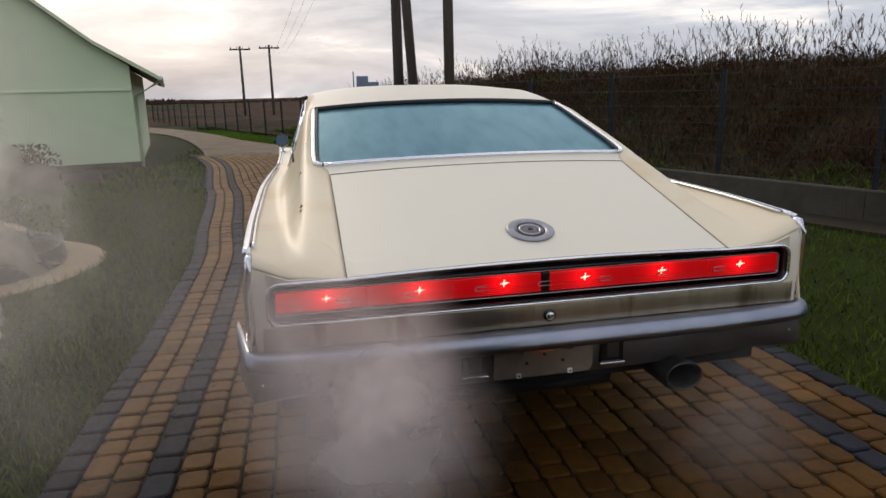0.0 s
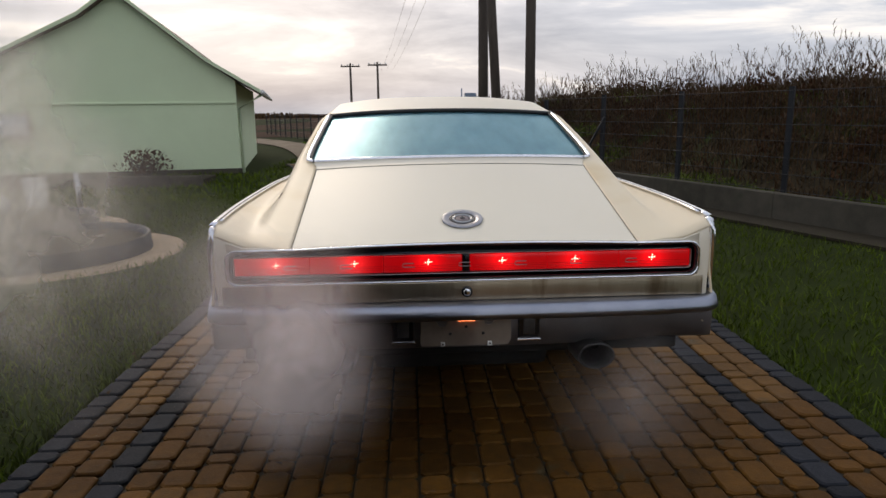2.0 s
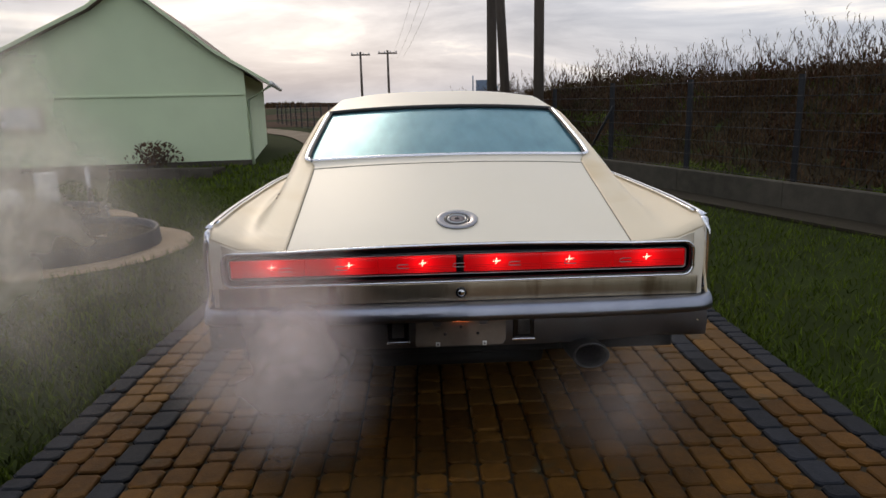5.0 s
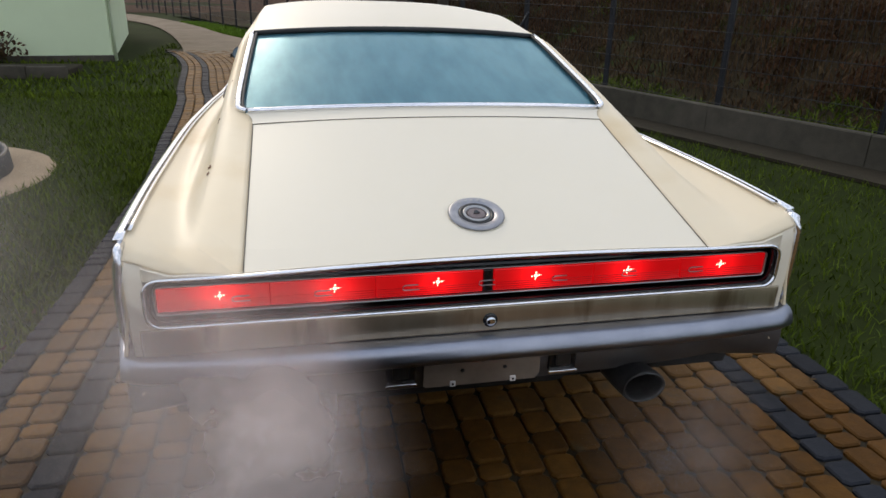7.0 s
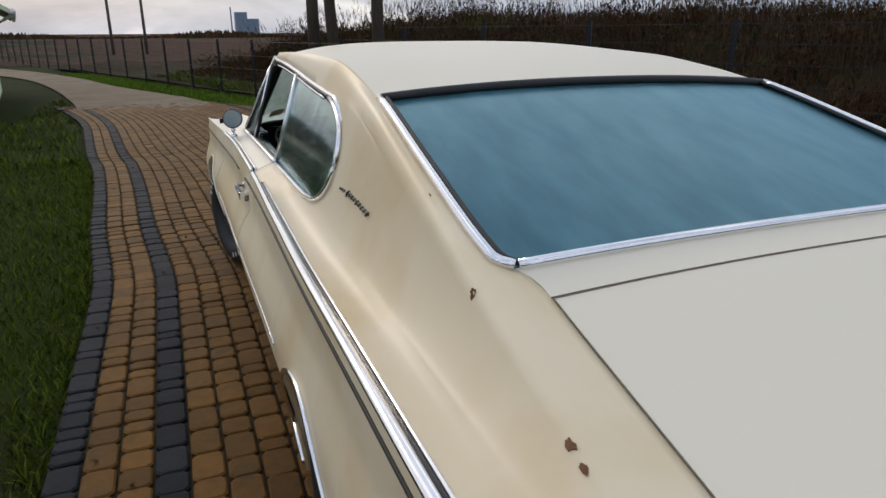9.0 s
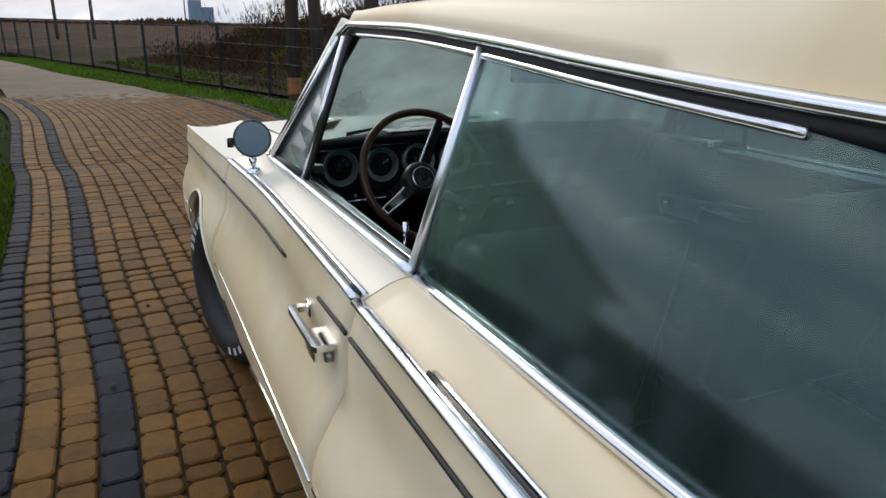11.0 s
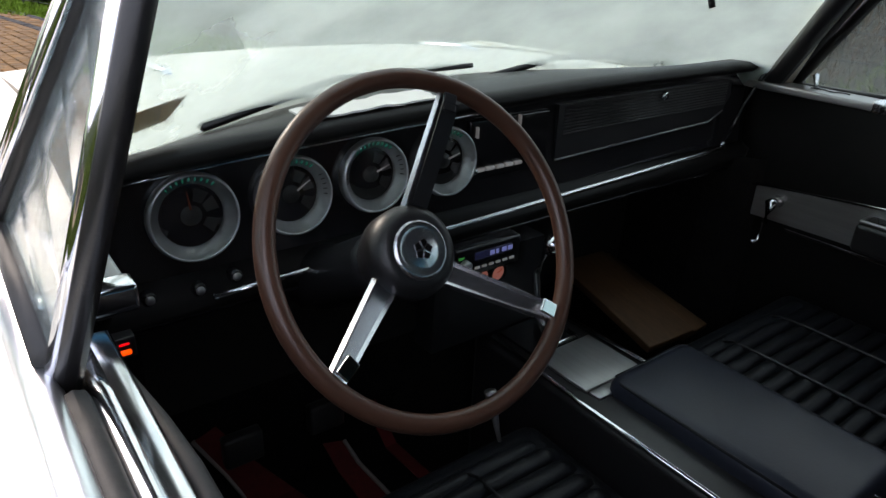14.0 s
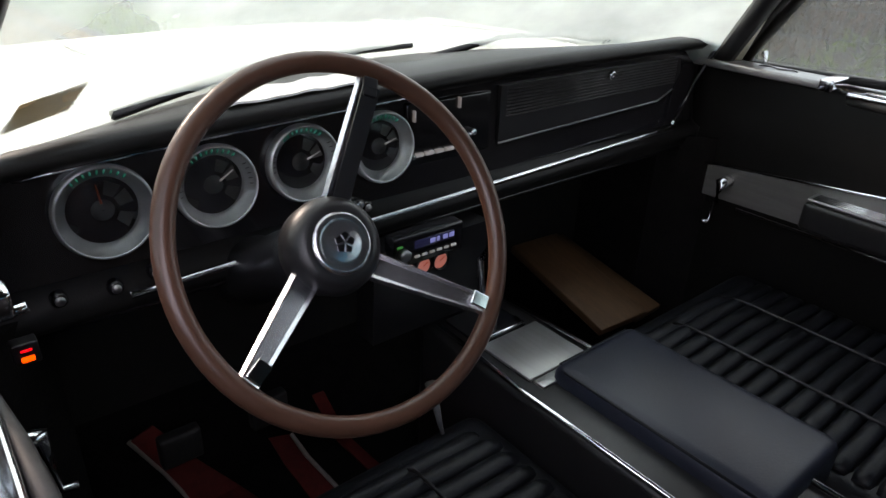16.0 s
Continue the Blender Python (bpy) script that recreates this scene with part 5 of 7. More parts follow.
for x, z in ((-0.060, 0.585), (0.063, 0.585), (0.0, 0.612)):
    part("bracket_hole", lathe([(0.006, 0), (0.006, 0.002), (0.001, 0.002)], (x, -0.046, z), (0, -1, 0), 12), BLACK, bracket)
plate_lamp = part("plate_lamp", block((-0.042, -0.056, 0.640), (0.042, -0.044, 0.655), 0.004), BRACKET, bumper)
part("lamp_window", block((-0.032, -0.0565, 0.6365), (0.032, -0.046, 0.6395)), LICENCE_GLOW, plate_lamp, "small warm plate light")
AT = Vector((0, 0, 0))
# exhaust pipes with wide oval tips under the bumper
for s in (-1, 1):
    bm = bmesh.new()
    path = [(s * 0.44, 0.9, 0.36), (s * 0.44, 0.50, 0.40), (s * 0.455, 0.26, 0.425), (s * 0.475, 0.06, 0.432), (s * 0.485, -0.005, 0.432)]
    tube(bm, path, [0.042, 0.042, 0.050, 0.064, 0.066], 28, False, 0.72)
    tail = part("tailpipe", bm, TIP_STEEL, car, "oval sooty steel exhaust tip", thick=0.004)
    part("pipe_shade", lathe([(0.040, 0), (0.001, 0.001)], (s * 0.458, 0.22, 0.428), (0, -1, 0), 20, False), UNDER, tail)
    bm = bmesh.new()
    grid(bm, [[(s * 0.485 + rr * math.cos(k / 28 * 2 * math.pi), yy, 0.432 + 0.72 * rr * math.sin(k / 28 * 2 * math.pi)) for k in range(29)] for rr, yy in ((0.058, 0.03), (0.060, -0.008), (0.066, -0.014), (0.070, -0.008), (0.069, 0.02))])
    bmesh.ops.recalc_face_normals(bm, faces=bm.faces[:])
    part("pipe_lip", bm, TIP_STEEL, tail)
# unseen underbody parts, added to block light and darken the paving under the tail
part("axle_light_blocker", rod([(-0.66, AXLE_REAR, AXLE_Z), (0.66, AXLE_REAR, AXLE_Z)], 0.05, 12), UNDER, car)
part("tank_light_blocker", block((-0.36, 0.25, 0.30), (0.36, 0.85, 0.408), 0.04), UNDER, car)
for s in (-1, 1):
    part("muffler_light_blocker", rod([(s * 0.44, 1.72, 0.27), (s * 0.44, 2.25, 0.27)], 0.10, 14, 0.62), UNDER, car)
    part("spring_light_blocker", rod([(s * 0.55, 0.60, 0.38), (s * 0.55, 1.00, 0.30), (s * 0.55, 1.30, 0.27), (s * 0.55, 1.75, 0.32)], 0.03, 6), UNDER, car)

# fin chrome, pinstripe, shoulder trim, belt trim, drip rail
stripe_drop = curve([0.0, 2.0, 2.72, 3.16, 3.73, 5.1], [0.045, 0.046, 0.054, 0.066, 0.072, 0.066])


def stripe(s, a, b, parent):
    part("pinstripe", rod([(s * (side_x(y, crest_z(y) - stripe_drop(y)) + 0.0012), y, crest_z(y) - stripe_drop(y)) for y in span(a, b, max(6, int((b - a) / 0.05)))], 0.0042, 5), RUBBER, parent)


for s in (-1, 1):
    part("fin_trim", rod([(s * (crest_x(y) + 0.004), y, crest_z(y) + 0.004) for y in span(0.045, 2.708, 60)], 0.0120, 10, 0.55), CHROME, car)
    part("fin_stripe", rod([(s * (crest_x(y) - 0.007), y, crest_z(y) + 0.0085) for y in span(0.10, 2.45, 60)], 0.0030, 5), GLOSS_BLACK, car)
    part("fin_inner_trim", rod([(s * (crest_x(y) - 0.015), y, crest_z(y) + 0.006) for y in span(0.10, 2.45, 60)], 0.0048, 6), CHROME, car)
    part("fin_cap", rod([(s * 0.898, 0.05, 0.940), (s * 0.896, 0.010, 0.935), (s * 0.900, 0.0, 0.90), (s * 0.908, 0.004, 0.83), (s * 0.910, 0.010, 0.73), (s * 0.905, 0.016, 0.68)], [0.0105, 0.0115, 0.0115, 0.011, 0.010, 0.009], 10), CHROME, car)
    stripe(s, 0.12, 2.705, car)
    stripe(s, 2.725, 2.895, DOORS[s])
    stripe(s, 3.165, 3.975, DOORS[s])
    stripe(s, 3.995, 5.08, car)
    part("shoulder_trim", rod([(s * (crest_x(y) + 0.003), y, crest_z(y) + 0.004) for y in span(2.725, 3.975, 24)], 0.0085, 8, 0.8), BELT, DOORS[s])
    part("shoulder_line", rod([(s * (crest_x(y) - 0.006), y, crest_z(y) + 0.0095) for y in span(2.725, 3.975, 24)], 0.0034, 5), GLOSS_BLACK, DOORS[s])
    part("shoulder_trim", rod([(s * (crest_x(y) - 0.014), y, crest_z(y) + 0.0065) for y in span(2.725, 3.975, 24)], 0.0065, 8, 0.9), BELT, DOORS[s])
    part("shoulder_trim", rod([(s * (crest_x(y) + 0.001), y, crest_z(y) + 0.004) for y in span(3.995, 5.10, 20)], 0.006, 8), PAINT, car)
    part("arch_lip", rod([(s * (side_x(y, side_bottom(y)) + 0.003), y, side_bottom(y) + 0.01) for y in y_steps(AXLE_REAR - 0.365, AXLE_REAR + 0.365, 0.03)], 0.008, 6), CHROME, car, "chrome wheel arch lip")
    part("sill_trim", rod([(s * (side_x(y, 0.25) + 0.003), y, 0.24) for y in span(1.70, 3.90, 12)], 0.010, 6), CHROME, car)
    for ya, yb in ((0.10, 0.92), (1.68, 2.705), (2.725, 3.92), (4.68, 5.08)):
        part("side_moulding", rod([(s * (side_x(y, crest_z(y) - 0.31) + 0.001), y, crest_z(y) - 0.31) for y in span(ya, yb, 12)], 0.0035, 6), CHROME, car, "thin bright moulding along the side")
    part("arch_lip", rod([(s * (side_x(y, side_bottom(y)) + 0.003), y, side_bottom(y) + 0.01) for y in y_steps(AXLE_FRONT - 0.365, AXLE_FRONT + 0.365, 0.03)], 0.006, 6), PAINT, car)
    # belt mouldings along the window sill
    part("belt_trim", rod([(s * (valley_x(y) + 0.002), y, valley_z(y) + 0.006) for y in span(2.725, 3.80, 20)], 0.0125, 8, 0.8), BELT, DOORS[s])
    part("belt_seal", rod([(s * (valley_x(y) - 0.014), y, valley_z(y) + 0.001) for y in span(2.725, 3.44, 12)], 0.0105, 8), RUBBER, DOORS[s])
    part("belt_inner_trim", rod([(s * (valley_x(y) - 0.031), y, valley_z(y) + 0.002) for y in span(2.735, 3.50, 12)], 0.0075, 10, 0.5), CHROME, DOORS[s], "bright inner window sill trim")
    # roof drip rail down into the windscreen pillar
    rail = [(s * (fold_x(y) + 0.006), y, fold_z(y) - 0.002) for y in span(1.95, 3.5, 26)]
    part("drip_rail", rod([(s * (fold_x(1.80) + 0.012), 1.80, fold_z(1.80) - 0.05)] + rail + [(s * 0.636, 3.57, 1.322), (s * 0.704, 3.685, 1.16), (s * 0.774, 3.81, 0.982)], 0.0085, 8), CHROME, roof)
    part("reveal_trim", rod([(s * (fold_x(y) + 0.003), y, fold_z(y) - 0.026) for y in span(2.15, 3.47, 26)], 0.0062, 8), CHROME, roof, "bright moulding over the side windows")
    part("rail_seal", rod([(s * (fold_x(y) - 0.010), y, fold_z(y) - 0.018) for y in span(2.0, 3.5, 20)] + [(s * 0.622, 3.56, 1.300), (s * 0.688, 3.665, 1.15), (s * 0.760, 3.785, 0.985)], 0.013, 8), RUBBER, roof)
# rear window surround: chrome at the sides and foot, dark rubber along the roof
def win_point(a, y, lift=0.004):
    ex = seam_x(y)
    e = abs(a)
    return Vector((a * ex, y, seam_z(y) + (mid_z(y) - seam_z(y)) * (1 - e**2.2) + lift))


foot = [win_point(a, 0.850) for a in span(-0.985, 0.985, 30)]
for s in (-1, 1):
    side = [win_point(s * 0.995, y, 0.005) for y in [0.850, 0.856, 0.864, 0.874, 0.885, 0.90] + span(0.93, 1.622, 16)]
    part("rear_window_trim", rod(side, 0.0105, 8), CHROME, rear_window, "chrome window moulding")
    part("rear_window_seal", rod([p + Vector((-s * 0.016, 0, 0.001)) for p in side], 0.006, 6), RUBBER, rear_window)
part("rear_window_trim", rod(foot, 0.0105, 8), CHROME, rear_window, "chrome window moulding")
part("rear_window_seal", rod([win_point(a, 1.624, 0.002) for a in span(-0.985, 0.985, 26)], 0.012, 8), RUBBER, rear_window, "black rubber seal under the roof edge")

DOOR_GLASS = glass_material("dewy_door_glass", (0.82, 0.88, 0.84), 0.4, 0.84, 0.05, (0.40, 0.44, 0.40), 1.4, 0.08, (1, 1, 1), (40.0, 40.0, 40.0))
# quarter glass with its frame
def quarter_glass_point(s, y, u, inset=0.010):
    fx, fz, vx, vz = fold_x(y) + 0.004, fold_z(y) - 0.016, valley_x(y), valley_z(y) + 0.004
    bow = 0.005 * math.sin(u * math.pi)
    return Vector((s * (fx + (vx - fx) * u + bow - inset), y, fz + (vz - fz) * u))


for s in (-1, 1):
    bm = bmesh.new()
    grid(bm, [[quarter_glass_point(s, 2.735 + (window_back(u) + 0.004 - 2.735) * t, u) for u in span(0, 1, 14)] for t in span(0, 1, 16)], flip=s < 0)
    qg = part("quarter_glass", bm, SIDE_GLASS, car, "misted rear side window", thick=0.004)
    part("glass_front_trim", rod([quarter_glass_point(s, 2.735, 0, 0.004), quarter_glass_point(s, 2.735, 1, 0.004)], 0.0105, 12), BELT, qg, "bright glass edge moulding")
    part("glass_back_trim", rod([on_quarter(s, window_back(u) + 0.004, 1 + u, 0.004) for u in span(0.06, 1.0, 22)] + [on_quarter(s, y, 2.0, 0.004) for y in span(2.05, 2.70, 8)], 0.009, 8), CHROME, qg, "chrome window moulding")
    # vent window
    b0, b1, t0 = Vector((s * 0.772, 3.472, 0.982)), Vector((s * 0.772, 3.765, 0.972)), Vector((s * 0.668, 3.415, 1.318))
    t1 = Vector((s * 0.644, 3.515, 1.314))
    bm = bmesh.new()
    f0 = t0.lerp(b0, 0.06)
    grid(bm, [[b0.lerp(f0, k / 6) for k in range(7)], [b1.lerp(t1, k / 6) for k in range(7)]], flip=s > 0)
    vent = part("vent_window", bm, VENT_GLASS if s < 0 else DOOR_GLASS, car, "small front vent window with beads of dew", smooth=False, thick=0.004)
    vent.visible_shadow = False
    part("vent_bar", rod([b0 + Vector((0, -0.004, -0.02)), t0], 0.008, 8), CHROME, vent, "bright vent window bar")
    part("vent_seal", rod([b0 + Vector((-s * 0.006, -0.012, -0.02)), t0 + Vector((-s * 0.006, -0.012, 0))], 0.0095, 8), BLACK, vent)
    part("vent_frame", rod([b0 + Vector((0, 0, -0.002)), b1 + Vector((0, 0.01, 0))], 0.010, 8), RUBBER, vent)
    part("vent_frame", rod([b1 + Vector((0, 0.01, 0)), t1], 0.012, 8), RUBBER, vent)
    part("vent_frame", rod([b1 + Vector((s * 0.012, 0.008, 0)), t1 + Vector((s * 0.012, -0.002, 0))], 0.006, 8), CHROME, vent)
    lm = b1.lerp(t1, 0.42) + Vector((-s * 0.012, -0.030, 0.0)) if s < 0 else b0.lerp(b1, 0.85) + Vector((-0.012, 0, 0.02))
    part("vent_latch", rod([lm, lm + Vector((-s * 0.014, -0.004, 0.012)), lm + Vector((-s * 0.016, -0.014, -0.022))], [0.007, 0.007, 0.005], 8), CHROME, vent)
# right door window is shut
bm = bmesh.new()
grid(bm, [[Vector((0.760, y, 0.975)).lerp(Vector((0.645, y - 0.0, 1.318)), k / 6) for k in range(7)] for y in span(2.75, 3.43, 6)], flip=True)
part("door_glass", bm, DOOR_GLASS, DOORS[1], "closed door window with beads of dew", smooth=False, thick=0.004)

# door handles: a flat open loop with a broad paddle at its rear end
for s in (-1, 1):
    zh = 0.832
    x0, x1 = side_x(2.87, zh) - 0.004, side_x(2.87, zh) + 0.042
    outer = [(x0, 2.775), (x1 - 0.006, 2.775), (x1, 2.785), (x1, 2.955), (x1 - 0.010, 2.970), (x0, 2.960)]
    inner = [(x0 + 0.002, 2.850), (x1 - 0.016, 2.850), (x1 - 0.013, 2.854), (x1 - 0.013, 2.945), (x1 - 0.016, 2.950), (x0 + 0.002, 2.945)]
    h = part("door_handle", ring([(s * px, py, zh) for px, py in outer], [(s * px, py, zh) for px, py in inner], (0, 0, 0.012)), CHROME, DOORS[s], "flat chrome loop handle", smooth=False, bevel=0.003)
    part("handle_skirt", block((min(s * (x1 - 0.008), s * (x1 - 0.003)), 2.782, zh - 0.020), (max(s * (x1 - 0.008), s * (x1 - 0.003)), 2.845, zh + 0.002), 0.002), CHROME, h)
    part("handle_button", lathe([(0.012, 0), (0.012, 0.016), (0.009, 0.019), (0.001, 0.019)], (s * (x0 + 0.002), 2.80, zh - 0.020), (s, 0, 0), 18), STEEL, h)
    part("handle_foot", block((min(s * x0, s * (x0 + 0.010)), 2.938, zh - 0.010), (max(s * x0, s * (x0 + 0.010)), 2.972, zh + 0.020), 0.003), CHROME, h)
# door mirror
M_AT, M_WAY = Vector((-0.851, 3.70, 1.040)), Vector((-0.22, -1, 0.25))
mirror = part("door_mirror", lathe([(0.001, -0.050), (0.020, -0.047), (0.037, -0.034), (0.048, -0.014), (0.0515, 0.002), (0.0495, 0.009)], M_AT, M_WAY, 40, False), CHROME, DOORS[-1], "round chrome door mirror")
part("mirror_glass", lathe([(0.001, 0.0088), (0.0465, 0.0088), (0.0475, 0.007)], M_AT, M_WAY, 40, False), MIRROR, mirror, smooth=False)
part("mirror_rim", lathe([(0.0455, 0.008), (0.0490, 0.012), (0.0512, 0.007), (0.0505, 0.002)], M_AT, M_WAY, 40, False), GLOSS_BLACK, mirror)
part("mirror_tab", block((-0.918, 3.700, 1.018), (-0.900, 3.712, 1.044), 0.003), GLOSS_BLACK, mirror, "dark tab at the rim")
part("mirror_stalk", rod([(-0.851, 3.718, 1.000), (-0.851, 3.714, 0.976), (-0.852, 3.706, 0.962)], [0.009, 0.011, 0.009], 12), CHROME, mirror)
part("mirror_foot", lathe([(0.020, 0.0), (0.021, 0.006), (0.016, 0.014), (0.009, 0.020), (0.001, 0.021)], (-0.852, 3.700, 0.944), (-0.25, -0.25, 1), 24), CHROME, mirror)
# sail badge: plain bars in the place of a script
for s in (-1, 1):
    def badge_point(y, up, out=0.003):
        return on_quarter(s, y, 1.51 + 0.45 * (y - 1.335) + up, out)
    badge = part("sail_badge", rod([badge_point(1.345 + 0.012 * k, 0.004 * math.sin(k * 1.9)) for k in range(16)], [0.0022 + 0.0010 * (k % 3 == 1) for k in range(16)], 6), TIP_STEEL, car, "dark metal script badge as plain bars")
    for k in range(9):
        y, tall = 1.352 + 0.0215 * k, (0.026, 0.017, 0.019, 0.017, 0.024, 0.016, 0.018, 0.016, 0.030)[k]
        part("bar", rod([badge_point(y - 0.006, -tall * 0.7), badge_point(y, 0.0, 0.0045), badge_point(y + 0.007, tall)], [0.0022, 0.0038, 0.0024], 6), TIP_STEEL, badge)
    for k in range(4):
        y = 1.560 + 0.016 * k
        part("bar", rod([badge_point(y - 0.006, -0.010), badge_point(y, 0.004), badge_point(y + 0.005, 0.016 - 0.003 * k)], [0.0012, 0.0021, 0.0013], 6), TIP_STEEL, badge)
    # rust blisters by the sail foot
    for y, w, r in ((0.515, 1.02, 0.008), (0.480, 1.05, 0.006), (0.823, 1.0, 0.006), (1.10, 0.6, 0.004)):
        if s < 0:
            c = on_quarter(s, y, w, 0.0005)
            bm = bmesh.new()
            ringv = []
            for k in range(16):
                a = 2 * math.pi * k / 16
                rr = r * (0.75 + 0.45 * noise.noise((math.cos(a) * 2, math.sin(a) * 2, y * 30)))
                ringv.append(bm.verts.new(on_quarter(s, y + 1.7 * rr * math.sin(a), min(2.9, max(0.0, w + rr * 9 * math.cos(a))), 0.0012)))
            bm.faces.new(ringv)
            bmesh.ops.recalc_face_normals(bm, faces=bm.faces[:])
            part("rust_spot", bm, RUST, car, "rusty paint blister", smooth=False, thick=0.001)
# gap lines: door shut line, hood edge
for s in (-1, 1):
    part("hood_gap", rod([(s * 0.662, y, hood_e(y) + 0.003) for y in span(4.08, 5.10, 10)], 0.004, 5), GAP, hood)
part("hood_ridge", rod([(0, y, hood_z(y) + 0.002) for y in span(4.2, 5.08, 10)], [0.004] * 11, 6), PAINT, hood)
for s in (-1, 1):
    part("hood_turn_signal", rod([(s * 0.40, y, hood_e(y) + (hood_z(y) - hood_e(y)) * (1 - (0.40 / 0.66) ** 2.2) + 0.006) for y in span(4.45, 4.75, 6)], [0.003, 0.012, 0.014, 0.014, 0.013, 0.010, 0.003], 8), CHROME, hood)
# wipers
for x0, x1 in ((-0.52, 0.02), (0.02, 0.50)):
    part("wiper", rod([(x0, 3.985 - 0.32 * x0 * x0, 1.010), ((x0 + x1) / 2, 4.02, 1.030), (x1, 4.005 - 0.32 * x1 * x1, 1.034)], [0.007, 0.006, 0.005], 6), BLACK, windscreen)
# sticker in the corner of the windscreen
st = plate([(-0.652, 3.822, 1.026), (-0.575, 3.860, 1.034), (-0.552, 3.838, 1.068), (-0.628, 3.800, 1.060)], (0, -0.0015, 0.0))
part("windscreen_sticker", st, glass_material("faded_sticker", (0.5, 0.4, 0.3), 0.7, 0.06, 0.05, (0.40, 0.33, 0.23), 1.2, 0.5), windscreen, "faded brown sticker", smooth=False)

# ---------------------------------------------------------------- car interior
AT = Vector((-0.009, 0.018, -0.002))
# dashboard: one padded body along the car's width
dash_lip_z = curve([-0.74, -0.64, -0.40, -0.10, 0.20, 0.55, 0.74], [0.985, 0.998, 1.012, 1.022, 1.027, 1.027, 1.024])
bm = bmesh.new()
rows = []
for x in span(-0.745, 0.745, 44):
    e = 1 - (x / 0.745) ** 2
    wy, wz, lip = 3.80 + 0.225 * e, 0.972 + 0.042 * e, dash_lip_z(x)
    rows.append([(x, wy, wz - 0.004), (x, wy * 0.45 + 3.80 * 0.55, (wz + lip) / 2 + 0.006), (x, 3.818, lip + 0.003), (x, 3.802, lip - 0.001), (x, 3.796, lip - 0.009), (x, 3.804, lip - 0.017),
                 (x, 3.835, lip - 0.022), (x, 3.832, 0.90), (x, 3.822, 0.838), (x, 3.812, 0.820 + 0.012 * x), (x, 3.798, 0.808 + 0.02 * x), (x, 3.804, 0.784), (x, 3.87, 0.765), (x, 4.05, 0.76)])
vs = grid(bm, rows)
bmesh.ops.recalc_face_normals(bm, faces=bm.faces[:])
dash = part("dashboard", bm, PAD, car, "black padded dashboard", thick=0.004)
bm = bmesh.new()
grid(bm, [[(x, 3.8175, 0.842), (x, 3.828, 0.90), (x, 3.831, dash_lip_z(x) - 0.026)] for x in span(-0.70, 0.70, 20)])
part("fascia", bm, GLOSS_BLACK, dash, "gloss black fascia", thick=0.006)
part("fascia_trim", rod([(x, 3.786, 0.812 + 0.030 * (x + 0.55)) for x in span(-0.55, 0.60, 16)], 0.0050, 8), CHROME, dash, "bright trim strip")
part("lower_edge", rod([(x, 3.804, 0.786) for x in span(-0.70, 0.66, 16)], 0.006, 8), GLOSS_BLACK, dash)
part("upper_line", rod([(x, 3.826, dash_lip_z(x) - 0.030) for x in span(-0.64, -0.08, 12)], 0.0025, 6), CHROME, dash)


def gauge(x, z, r, needle_angle, kind):
    o = Vector((x, 3.823, z))
    ax = Vector((0.0, -1, 0.10)).normalized()
    q = Vector((0, 0, 1)).rotation_difference(ax)
    g = part("gauge", lathe([(r, -0.004), (r + 0.002, 0.012), (r, 0.020), (r - 0.003, 0.020), (r * 0.97, 0.016), (r * 0.74, 0.006), (r * 0.72, 0.0), (r * 0.72, -0.01)], o, ax, 56, False), DIAL_RING, dash, "round silver-ringed gauge")
    part("dial_face", lathe([(r * 0.73, 0.0), (r * 0.25, -0.002), (r * 0.22, 0.004), (0.0006, 0.004)], o, ax, 40, False), DIAL, g, "dark dial face")

    def at(a, rr, h):
        return o + q @ Vector((rr * math.cos(a), rr * math.sin(a), h))
    # printed ticks on the ring and the pointer; lettering too small to read is left as marks
    right = (q @ Vector((1, 0, 0))).x
    base = 0.0 if right > 0.9 else math.atan2((q.inverted() @ Vector((1, 0, 0))).y, (q.inverted() @ Vector((1, 0, 0))).x)
    for k in range(9):  # lettering along the top of the ring
        a = base + radians(126 - k * 9)
        part("dial_print", rod([at(a, r * 0.82, 0.0115), at(a, r * 0.90, 0.0150)], 0.0014, 4), DIAL_GREEN, g)
    for k in range(10 if kind == 1 else 0):  # scale ticks down both sides
        a = base + radians(150 + 9 * k if k < 5 else 30 - 9 * (k - 5))
        part("dial_mark", rod([at(a, r * 0.82, 0.0115), at(a, r * 0.90, 0.0150)], 0.0006, 4), GLOSS_BLACK, g)
    for k in range(3):
        a = base + radians((62, 22, -32)[k])
        part("dial_plate", plate([at(a - 0.30, r * 0.34, 0.002), at(a + 0.30, r * 0.34, 0.002), at(a + 0.27, r * 0.64, 0.002), at(a - 0.27, r * 0.64, 0.002)], ax * 0.001), DIAL_GREY, g, smooth=False)
    a = base + radians(needle_angle)
    part("needle", rod([at(a, r * 0.16, 0.005), at(a, r * 0.58, 0.005)], [0.0016, 0.0008], 5), NEEDLE if kind == 0 else WHITE_MARK, g)
    glass = part("gauge_glass", lathe([(r * 0.735, 0.0075), (r * 0.4, 0.0095), (0.0006, 0.0105)], o, ax, 32, False), CLEAR_GLASS, g)
    glass.visible_shadow = False


gauge(-0.555, 0.916, 0.0570, 95, 0)
gauge(-0.417, 0.919, 0.0545, 30, 1)
gauge(-0.288, 0.926, 0.0545, 20, 1)
gauge(-0.154, 0.926, 0.0540, 15, 2)
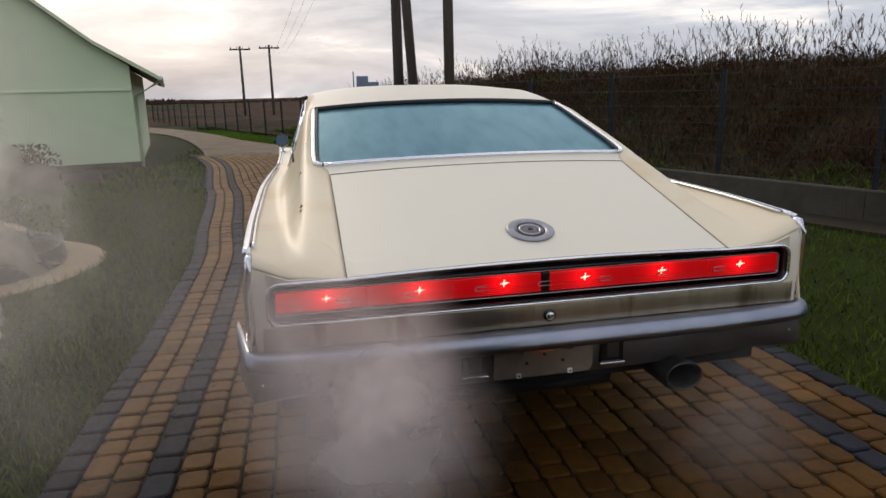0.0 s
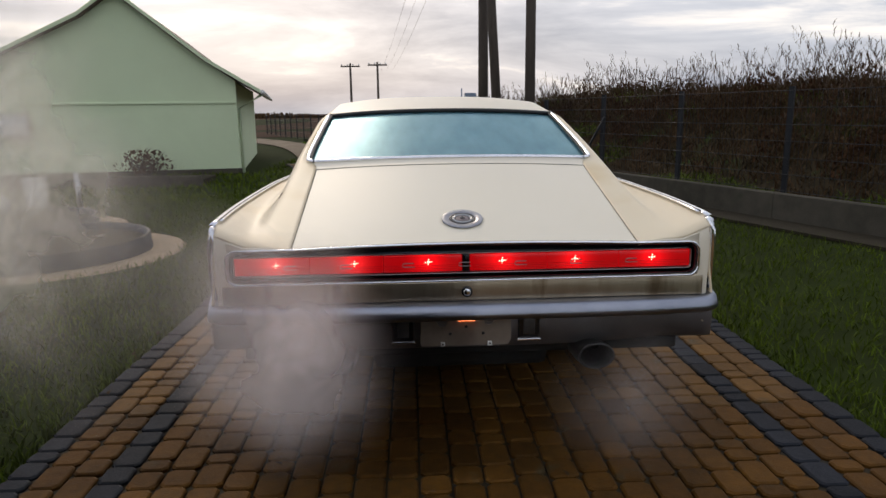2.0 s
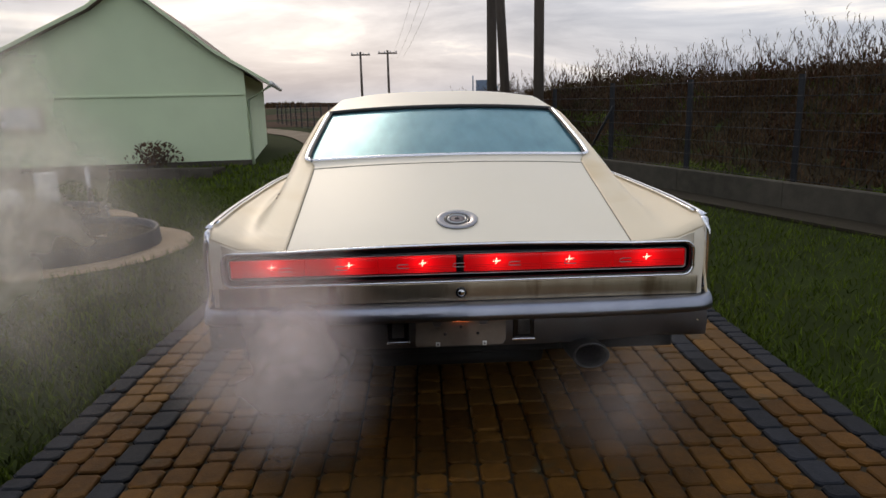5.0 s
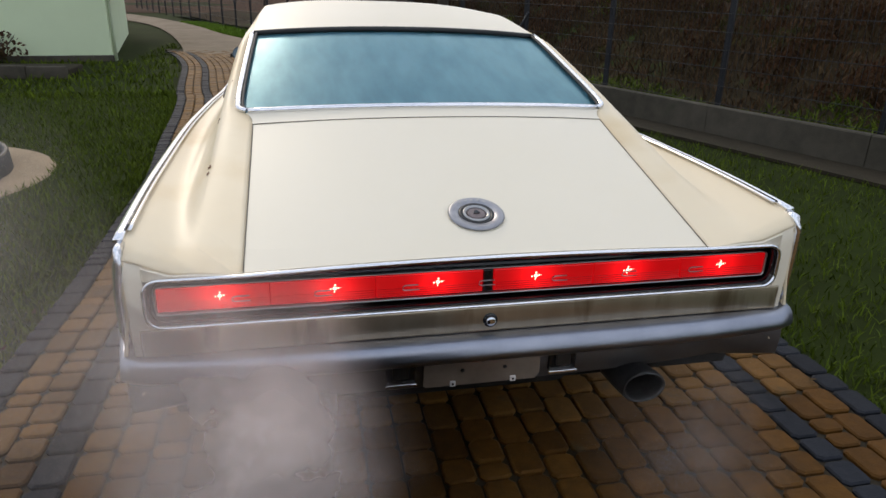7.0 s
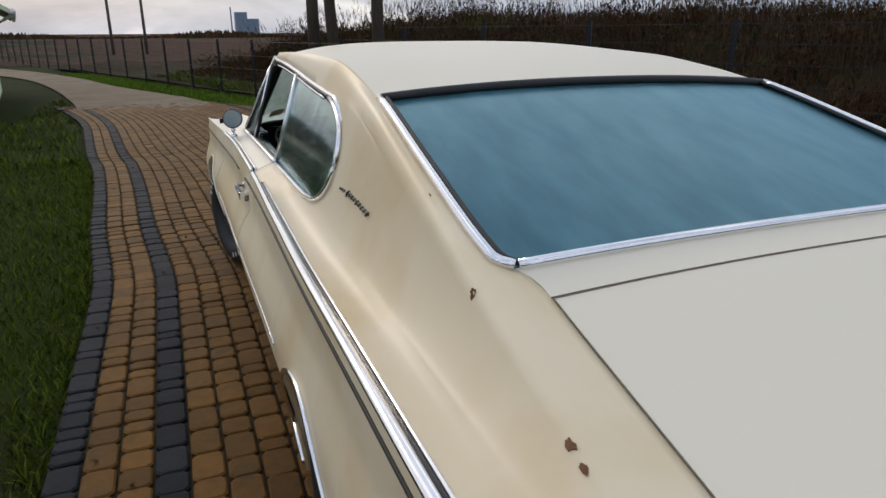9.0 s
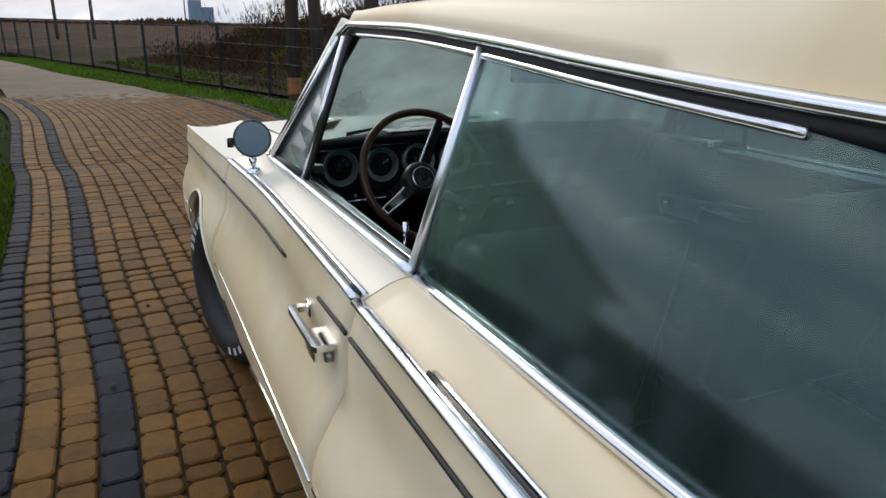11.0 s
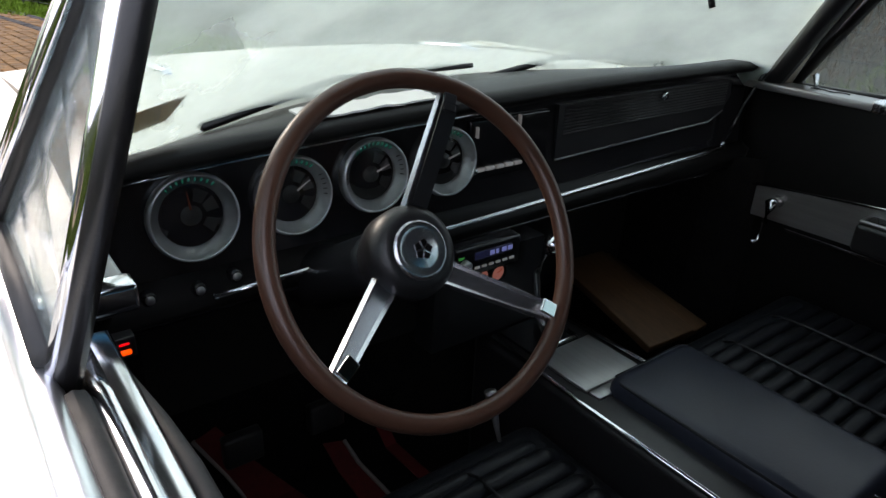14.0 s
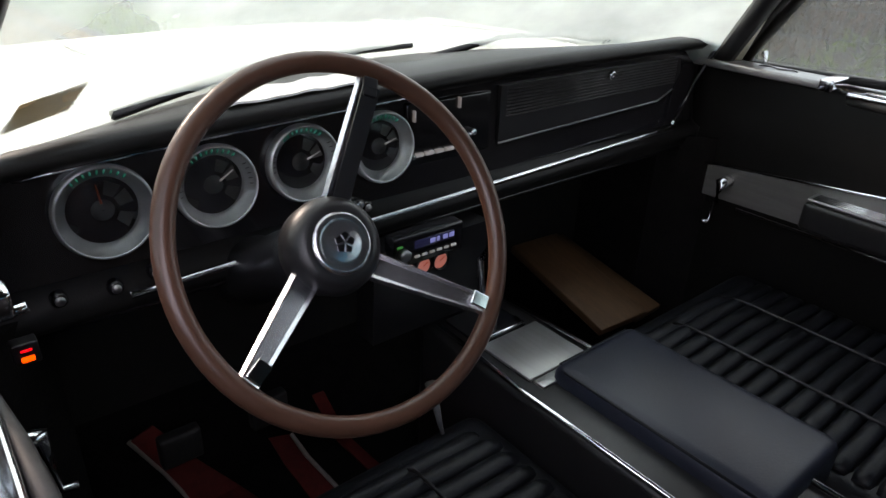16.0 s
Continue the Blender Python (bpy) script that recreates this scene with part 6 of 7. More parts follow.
# heater panel
heater = part("heater_panel", block((-0.104, 3.818, 0.880), (0.075, 3.832, 0.985), 0.004), GLOSS_BLACK, dash)
for k in range(5):
    part("heater_key", block((-0.090 + 0.021 * k, 3.812, 0.897), (-0.073 + 0.021 * k, 3.819, 0.903), 0.001), WHITE_MARK, heater)
for x, z in ((-0.092, 0.965), (0.0, 0.975)):
    part("heater_lever", block((x - 0.0015, 3.812, z - 0.009), (x + 0.0015, 3.819, z + 0.009)), WHITE_MARK, heater)
for x, z in ((-0.098, 0.901), (0.030, 0.922), (0.018, 0.918)):
    part("heater_knob", lathe([(0.005, 0), (0.006, 0.01), (0.004, 0.013), (0.001, 0.013)], (x, 3.818, z), (0, -1, 0), 12), CHROME, heater)
# glove box with a ribbed upper half
glove = part("glove_box", plate([(0.095, 3.817, 0.886), (0.565, 3.817, 0.898), (0.612, 3.817, 0.918), (0.636, 3.817, 0.955), (0.628, 3.817, 0.988), (0.095, 3.817, 0.990)], (0, 0.012, 0)), BLACK, dash, "black glove box lid", smooth=False)
for k in range(9):
    part("glove_rib", rod([(0.11, 3.816, 0.936 + 0.0060 * k), (0.615, 3.816, 0.938 + 0.0056 * k)], 0.0020, 5), TIP_STEEL, glove)
part("glove_line", rod([(0.095, 3.815, 0.890), (0.565, 3.815, 0.903), (0.612, 3.815, 0.923)], 0.0016, 5), STEEL, glove)
part("glove_lock", lathe([(0.009, 0), (0.009, 0.008), (0.006, 0.010), (0.001, 0.008)], (0.388, 3.816, 0.978), (0, -1, 0), 20), CHROME, glove)
part("corner_screw", lathe([(0.008, 0), (0.007, 0.006), (0.001, 0.008)], (0.612, 3.80, 0.850), (0, -1, 0), 12), CHROME, dash)
part("end_trim", rod([(0.620, 3.80, 0.852), (0.668, 3.80, 0.93), (0.715, 3.79, 1.005)], 0.005, 6), GLOSS_BLACK, dash)
# switches left of the column
for x, z in ((-0.625, 0.822), (-0.562, 0.818), (-0.512, 0.825), (-0.205, 0.846), (-0.190, 0.838)):
    k = part("switch", lathe([(0.016, 0), (0.016, 0.004), (0.010, 0.005), (0.010, 0.020), (0.008, 0.023), (0.001, 0.023)], (x, 3.822, z), (0, -1, 0.05), 20), GLOSS_BLACK, dash)
    part("switch_cap", lathe([(0.006, 0.023), (0.006, 0.0245), (0.001, 0.025)], (x, 3.822, z), (0, -1, 0.05), 14), STEEL, k)

# steering wheel
w_c, w_n = Vector((-0.376, 3.539, 0.940)), Vector((0, -math.cos(radians(29.9)), math.sin(radians(29.9))))
w_u, w_v = Vector((0, math.sin(radians(29.9)), math.cos(radians(29.9)))), Vector((1, 0, 0))
R_RIM = 0.1925
bm = bmesh.new()
rows = []
for k in range(72):
    a = 2 * math.pi * k / 72
    rad = w_u * math.cos(a) + w_v * math.sin(a)
    c = w_c + rad * R_RIM
    rows.append([c + rad * (0.0113 * math.cos(b)) + w_n * (0.0113 * math.sin(b)) for b in (2 * math.pi * j / 12 for j in range(12))])
rows.append(rows[0])
grid(bm, rows, close=True)
bmesh.ops.remove_doubles(bm, verts=bm.verts[:], dist=1e-5)
bmesh.ops.recalc_face_normals(bm, faces=bm.faces[:])
wheel_rim = part("steering_wheel", bm, BROWN_RIM, car, "brown-rimmed three-spoke steering wheel")
hub_o = w_c - w_n * 0.063
part("hub", lathe([(0.042, -0.05), (0.054, -0.02), (0.057, 0.008), (0.054, 0.020), (0.047, 0.029), (0.038, 0.033), (0.034, 0.032)], hub_o, w_n, 44, False), BLACK, wheel_rim, "black hub")
horn = part("horn_cap", lathe([(0.040, 0.026), (0.035, 0.033), (0.031, 0.037), (0.027, 0.034), (0.020, 0.036), (0.001, 0.038)], hub_o, w_n, 40, False), SPOKE, wheel_rim, "bright metal horn cap")
for k in range(5):
    a = radians(90 + 72 * k)
    part("horn_emblem", plate([hub_o + w_u * (0.010 * math.cos(a + d)) * f + w_v * (0.010 * math.sin(a + d)) * f + w_n * 0.037 for d, f in ((0, 0.25), (0.5, 1.0), (0, 1.25), (-0.5, 1.0))], w_n * 0.002), GLOSS_BLACK, horn, smooth=False)
for turned, dark in ((23.6, True), (-123.8, False), (129.8, False)):
    d = w_u * math.cos(radians(turned)) + w_v * math.sin(radians(turned))
    side = d.cross(w_n).normalized()
    p0, p1 = hub_o + d * 0.045 + w_n * 0.002, w_c + d * (R_RIM - 0.004)
    bm = bmesh.new()
    rows = []
    for k in range(7):
        t = k / 6
        c = p0.lerp(p1, t)
        w = 0.0185 - 0.0065 * t
        rows.append([c - side * w, c - side * w * 0.8 + w_n * 0.006, c - side * w * 0.55 + w_n * 0.003, c + side * w * 0.55 + w_n * 0.003, c + side * w * 0.8 + w_n * 0.006, c + side * w, c + side * w * 0.7 - w_n * 0.006, c - side * w * 0.7 - w_n * 0.006])
    v = grid(bm, rows, close=True)
    bm.faces.new(v[0])
    bm.faces.new(v[-1])
    bmesh.ops.recalc_face_normals(bm, faces=bm.faces[:])
    spoke = part("spoke", bm, SPOKE, wheel_rim, "polished metal spoke", smooth=False)
    if dark:
        part("spoke_face", ribbon([p0 + w_n * 0.0075 + side * 0.002, p1 + w_n * 0.0075 - d * 0.02 + side * 0.001], side * 0.021, w_n * 0.002), BLACK, spoke, "matt black face", smooth=False)
    part("spoke_clip", ribbon([p1 - d * 0.030 + w_n * 0.004, p1 - d * 0.008 + w_n * 0.004], side * 0.017, w_n * 0.005), BLACK if dark else CHROME, wheel_rim, "dark spoke end" if dark else "bright spoke end", smooth=False, bevel=0.0015)
column = part("steering_column", lathe([(0.036, -0.05), (0.040, -0.08), (0.040, -0.20), (0.050, -0.24), (0.048, -0.30)], hub_o, w_n, 24), BLACK, car, "black steering column")

# radio, small dials and shifter on the centre stack
stack = part("centre_console_face", plate([(-0.20, 3.775, 0.60), (0.04, 3.775, 0.60), (0.04, 3.768, 0.772), (-0.20, 3.768, 0.772)], (0, 0.05, 0)), BLACK, car, "black centre stack", smooth=False)
DIGITS = lamp_material("blue_digits", (0.2, 0.25, 0.6), 0.06, (0.35, 0.42, 1.0))
radio = part("radio", block((-0.178, 3.745, 0.760 - 0.012), (-0.040, 3.775, 0.800), 0.004), GLOSS_BLACK, car, "car radio with a lit blue screen")
part("radio_screen", block((-0.140, 3.7435, 0.776), (-0.062, 3.7455, 0.790), 0.001), BLUE_SCREEN, radio, "lit blue display")
for k, w in enumerate((0.010, 0.006, 0.010, 0.010)):
    part("display_bar", block((-0.110 + 0.013 * k, 3.7425, 0.779), (-0.110 + 0.013 * k + w, 3.7440, 0.787), 0.0005), DIGITS, radio)
part("radio_knob", lathe([(0.010, 0), (0.010, 0.010), (0.008, 0.012), (0.001, 0.012)], (-0.162, 3.746, 0.772), (0, -1, 0), 20), STEEL, radio)
for k in range(6):
    part("radio_key", block((-0.140 + 0.015 * k, 3.743, 0.760), (-0.130 + 0.015 * k, 3.7455, 0.764), 0.0006), WHITE_MARK, radio)
part("radio_lamp", block((-0.174, 3.7435, 0.784), (-0.164, 3.7455, 0.788)), lamp_material("green_key_light", (0.03, 0.3, 0.06), 0.05), radio)
for x in (-0.142, -0.108, -0.072):
    sg = part("small_gauge", lathe([(0.017, 0), (0.018, 0.008), (0.0155, 0.010), (0.0155, 0.004), (0.0006, 0.004)], (x, 3.768, 0.728), (0, -1, 0), 28), GLOSS_BLACK, stack, "small lit round gauge")
    part("small_dial", lathe([(0.0145, 0.005), (0.0006, 0.0052)], (x, 3.768, 0.728), (0, -1, 0), 24, False), RED_DIALS, sg, "reddish lit dial")
    part("small_needle", rod([(x, 3.762, 0.728), (x + 0.009, 3.762, 0.733)], 0.0009, 4), NEEDLE, sg)
shifter = part("shift_lever", rod([(0.005, 3.70, 0.60), (-0.012, 3.72, 0.66), (-0.005, 3.735, 0.72), (0.018, 3.73, 0.768)], [0.008, 0.008, 0.007, 0.007], 10), CHROME, car, "chrome shift lever")
part("shift_knob", lathe([(0.008, -0.01), (0.016, 0.0), (0.018, 0.012), (0.010, 0.024), (0.001, 0.026)], (0.018, 3.728, 0.765), (0.2, -0.1, 1), 20), CHROME, shifter)

# console with its armrest
console = part("console", block((-0.085, 3.02, 0.30), (0.105, 3.80, 0.592), 0.012), BLACK, car, "long black centre console")
part("console_plate", block((-0.050, 3.555, 0.592), (0.082, 3.672, 0.598), 0.002), SILVER_PANEL, console, "brushed silver lid")
part("shift_gate", block((-0.050, 3.676, 0.592), (0.060, 3.77, 0.600), 0.003), GLOSS_BLACK, console)
part("gate_frame", rod([(-0.046, 3.678, 0.602), (0.056, 3.678, 0.602), (0.056, 3.70, 0.602)], 0.0028, 6), CHROME, console)
for x in (-0.080, 0.098):
    part("console_rail", rod([(x, 3.05, 0.597), (x, 3.55, 0.597), (x * 0.9, 3.76, 0.600)], 0.0045, 8), CHROME, console, "bright console edge")
part("console_step", block((-0.046, 3.53, 0.590), (0.02, 3.553, 0.5965), 0.002), STEEL, console)


def soft_block(lo, hi, r, sag=0.0, nx=14, ny=12):
    """A padded cushion: rounded block whose top swells a little."""
    bm = bmesh.new()
    box(bm, lo, hi)
    bmesh.ops.bevel(bm, geom=bm.edges[:], offset=r, segments=4, affect='EDGES', profile=0.55)
    return bm


armrest = part("armrest", soft_block((-0.018, 3.18, 0.535), (0.185, 3.545, 0.622), 0.022), ARM_VINYL, car, "smooth black padded armrest")
part("armrest_piping", rod([(-0.012, 3.20, 0.615), (-0.012, 3.52, 0.615), (0.0, 3.54, 0.615), (0.165, 3.54, 0.615), (0.178, 3.52, 0.615), (0.178, 3.20, 0.615)], 0.0028, 6), LEATHER, armrest)


def front_seat(x0, x1):
    zt = 0.545
    seat = part("front_seat", soft_block((x0, 3.02, 0.36), (x1, 3.62, zt - 0.012), 0.035), LEATHER, car, "black vinyl seat with pleated cushion")
    n = 17
    for k in range(n):
        y = 3.05 + (3.60 - 3.05) * k / (n - 1)
        drop = 0.030 * max(0.0, (y - 3.52) / 0.08) ** 2
        part("pleat", rod([(x0 + 0.035, y, zt - 0.020 - drop), (x0 + 0.055, y, zt - 0.010 - drop), ((x0 + x1) / 2, y, zt - 0.004 - drop), (x1 - 0.055, y, zt - 0.010 - drop), (x1 - 0.035, y, zt - 0.020 - drop)], 0.0165, 10, 0.8), LEATHER, seat)
    for f in (0.33, 0.67):
        x = x0 + (x1 - x0) * f
        part("seam", rod([(x, y, zt + 0.0075 - 0.030 * max(0.0, (y - 3.52) / 0.08) ** 2) for y in span(3.04, 3.60, 10)], 0.003, 5), BLACK, seat)
    back = soft_block((x0 + 0.01, 2.86, 0.40), (x1 - 0.01, 3.00, 0.98), 0.05)
    for v in back.verts:
        v.co.y -= 0.22 * (v.co.z - 0.40)
    part("backrest", back, LEATHER, seat)
    return seat


front_seat(-0.640, -0.105)
front_seat(0.195, 0.715)
for s in (-1, 1):
    rs_seat = soft_block((s * 0.36 - 0.27, 2.0, 0.30), (s * 0.36 + 0.27, 2.45, 0.48), 0.04)
    rear_seat = part("rear_seat", rs_seat, LEATHER, car, "black vinyl rear seat")
    bk = soft_block((s * 0.36 - 0.27, 1.82, 0.45), (s * 0.36 + 0.27, 1.95, 0.95), 0.04)
    for v in bk.verts:
        v.co.y -= 0.25 * (v.co.z - 0.45)
    part("rear_backrest", bk, LEATHER, rear_seat)
part("parcel_shelf", block((-0.70, 0.75, 0.84), (0.70, 1.70, 0.86), 0.006), CARPET, car)
part("trunk_divider", block((-0.70, 1.68, 0.25), (0.70, 1.70, 0.86), 0.004), CARPET, car)
part("cabin_carpet", block((-0.74, 1.70, 0.246), (0.74, 4.05, 0.262), 0.004), CARPET, car)
part("toe_board", plate([(-0.74, 3.98, 0.26), (0.74, 3.98, 0.26), (0.74, 4.055, 0.50), (-0.74, 4.055, 0.50)], (0, 0.01, 0)), CARPET, car, smooth=False)
# headliner under the roof
bm = bmesh.new()
rows = []
for y in span(1.70, 3.50, 14):
    ex, ez, cz = fold_x(y) - 0.02, fold_z(y) - 0.03, mid_z(y) - 0.04
    rows.append([(ex * (2 * i / 12 - 1), y, ez + (cz - ez) * (1 - abs(2 * i / 12 - 1) ** 2.2)) for i in range(13)])
grid(bm, rows, flip=True)
part("headliner", bm, HEADLINER, car, thick=0.006)
part("screen_header", rod([(x, 3.53 + 0.05 * (1 - (x / 0.6) ** 2), 1.330 + 0.035 * (1 - (x / 0.6) ** 2)) for x in span(-0.60, 0.60, 12)], 0.020, 8), GLOSS_BLACK, car)
for s in (-1, 1):
    part("pillar_trim", rod([(s * 0.725, 3.775, 0.985), (s * 0.595, 3.535, 1.325)], 0.022, 8), BLACK, car)
    part("kick_panel", plate([(s * 0.728, 3.74, 0.25), (s * 0.640, 3.84, 0.25), (s * 0.630, 4.06, 0.25), (s * 0.640, 4.06, 0.25), (s * 0.650, 3.848, 0.25), (s * 0.738, 3.745, 0.25)], (0, 0, 0.56)), CARPET, car, "dark footwell side panel", smooth=False)
    # door cards
    card = part("door_card", block((s * 0.738 - 0.012, 2.74, 0.30), (s * 0.738 + 0.012, 3.95, 0.965), 0.008), PAD, DOORS[s], "black vinyl door panel")
    part("card_sill", block((min(s * 0.690, s * 0.757), 3.545, 0.968), (max(s * 0.690, s * 0.757), 3.825, 0.984), 0.004), SILVER_PANEL, DOORS[s], "brushed silver sill plate")
    part("sill_script", rod([(s * 0.728 + 0.006 * math.sin(k * 1.3), 3.61 + 0.010 * k, 0.9855) for k in range(9)], 0.0014, 5), BLACK, DOORS[s])
    part("sill_cap", block((min(s * 0.687, s * 0.759), 3.520, 0.966), (max(s * 0.687, s * 0.759), 3.548, 0.990), 0.004), CHROME, DOORS[s], "chrome sill cap")
    part("sill_plate", block((s * 0.731 - 0.015, 2.74, 0.956), (s * 0.731 + 0.015, 3.505, 0.967), 0.004), CHROME, DOORS[s], "bright metal inner sill")
    part("card_top", rod([(s * (0.709 + 0.017 * max(0.0, (y - 3.36) / 0.14)), y, 0.950) for y in span(2.74, 3.50, 14)], 0.008, 8), RUBBER, DOORS[s])
    part("card_panel", plate([(s * 0.724, 3.780, 0.676), (s * 0.724, 3.802, 0.684), (s * 0.724, 3.814, 0.700), (s * 0.724, 3.818, 0.720), (s * 0.724, 3.812, 0.738), (s * 0.724, 3.795, 0.746), (s * 0.724, 3.00, 0.822), (s * 0.724, 3.00, 0.690)], (-s * 0.006, 0, 0)), SILVER_PANEL, DOORS[s], "brushed silver door panel", smooth=False)
    part("card_strip", rod([(s * 0.716, 3.78, 0.749), (s * 0.716, 3.00, 0.826)], 0.004, 6), CHROME, DOORS[s])
    part("card_strip", rod([(s * 0.716, 3.66, 0.668), (s * 0.716, 3.00, 0.668)], 0.004, 6), CHROME, DOORS[s])
    part("door_armrest", soft_block((s * 0.700 - 0.035, 2.95, 0.690), (s * 0.700 + 0.02, 3.505, 0.752), 0.012), BLACK, DOORS[s], "black armrest")
    part("armrest_top", block((s * 0.690 - 0.022, 3.30, 0.752), (s * 0.690 + 0.026, 3.50, 0.760), 0.003), STEEL, DOORS[s])
    for k in range(4):
        part("armrest_rib", rod([(s * (0.672 + 0.010 * k), 3.31, 0.7615), (s * (0.672 + 0.010 * k), 3.49, 0.7615)], 0.0018, 5), CHROME, DOORS[s])
    part("window_crank", rod([(s * 0.722, 3.695, 0.725), (s * 0.690, 3.695, 0.725), (s * 0.686, 3.698, 0.68), (s * 0.684, 3.705, 0.635), (s * 0.664, 3.705, 0.632)], [0.016, 0.014, 0.007, 0.006, 0.007], 10), CHROME, DOORS[s], "chrome window crank")
    part("lock_button", rod([(s * 0.728, 2.83, 0.98), (s * 0.728, 2.83, 1.02)], [0.004, 0.006], 8), CHROME, DOORS[s])
# warning lamp on the left kick panel and a vent pull
wl_box = part("warning_lamp", block((-0.690, 3.712, 0.806), (-0.664, 3.73, 0.832), 0.002), BLACK, car)
part("lamp_window", block((-0.683, 3.7105, 0.8105), (-0.670, 3.7125, 0.8165), 0.002), AMBER, wl_box, "lit amber warning light")
part("lamp_window", block((-0.682, 3.7105, 0.8225), (-0.671, 3.7125, 0.8255), 0.001), RED_LENS, wl_box, "lit red warning light")
part("vent_pull", rod([(-0.722, 3.68, 0.898), (-0.690, 3.672, 0.893), (-0.668, 3.668, 0.897)], [0.008, 0.005, 0.006], 8), CHROME, car)
part("clutter_key", rod([(-0.20, 3.62, 0.62), (-0.195, 3.60, 0.55), (-0.18, 3.60, 0.50)], [0.010, 0.004, 0.003], 8), STEEL, car, "dangling keys")
# interior mirror
rv_turn = Matrix.Translation((-0.01, 3.4905, 1.226)) @ Matrix.Rotation(radians(-22), 4, 'Z') @ Matrix.Rotation(radians(-1.2), 4, 'X') @ Matrix.Translation((0.01, -3.4905, -1.226))
bm = block((-0.125, 3.493, 1.196), (0.094, 3.512, 1.256), 0.009, 3)
bmesh.ops.transform(bm, matrix=rv_turn, verts=bm.verts[:])
rv = part("interior_mirror", bm, BLACK, car, "wide interior mirror turned to the driver")
bm = plate(rounded_loop(-0.1235, 0.0925, 1.198, 1.254, 0.016, 3.4905), (0, 0.004, 0))
bmesh.ops.transform(bm, matrix=rv_turn, verts=bm.verts[:])
part("rear_mirror_glass", bm, ROOM_MIRROR, rv, smooth=False)
part("mirror_arm", rod([(-0.01, 3.51, 1.25), (-0.02, 3.525, 1.30), (-0.03, 3.54, 1.36)], 0.007, 8), CHROME, rv)
part("mirror_tab", rod([(0.0, 3.50, 1.197), (0.0, 3.495, 1.185)], 0.004, 6), BLACK, rv)
# cloth lying on the dash top
bm = bmesh.new()
rows = []
for i in range(17):
    x = -0.40 + 0.22 * i / 16
    rows.append([(x, 3.83 + 0.06 * j / 6, dash_lip_z(x) + 0.010 + 0.004 * noise.noise((x * 30, j, 0))) for j in range(7)])
grid(bm, rows, flip=True)
AT = Vector((0, 0, 0))
tagged(part("folded_paper", bm, WHITE_PAINT, thick=0.003), "crumpled white paper lying on the dashboard", "paper")
# loose things on the floor
BINDING = material("pale_mat_binding", (0.34, 0.31, 0.28), 0.8, colour2=(0.26, 0.24, 0.22), scale=80)
board = part("wooden_board", block((-0.075, -0.16, -0.01), (0.075, 0.16, 0.01), 0.003), WOOD, None)
tagged(board, "raw wooden board lying in the passenger footwell", "board")
board.matrix_basis = Matrix.LocRotScale((0.43, 3.885, 0.474), Euler((radians(13), 0, radians(-4))), None)
board2 = part("wooden_board", block((-0.05, -0.16, -0.008), (0.05, 0.16, 0.008), 0.003), WOOD, None)
tagged(board2, "second short wooden board under the first", "board")
board2.matrix_basis = Matrix.LocRotScale((0.53, 3.90, 0.448), Euler((radians(13), 0, radians(3))), None)
def floor_mat(inner, bound, strip=None):
    """Mat lying on the floor and up the toe board, with a bound edge."""
    mat_thing = thing("floor_mat", "red floor mat with a pale bound edge", "floor mat", bound[0], "floor mats")
    off = Vector(bound[0])
    sides = [[Vector(p) - off for p in e] for e in (inner, bound)]
    bm = bmesh.new()
    grid(bm, [[a.lerp(b, k / 4) for k in range(5)] for a, b in zip(*sides)])
    part("mat", bm, RED_MAT, mat_thing, thick=0.004)
    part("binding", rod(sides[1], 0.005, 6), BINDING, mat_thing, "pale bound edge")
    if strip:
        part("red_strip", ribbon([Vector(p) - off for p in strip], (0.026, 0, 0), (0, -0.001, 0.004)), RED_MAT, mat_thing, smooth=False)


floor_mat([(-0.36, 3.80, 0.268), (-0.405, 3.955, 0.268), (-0.462, 3.996, 0.338), (-0.520, 4.022, 0.430)],
          [(-0.465, 3.80, 0.268), (-0.487, 3.955, 0.268), (-0.520, 3.996, 0.338), (-0.562, 4.020, 0.416)])
floor_mat([(-0.315, 3.75, 0.268), (-0.312, 3.950, 0.268), (-0.325, 3.990, 0.318)],
          [(-0.256, 3.75, 0.268), (-0.266, 3.950, 0.268), (-0.279, 3.988, 0.306)],
          [(-0.172, 3.76, 0.268), (-0.185, 3.955, 0.268), (-0.208, 4.002, 0.362)])
for x in (-0.50, -0.34):
    part("pedal", block((x - 0.035, 3.93, 0.40), (x + 0.035, 3.955, 0.46), 0.006), RUBBER, car)

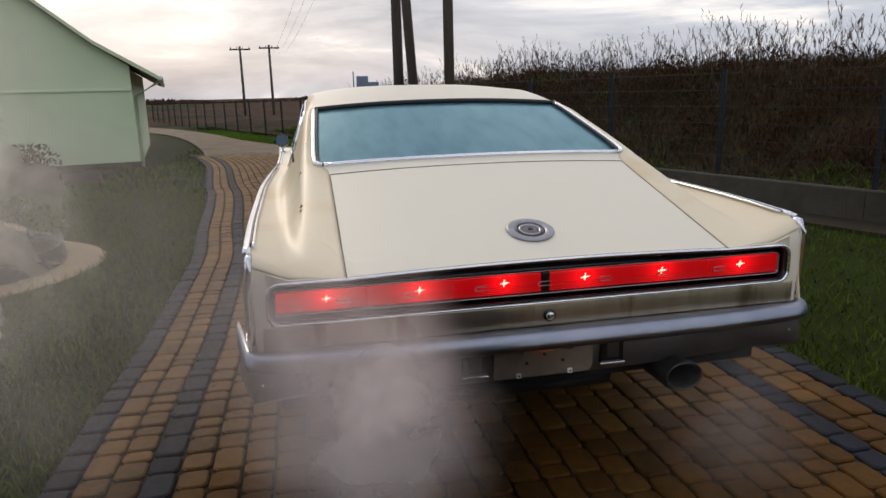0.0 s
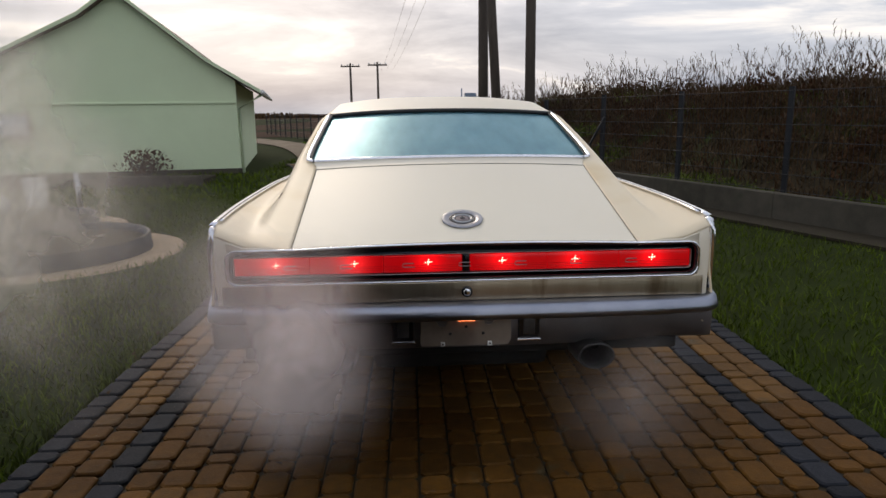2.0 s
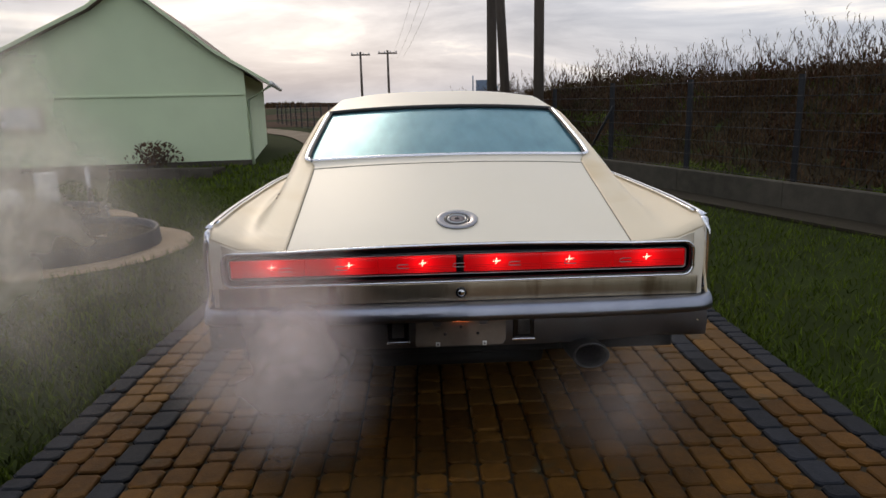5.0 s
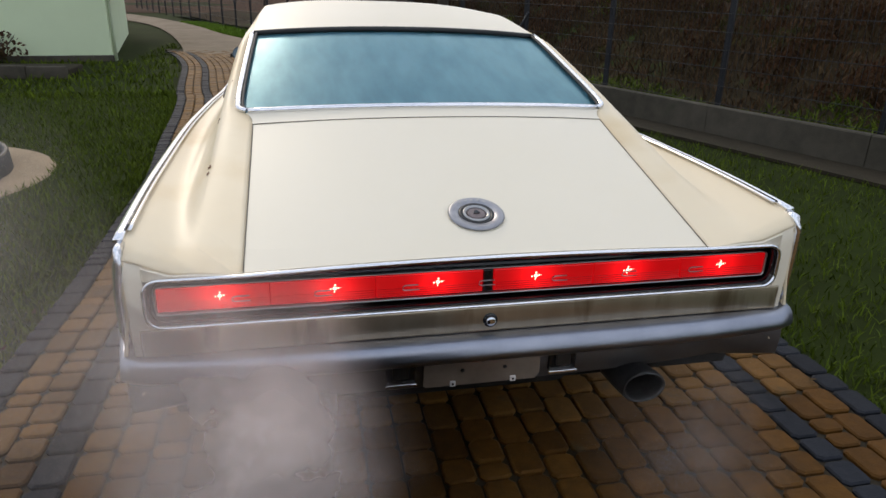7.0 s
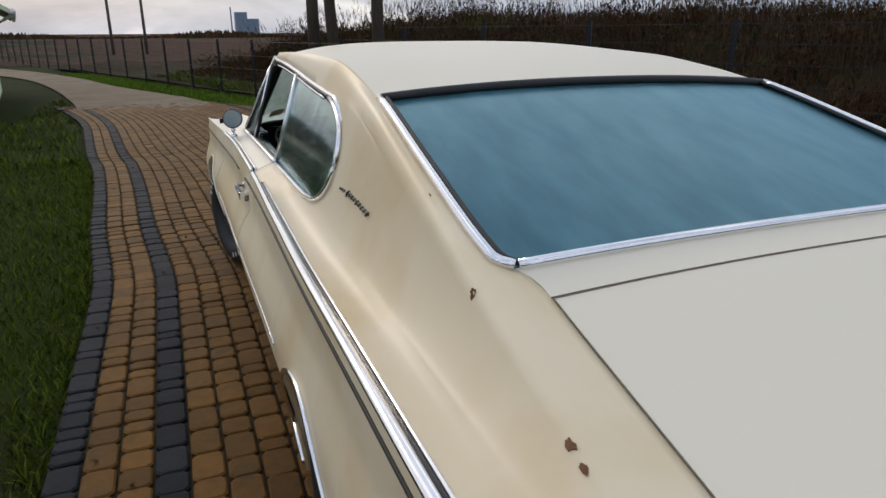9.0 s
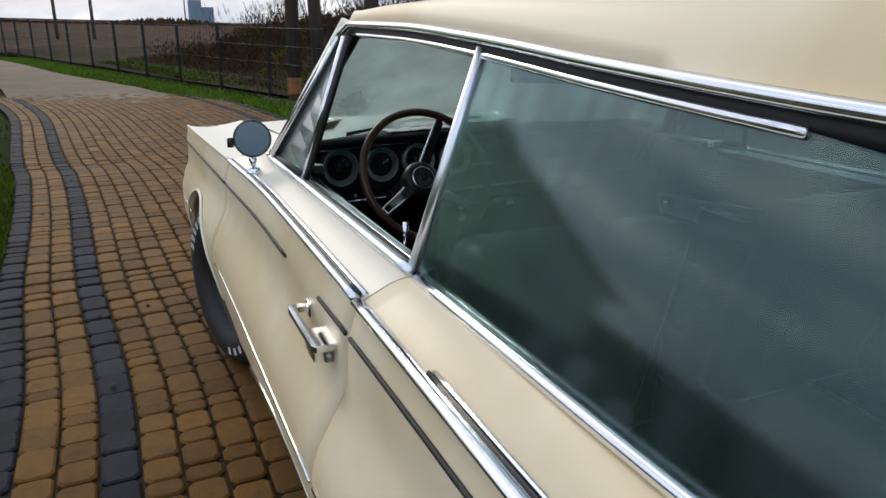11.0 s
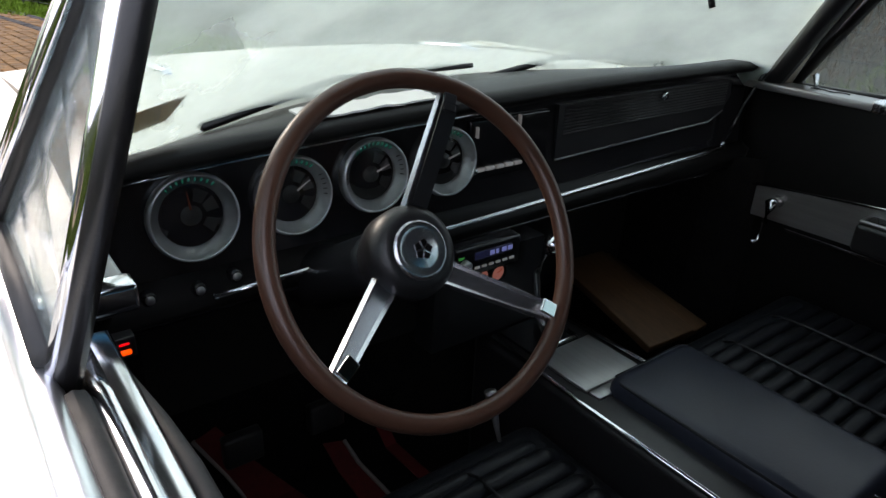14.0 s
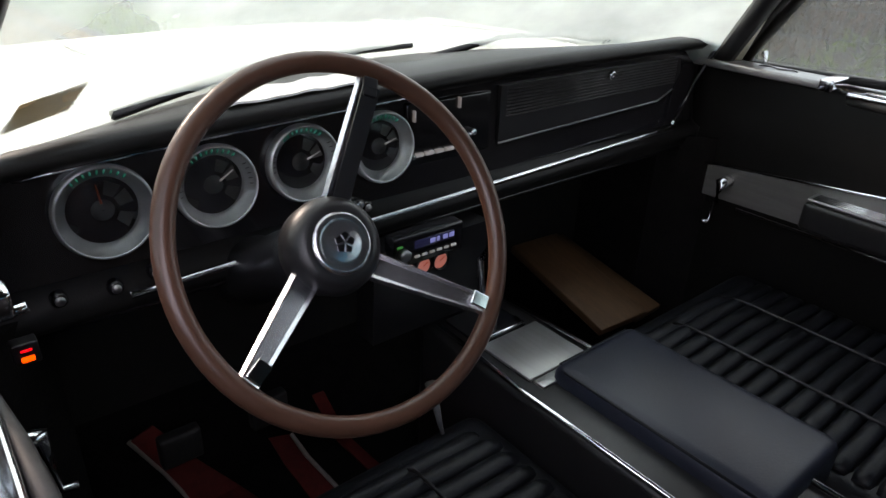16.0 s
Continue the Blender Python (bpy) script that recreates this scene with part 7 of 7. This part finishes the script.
# ---------------------------------------------------------------- exhaust smoke
def smoke_material(name, puffs, strength, tone):
    """Thin smoke: soft round puffs broken up by noise, mostly see-through."""
    m = bpy.data.materials.new(name)
    m.use_nodes = True
    n, l = m.node_tree.nodes, m.node_tree.links
    n.clear()
    out, mix = n.new("ShaderNodeOutputMaterial"), n.new("ShaderNodeMixShader")
    clear, white, back, both = n.new("ShaderNodeBsdfTransparent"), n.new("ShaderNodeBsdfDiffuse"), n.new("ShaderNodeBsdfTranslucent"), n.new("ShaderNodeMixShader")
    for b in (white, back):
        b.inputs["Color"].default_value = (*tone, 1)
    l.new(white.outputs[0], both.inputs[1])
    l.new(back.outputs[0], both.inputs[2])
    pos = n.new("ShaderNodeNewGeometry").outputs["Position"]
    warp, bend = n.new("ShaderNodeTexNoise"), n.new("ShaderNodeVectorMath")
    warp.inputs["Scale"].default_value, warp.inputs["Detail"].default_value = 2.6, 4.0
    l.new(pos, warp.inputs["Vector"])
    bend.operation = 'MULTIPLY_ADD'
    bend.inputs[1].default_value = (0.34, 0.34, 0.34)
    l.new(warp.outputs["Color"], bend.inputs[0])
    l.new(pos, bend.inputs[2])
    total = None
    for cx, cy, cz, rx, ry, rz, w in puffs:
        mp, gr, ml = n.new("ShaderNodeMapping"), n.new("ShaderNodeTexGradient"), n.new("ShaderNodeMath")
        mp.inputs["Location"].default_value = (-(cx + 0.17) / rx, -(cy + 0.17) / ry, -(cz + 0.17) / rz)
        mp.inputs["Scale"].default_value = (1 / rx, 1 / ry, 1 / rz)
        gr.gradient_type = 'SPHERICAL'
        l.new(bend.outputs[0], mp.inputs["Vector"])
        l.new(mp.outputs["Vector"], gr.inputs["Vector"])
        ml.operation = 'MULTIPLY_ADD'
        ml.inputs[1].default_value = w
        ml.inputs[2].default_value = 0.0
        soft = n.new("ShaderNodeMath")
        soft.operation = 'POWER'
        soft.inputs[1].default_value = 1.9
        l.new(gr.outputs["Fac"], soft.inputs[0])
        l.new(soft.outputs[0], ml.inputs[0])
        if total is not None:
            l.new(total, ml.inputs[2])
        total = ml.outputs[0]
    wisps, cut, prod = n.new("ShaderNodeTexNoise"), n.new("ShaderNodeMapRange"), n.new("ShaderNodeMath")
    wisps.inputs["Scale"].default_value, wisps.inputs["Detail"].default_value = 4.5, 6.0
    l.new(bend.outputs[0], wisps.inputs["Vector"])
    cut.interpolation_type = 'SMOOTHSTEP'
    cut.inputs["From Min"].default_value, cut.inputs["From Max"].default_value = 0.28, 0.70
    cut.inputs["To Min"].default_value, cut.inputs["To Max"].default_value = 0.35 * strength, 1.15 * strength
    l.new(wisps.outputs["Fac"], cut.inputs["Value"])
    prod.operation, prod.use_clamp = 'MULTIPLY', True
    l.new(total, prod.inputs[0])
    l.new(cut.outputs["Result"], prod.inputs[1])
    l.new(prod.outputs[0], mix.inputs[0])
    l.new(clear.outputs[0], mix.inputs[1])
    l.new(both.outputs[0], mix.inputs[2])
    l.new(mix.outputs[0], out.inputs["Surface"])
    return m


PUFFS = [(-0.60, -0.26, 0.58, 0.40, 0.55, 0.38, 2.1), (-0.76, -0.30, 0.80, 0.42, 0.50, 0.40, 0.8), (-0.50, -0.30, 0.38, 0.26, 0.45, 0.24, 0.7), (-1.35, -0.34, 0.72, 0.55, 0.55, 0.46, 0.26),
         (-1.70, -0.36, 1.30, 0.80, 0.60, 0.66, 0.60), (-1.10, -0.36, 1.06, 0.42, 0.50, 0.40, 0.38), (0.55, -0.20, 0.36, 0.32, 0.50, 0.26, 0.8)]
SMOKE = smoke_material("exhaust_smoke", PUFFS, 0.29, (0.97, 0.87, 0.83))
for name, xs, top, ys in (("exhaust_smoke", (-2.30, 0.02), 0.93, (-0.10, -0.22, -0.34, -0.46, -0.58)), ("exhaust_smoke", (0.22, 0.92), 0.66, (-0.12, -0.26, -0.40))):
    bm = bmesh.new()
    for j, y in enumerate(ys):
        grid(bm, [[(x, y + 0.02 * noise.noise((x * 2.5, z * 2.5, j * 3.1)), 0.03 + top * (1 + min(0.40, max(0.0, -0.62 - x)) + min(0.75, 2.2 * max(0.0, -1.16 - x))) * z) for z in span(0, 1, 14)] for x in span(xs[0], xs[1], 18)])
    smoke = part(name, bm, SMOKE, kind="stuff")
    tagged(smoke, "pale grey exhaust smoke drifting behind the tailpipe", "smoke", kind="stuff")

HAZE_PUFFS = [(-2.15, 0.60, 1.30, 0.75, 1.30, 0.95, 2.0), (-1.85, 0.50, 0.85, 0.45, 1.10, 0.65, 1.6), (-2.60, 0.70, 0.60, 0.90, 1.30, 0.60, 1.2)]
HAZE_SMOKE = smoke_material("drifting_smoke", HAZE_PUFFS, 0.62, (0.98, 0.92, 0.80))
bm = bmesh.new()
for j, y in enumerate((0.35, 0.95)):
    grid(bm, [[(x, y + 0.06 * noise.noise((x * 2.5, z * 2.5, j * 3.1 + 9)), 0.03 + 2.5 * z) for z in span(0, 1, 16)] for x in span(-3.3, -1.34, 18)])
haze = part("drifting_smoke", bm, HAZE_SMOKE, kind="stuff")
tagged(haze, "thin pale smoke drifting over the lawn", "smoke", kind="stuff")

# ---------------------------------------------------------------- paving stones, piece by piece
PAVER = 0.1205
LENGTHS = (0.088, 0.128, 0.172)


def paver_shape(length, width=PAVER, gap=0.009):
    """Top and lower loops of one tumbled stone, with clipped corners."""
    hx, hy, c = (width - gap) / 2, (length - gap) / 2, 0.017
    outer = [(hx - c, -hy), (hx, -hy + c), (hx, hy - c), (hx - c, hy), (-hx + c, hy), (-hx, hy - c), (-hx, -hy + c), (-hx + c, -hy)]
    k = 0.007
    inner = [(x - math.copysign(k, x), y - math.copysign(k, y)) for x, y in outer]
    verts = [(x, y, 0.0) for x, y in inner] + [(x, y, -0.006) for x, y in outer] + [(x, y, -0.03) for x, y in outer]
    faces = [tuple(range(8))]
    for r in (0, 8):
        faces += [(r + 8 + i, r + 8 + (i + 1) % 8, r + (i + 1) % 8, r + i) for i in range(8)]
    return verts, faces


paver_meshes = {}
for li, ln in enumerate(LENGTHS):
    for mi, mat in enumerate((YELLOW_SHADED, GREY_PAVER)):
        me = bpy.data.meshes.new("paving_stone")
        v, f = paver_shape(ln)
        me.from_pydata(v, [], f)
        me.materials.append(mat)
        paver_meshes[li, mi] = me
paving = thing("paving", "block paving of ochre stones with graphite border stripes", "paving", kind="structure")
GREY_COLUMNS = {0, 3, 25, 28}
rs = random.Random(21)
joined = {0: ([], []), 1: ([], [])}
single = 0
for c in range(29):
    off = (c - 14) * PAVER
    y = -5.6 - rs.random() * 0.2
    while y < DRIVE_END:
        li = rs.choice((0, 1, 1, 2, 2)) if c not in (0, 28) else rs.choice((0, 1, 2))
        ln = LENGTHS[li]
        yc = y + ln / 2
        y += ln
        head = math.atan2(drive_mid(yc + 0.2) - drive_mid(yc - 0.2), 0.4)
        x = drive_mid(yc) + off * math.cos(head)
        yy = yc - off * math.sin(head) * 1.0
        ragged = 15.0 + 1.3 * rs.random()
        if yy > ragged or yy < -5.5:
            continue
        z = lie(yy) + rs.uniform(-0.003, 0.003)
        tilt = Euler((rs.uniform(-0.012, 0.012), rs.uniform(-0.015, 0.015), -head + rs.uniform(-0.012, 0.012)))
        m = Matrix.LocRotScale((x, yy, z), tilt, None)
        mi = 1 if c in GREY_COLUMNS else 0
        # this strip under the tail takes the ochre darkened to paint the car's shade
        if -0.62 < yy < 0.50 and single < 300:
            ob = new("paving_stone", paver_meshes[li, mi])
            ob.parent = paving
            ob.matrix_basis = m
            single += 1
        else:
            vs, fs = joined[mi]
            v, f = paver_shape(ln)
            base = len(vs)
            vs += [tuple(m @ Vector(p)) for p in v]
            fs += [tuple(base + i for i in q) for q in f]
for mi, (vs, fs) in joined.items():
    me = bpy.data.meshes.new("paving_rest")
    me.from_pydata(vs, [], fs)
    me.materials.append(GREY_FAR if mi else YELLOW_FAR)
    ob = new("paving_rest", me)
    ob.parent = paving
    tagged(ob, "graphite paving stones" if mi else "ochre paving stones", kind="stuff")
# fallen leaves on the stones
leaf_seeds = []
for k in range(150):
    yy = rs.uniform(-1.5, 11)
    x = drive_mid(yy) + rs.uniform(-1.9, 1.9)
    a = rs.uniform(0, 6.28)
    leaf_seeds.append(((x, yy, lie(yy) + 0.006), (0.03 * math.cos(a), 0.03 * math.sin(a)), 0.012, 0.010, a + 1.57))
blades("fallen_leaves", REED, "scattered small brown fallen leaves", "leaves", leaf_seeds)
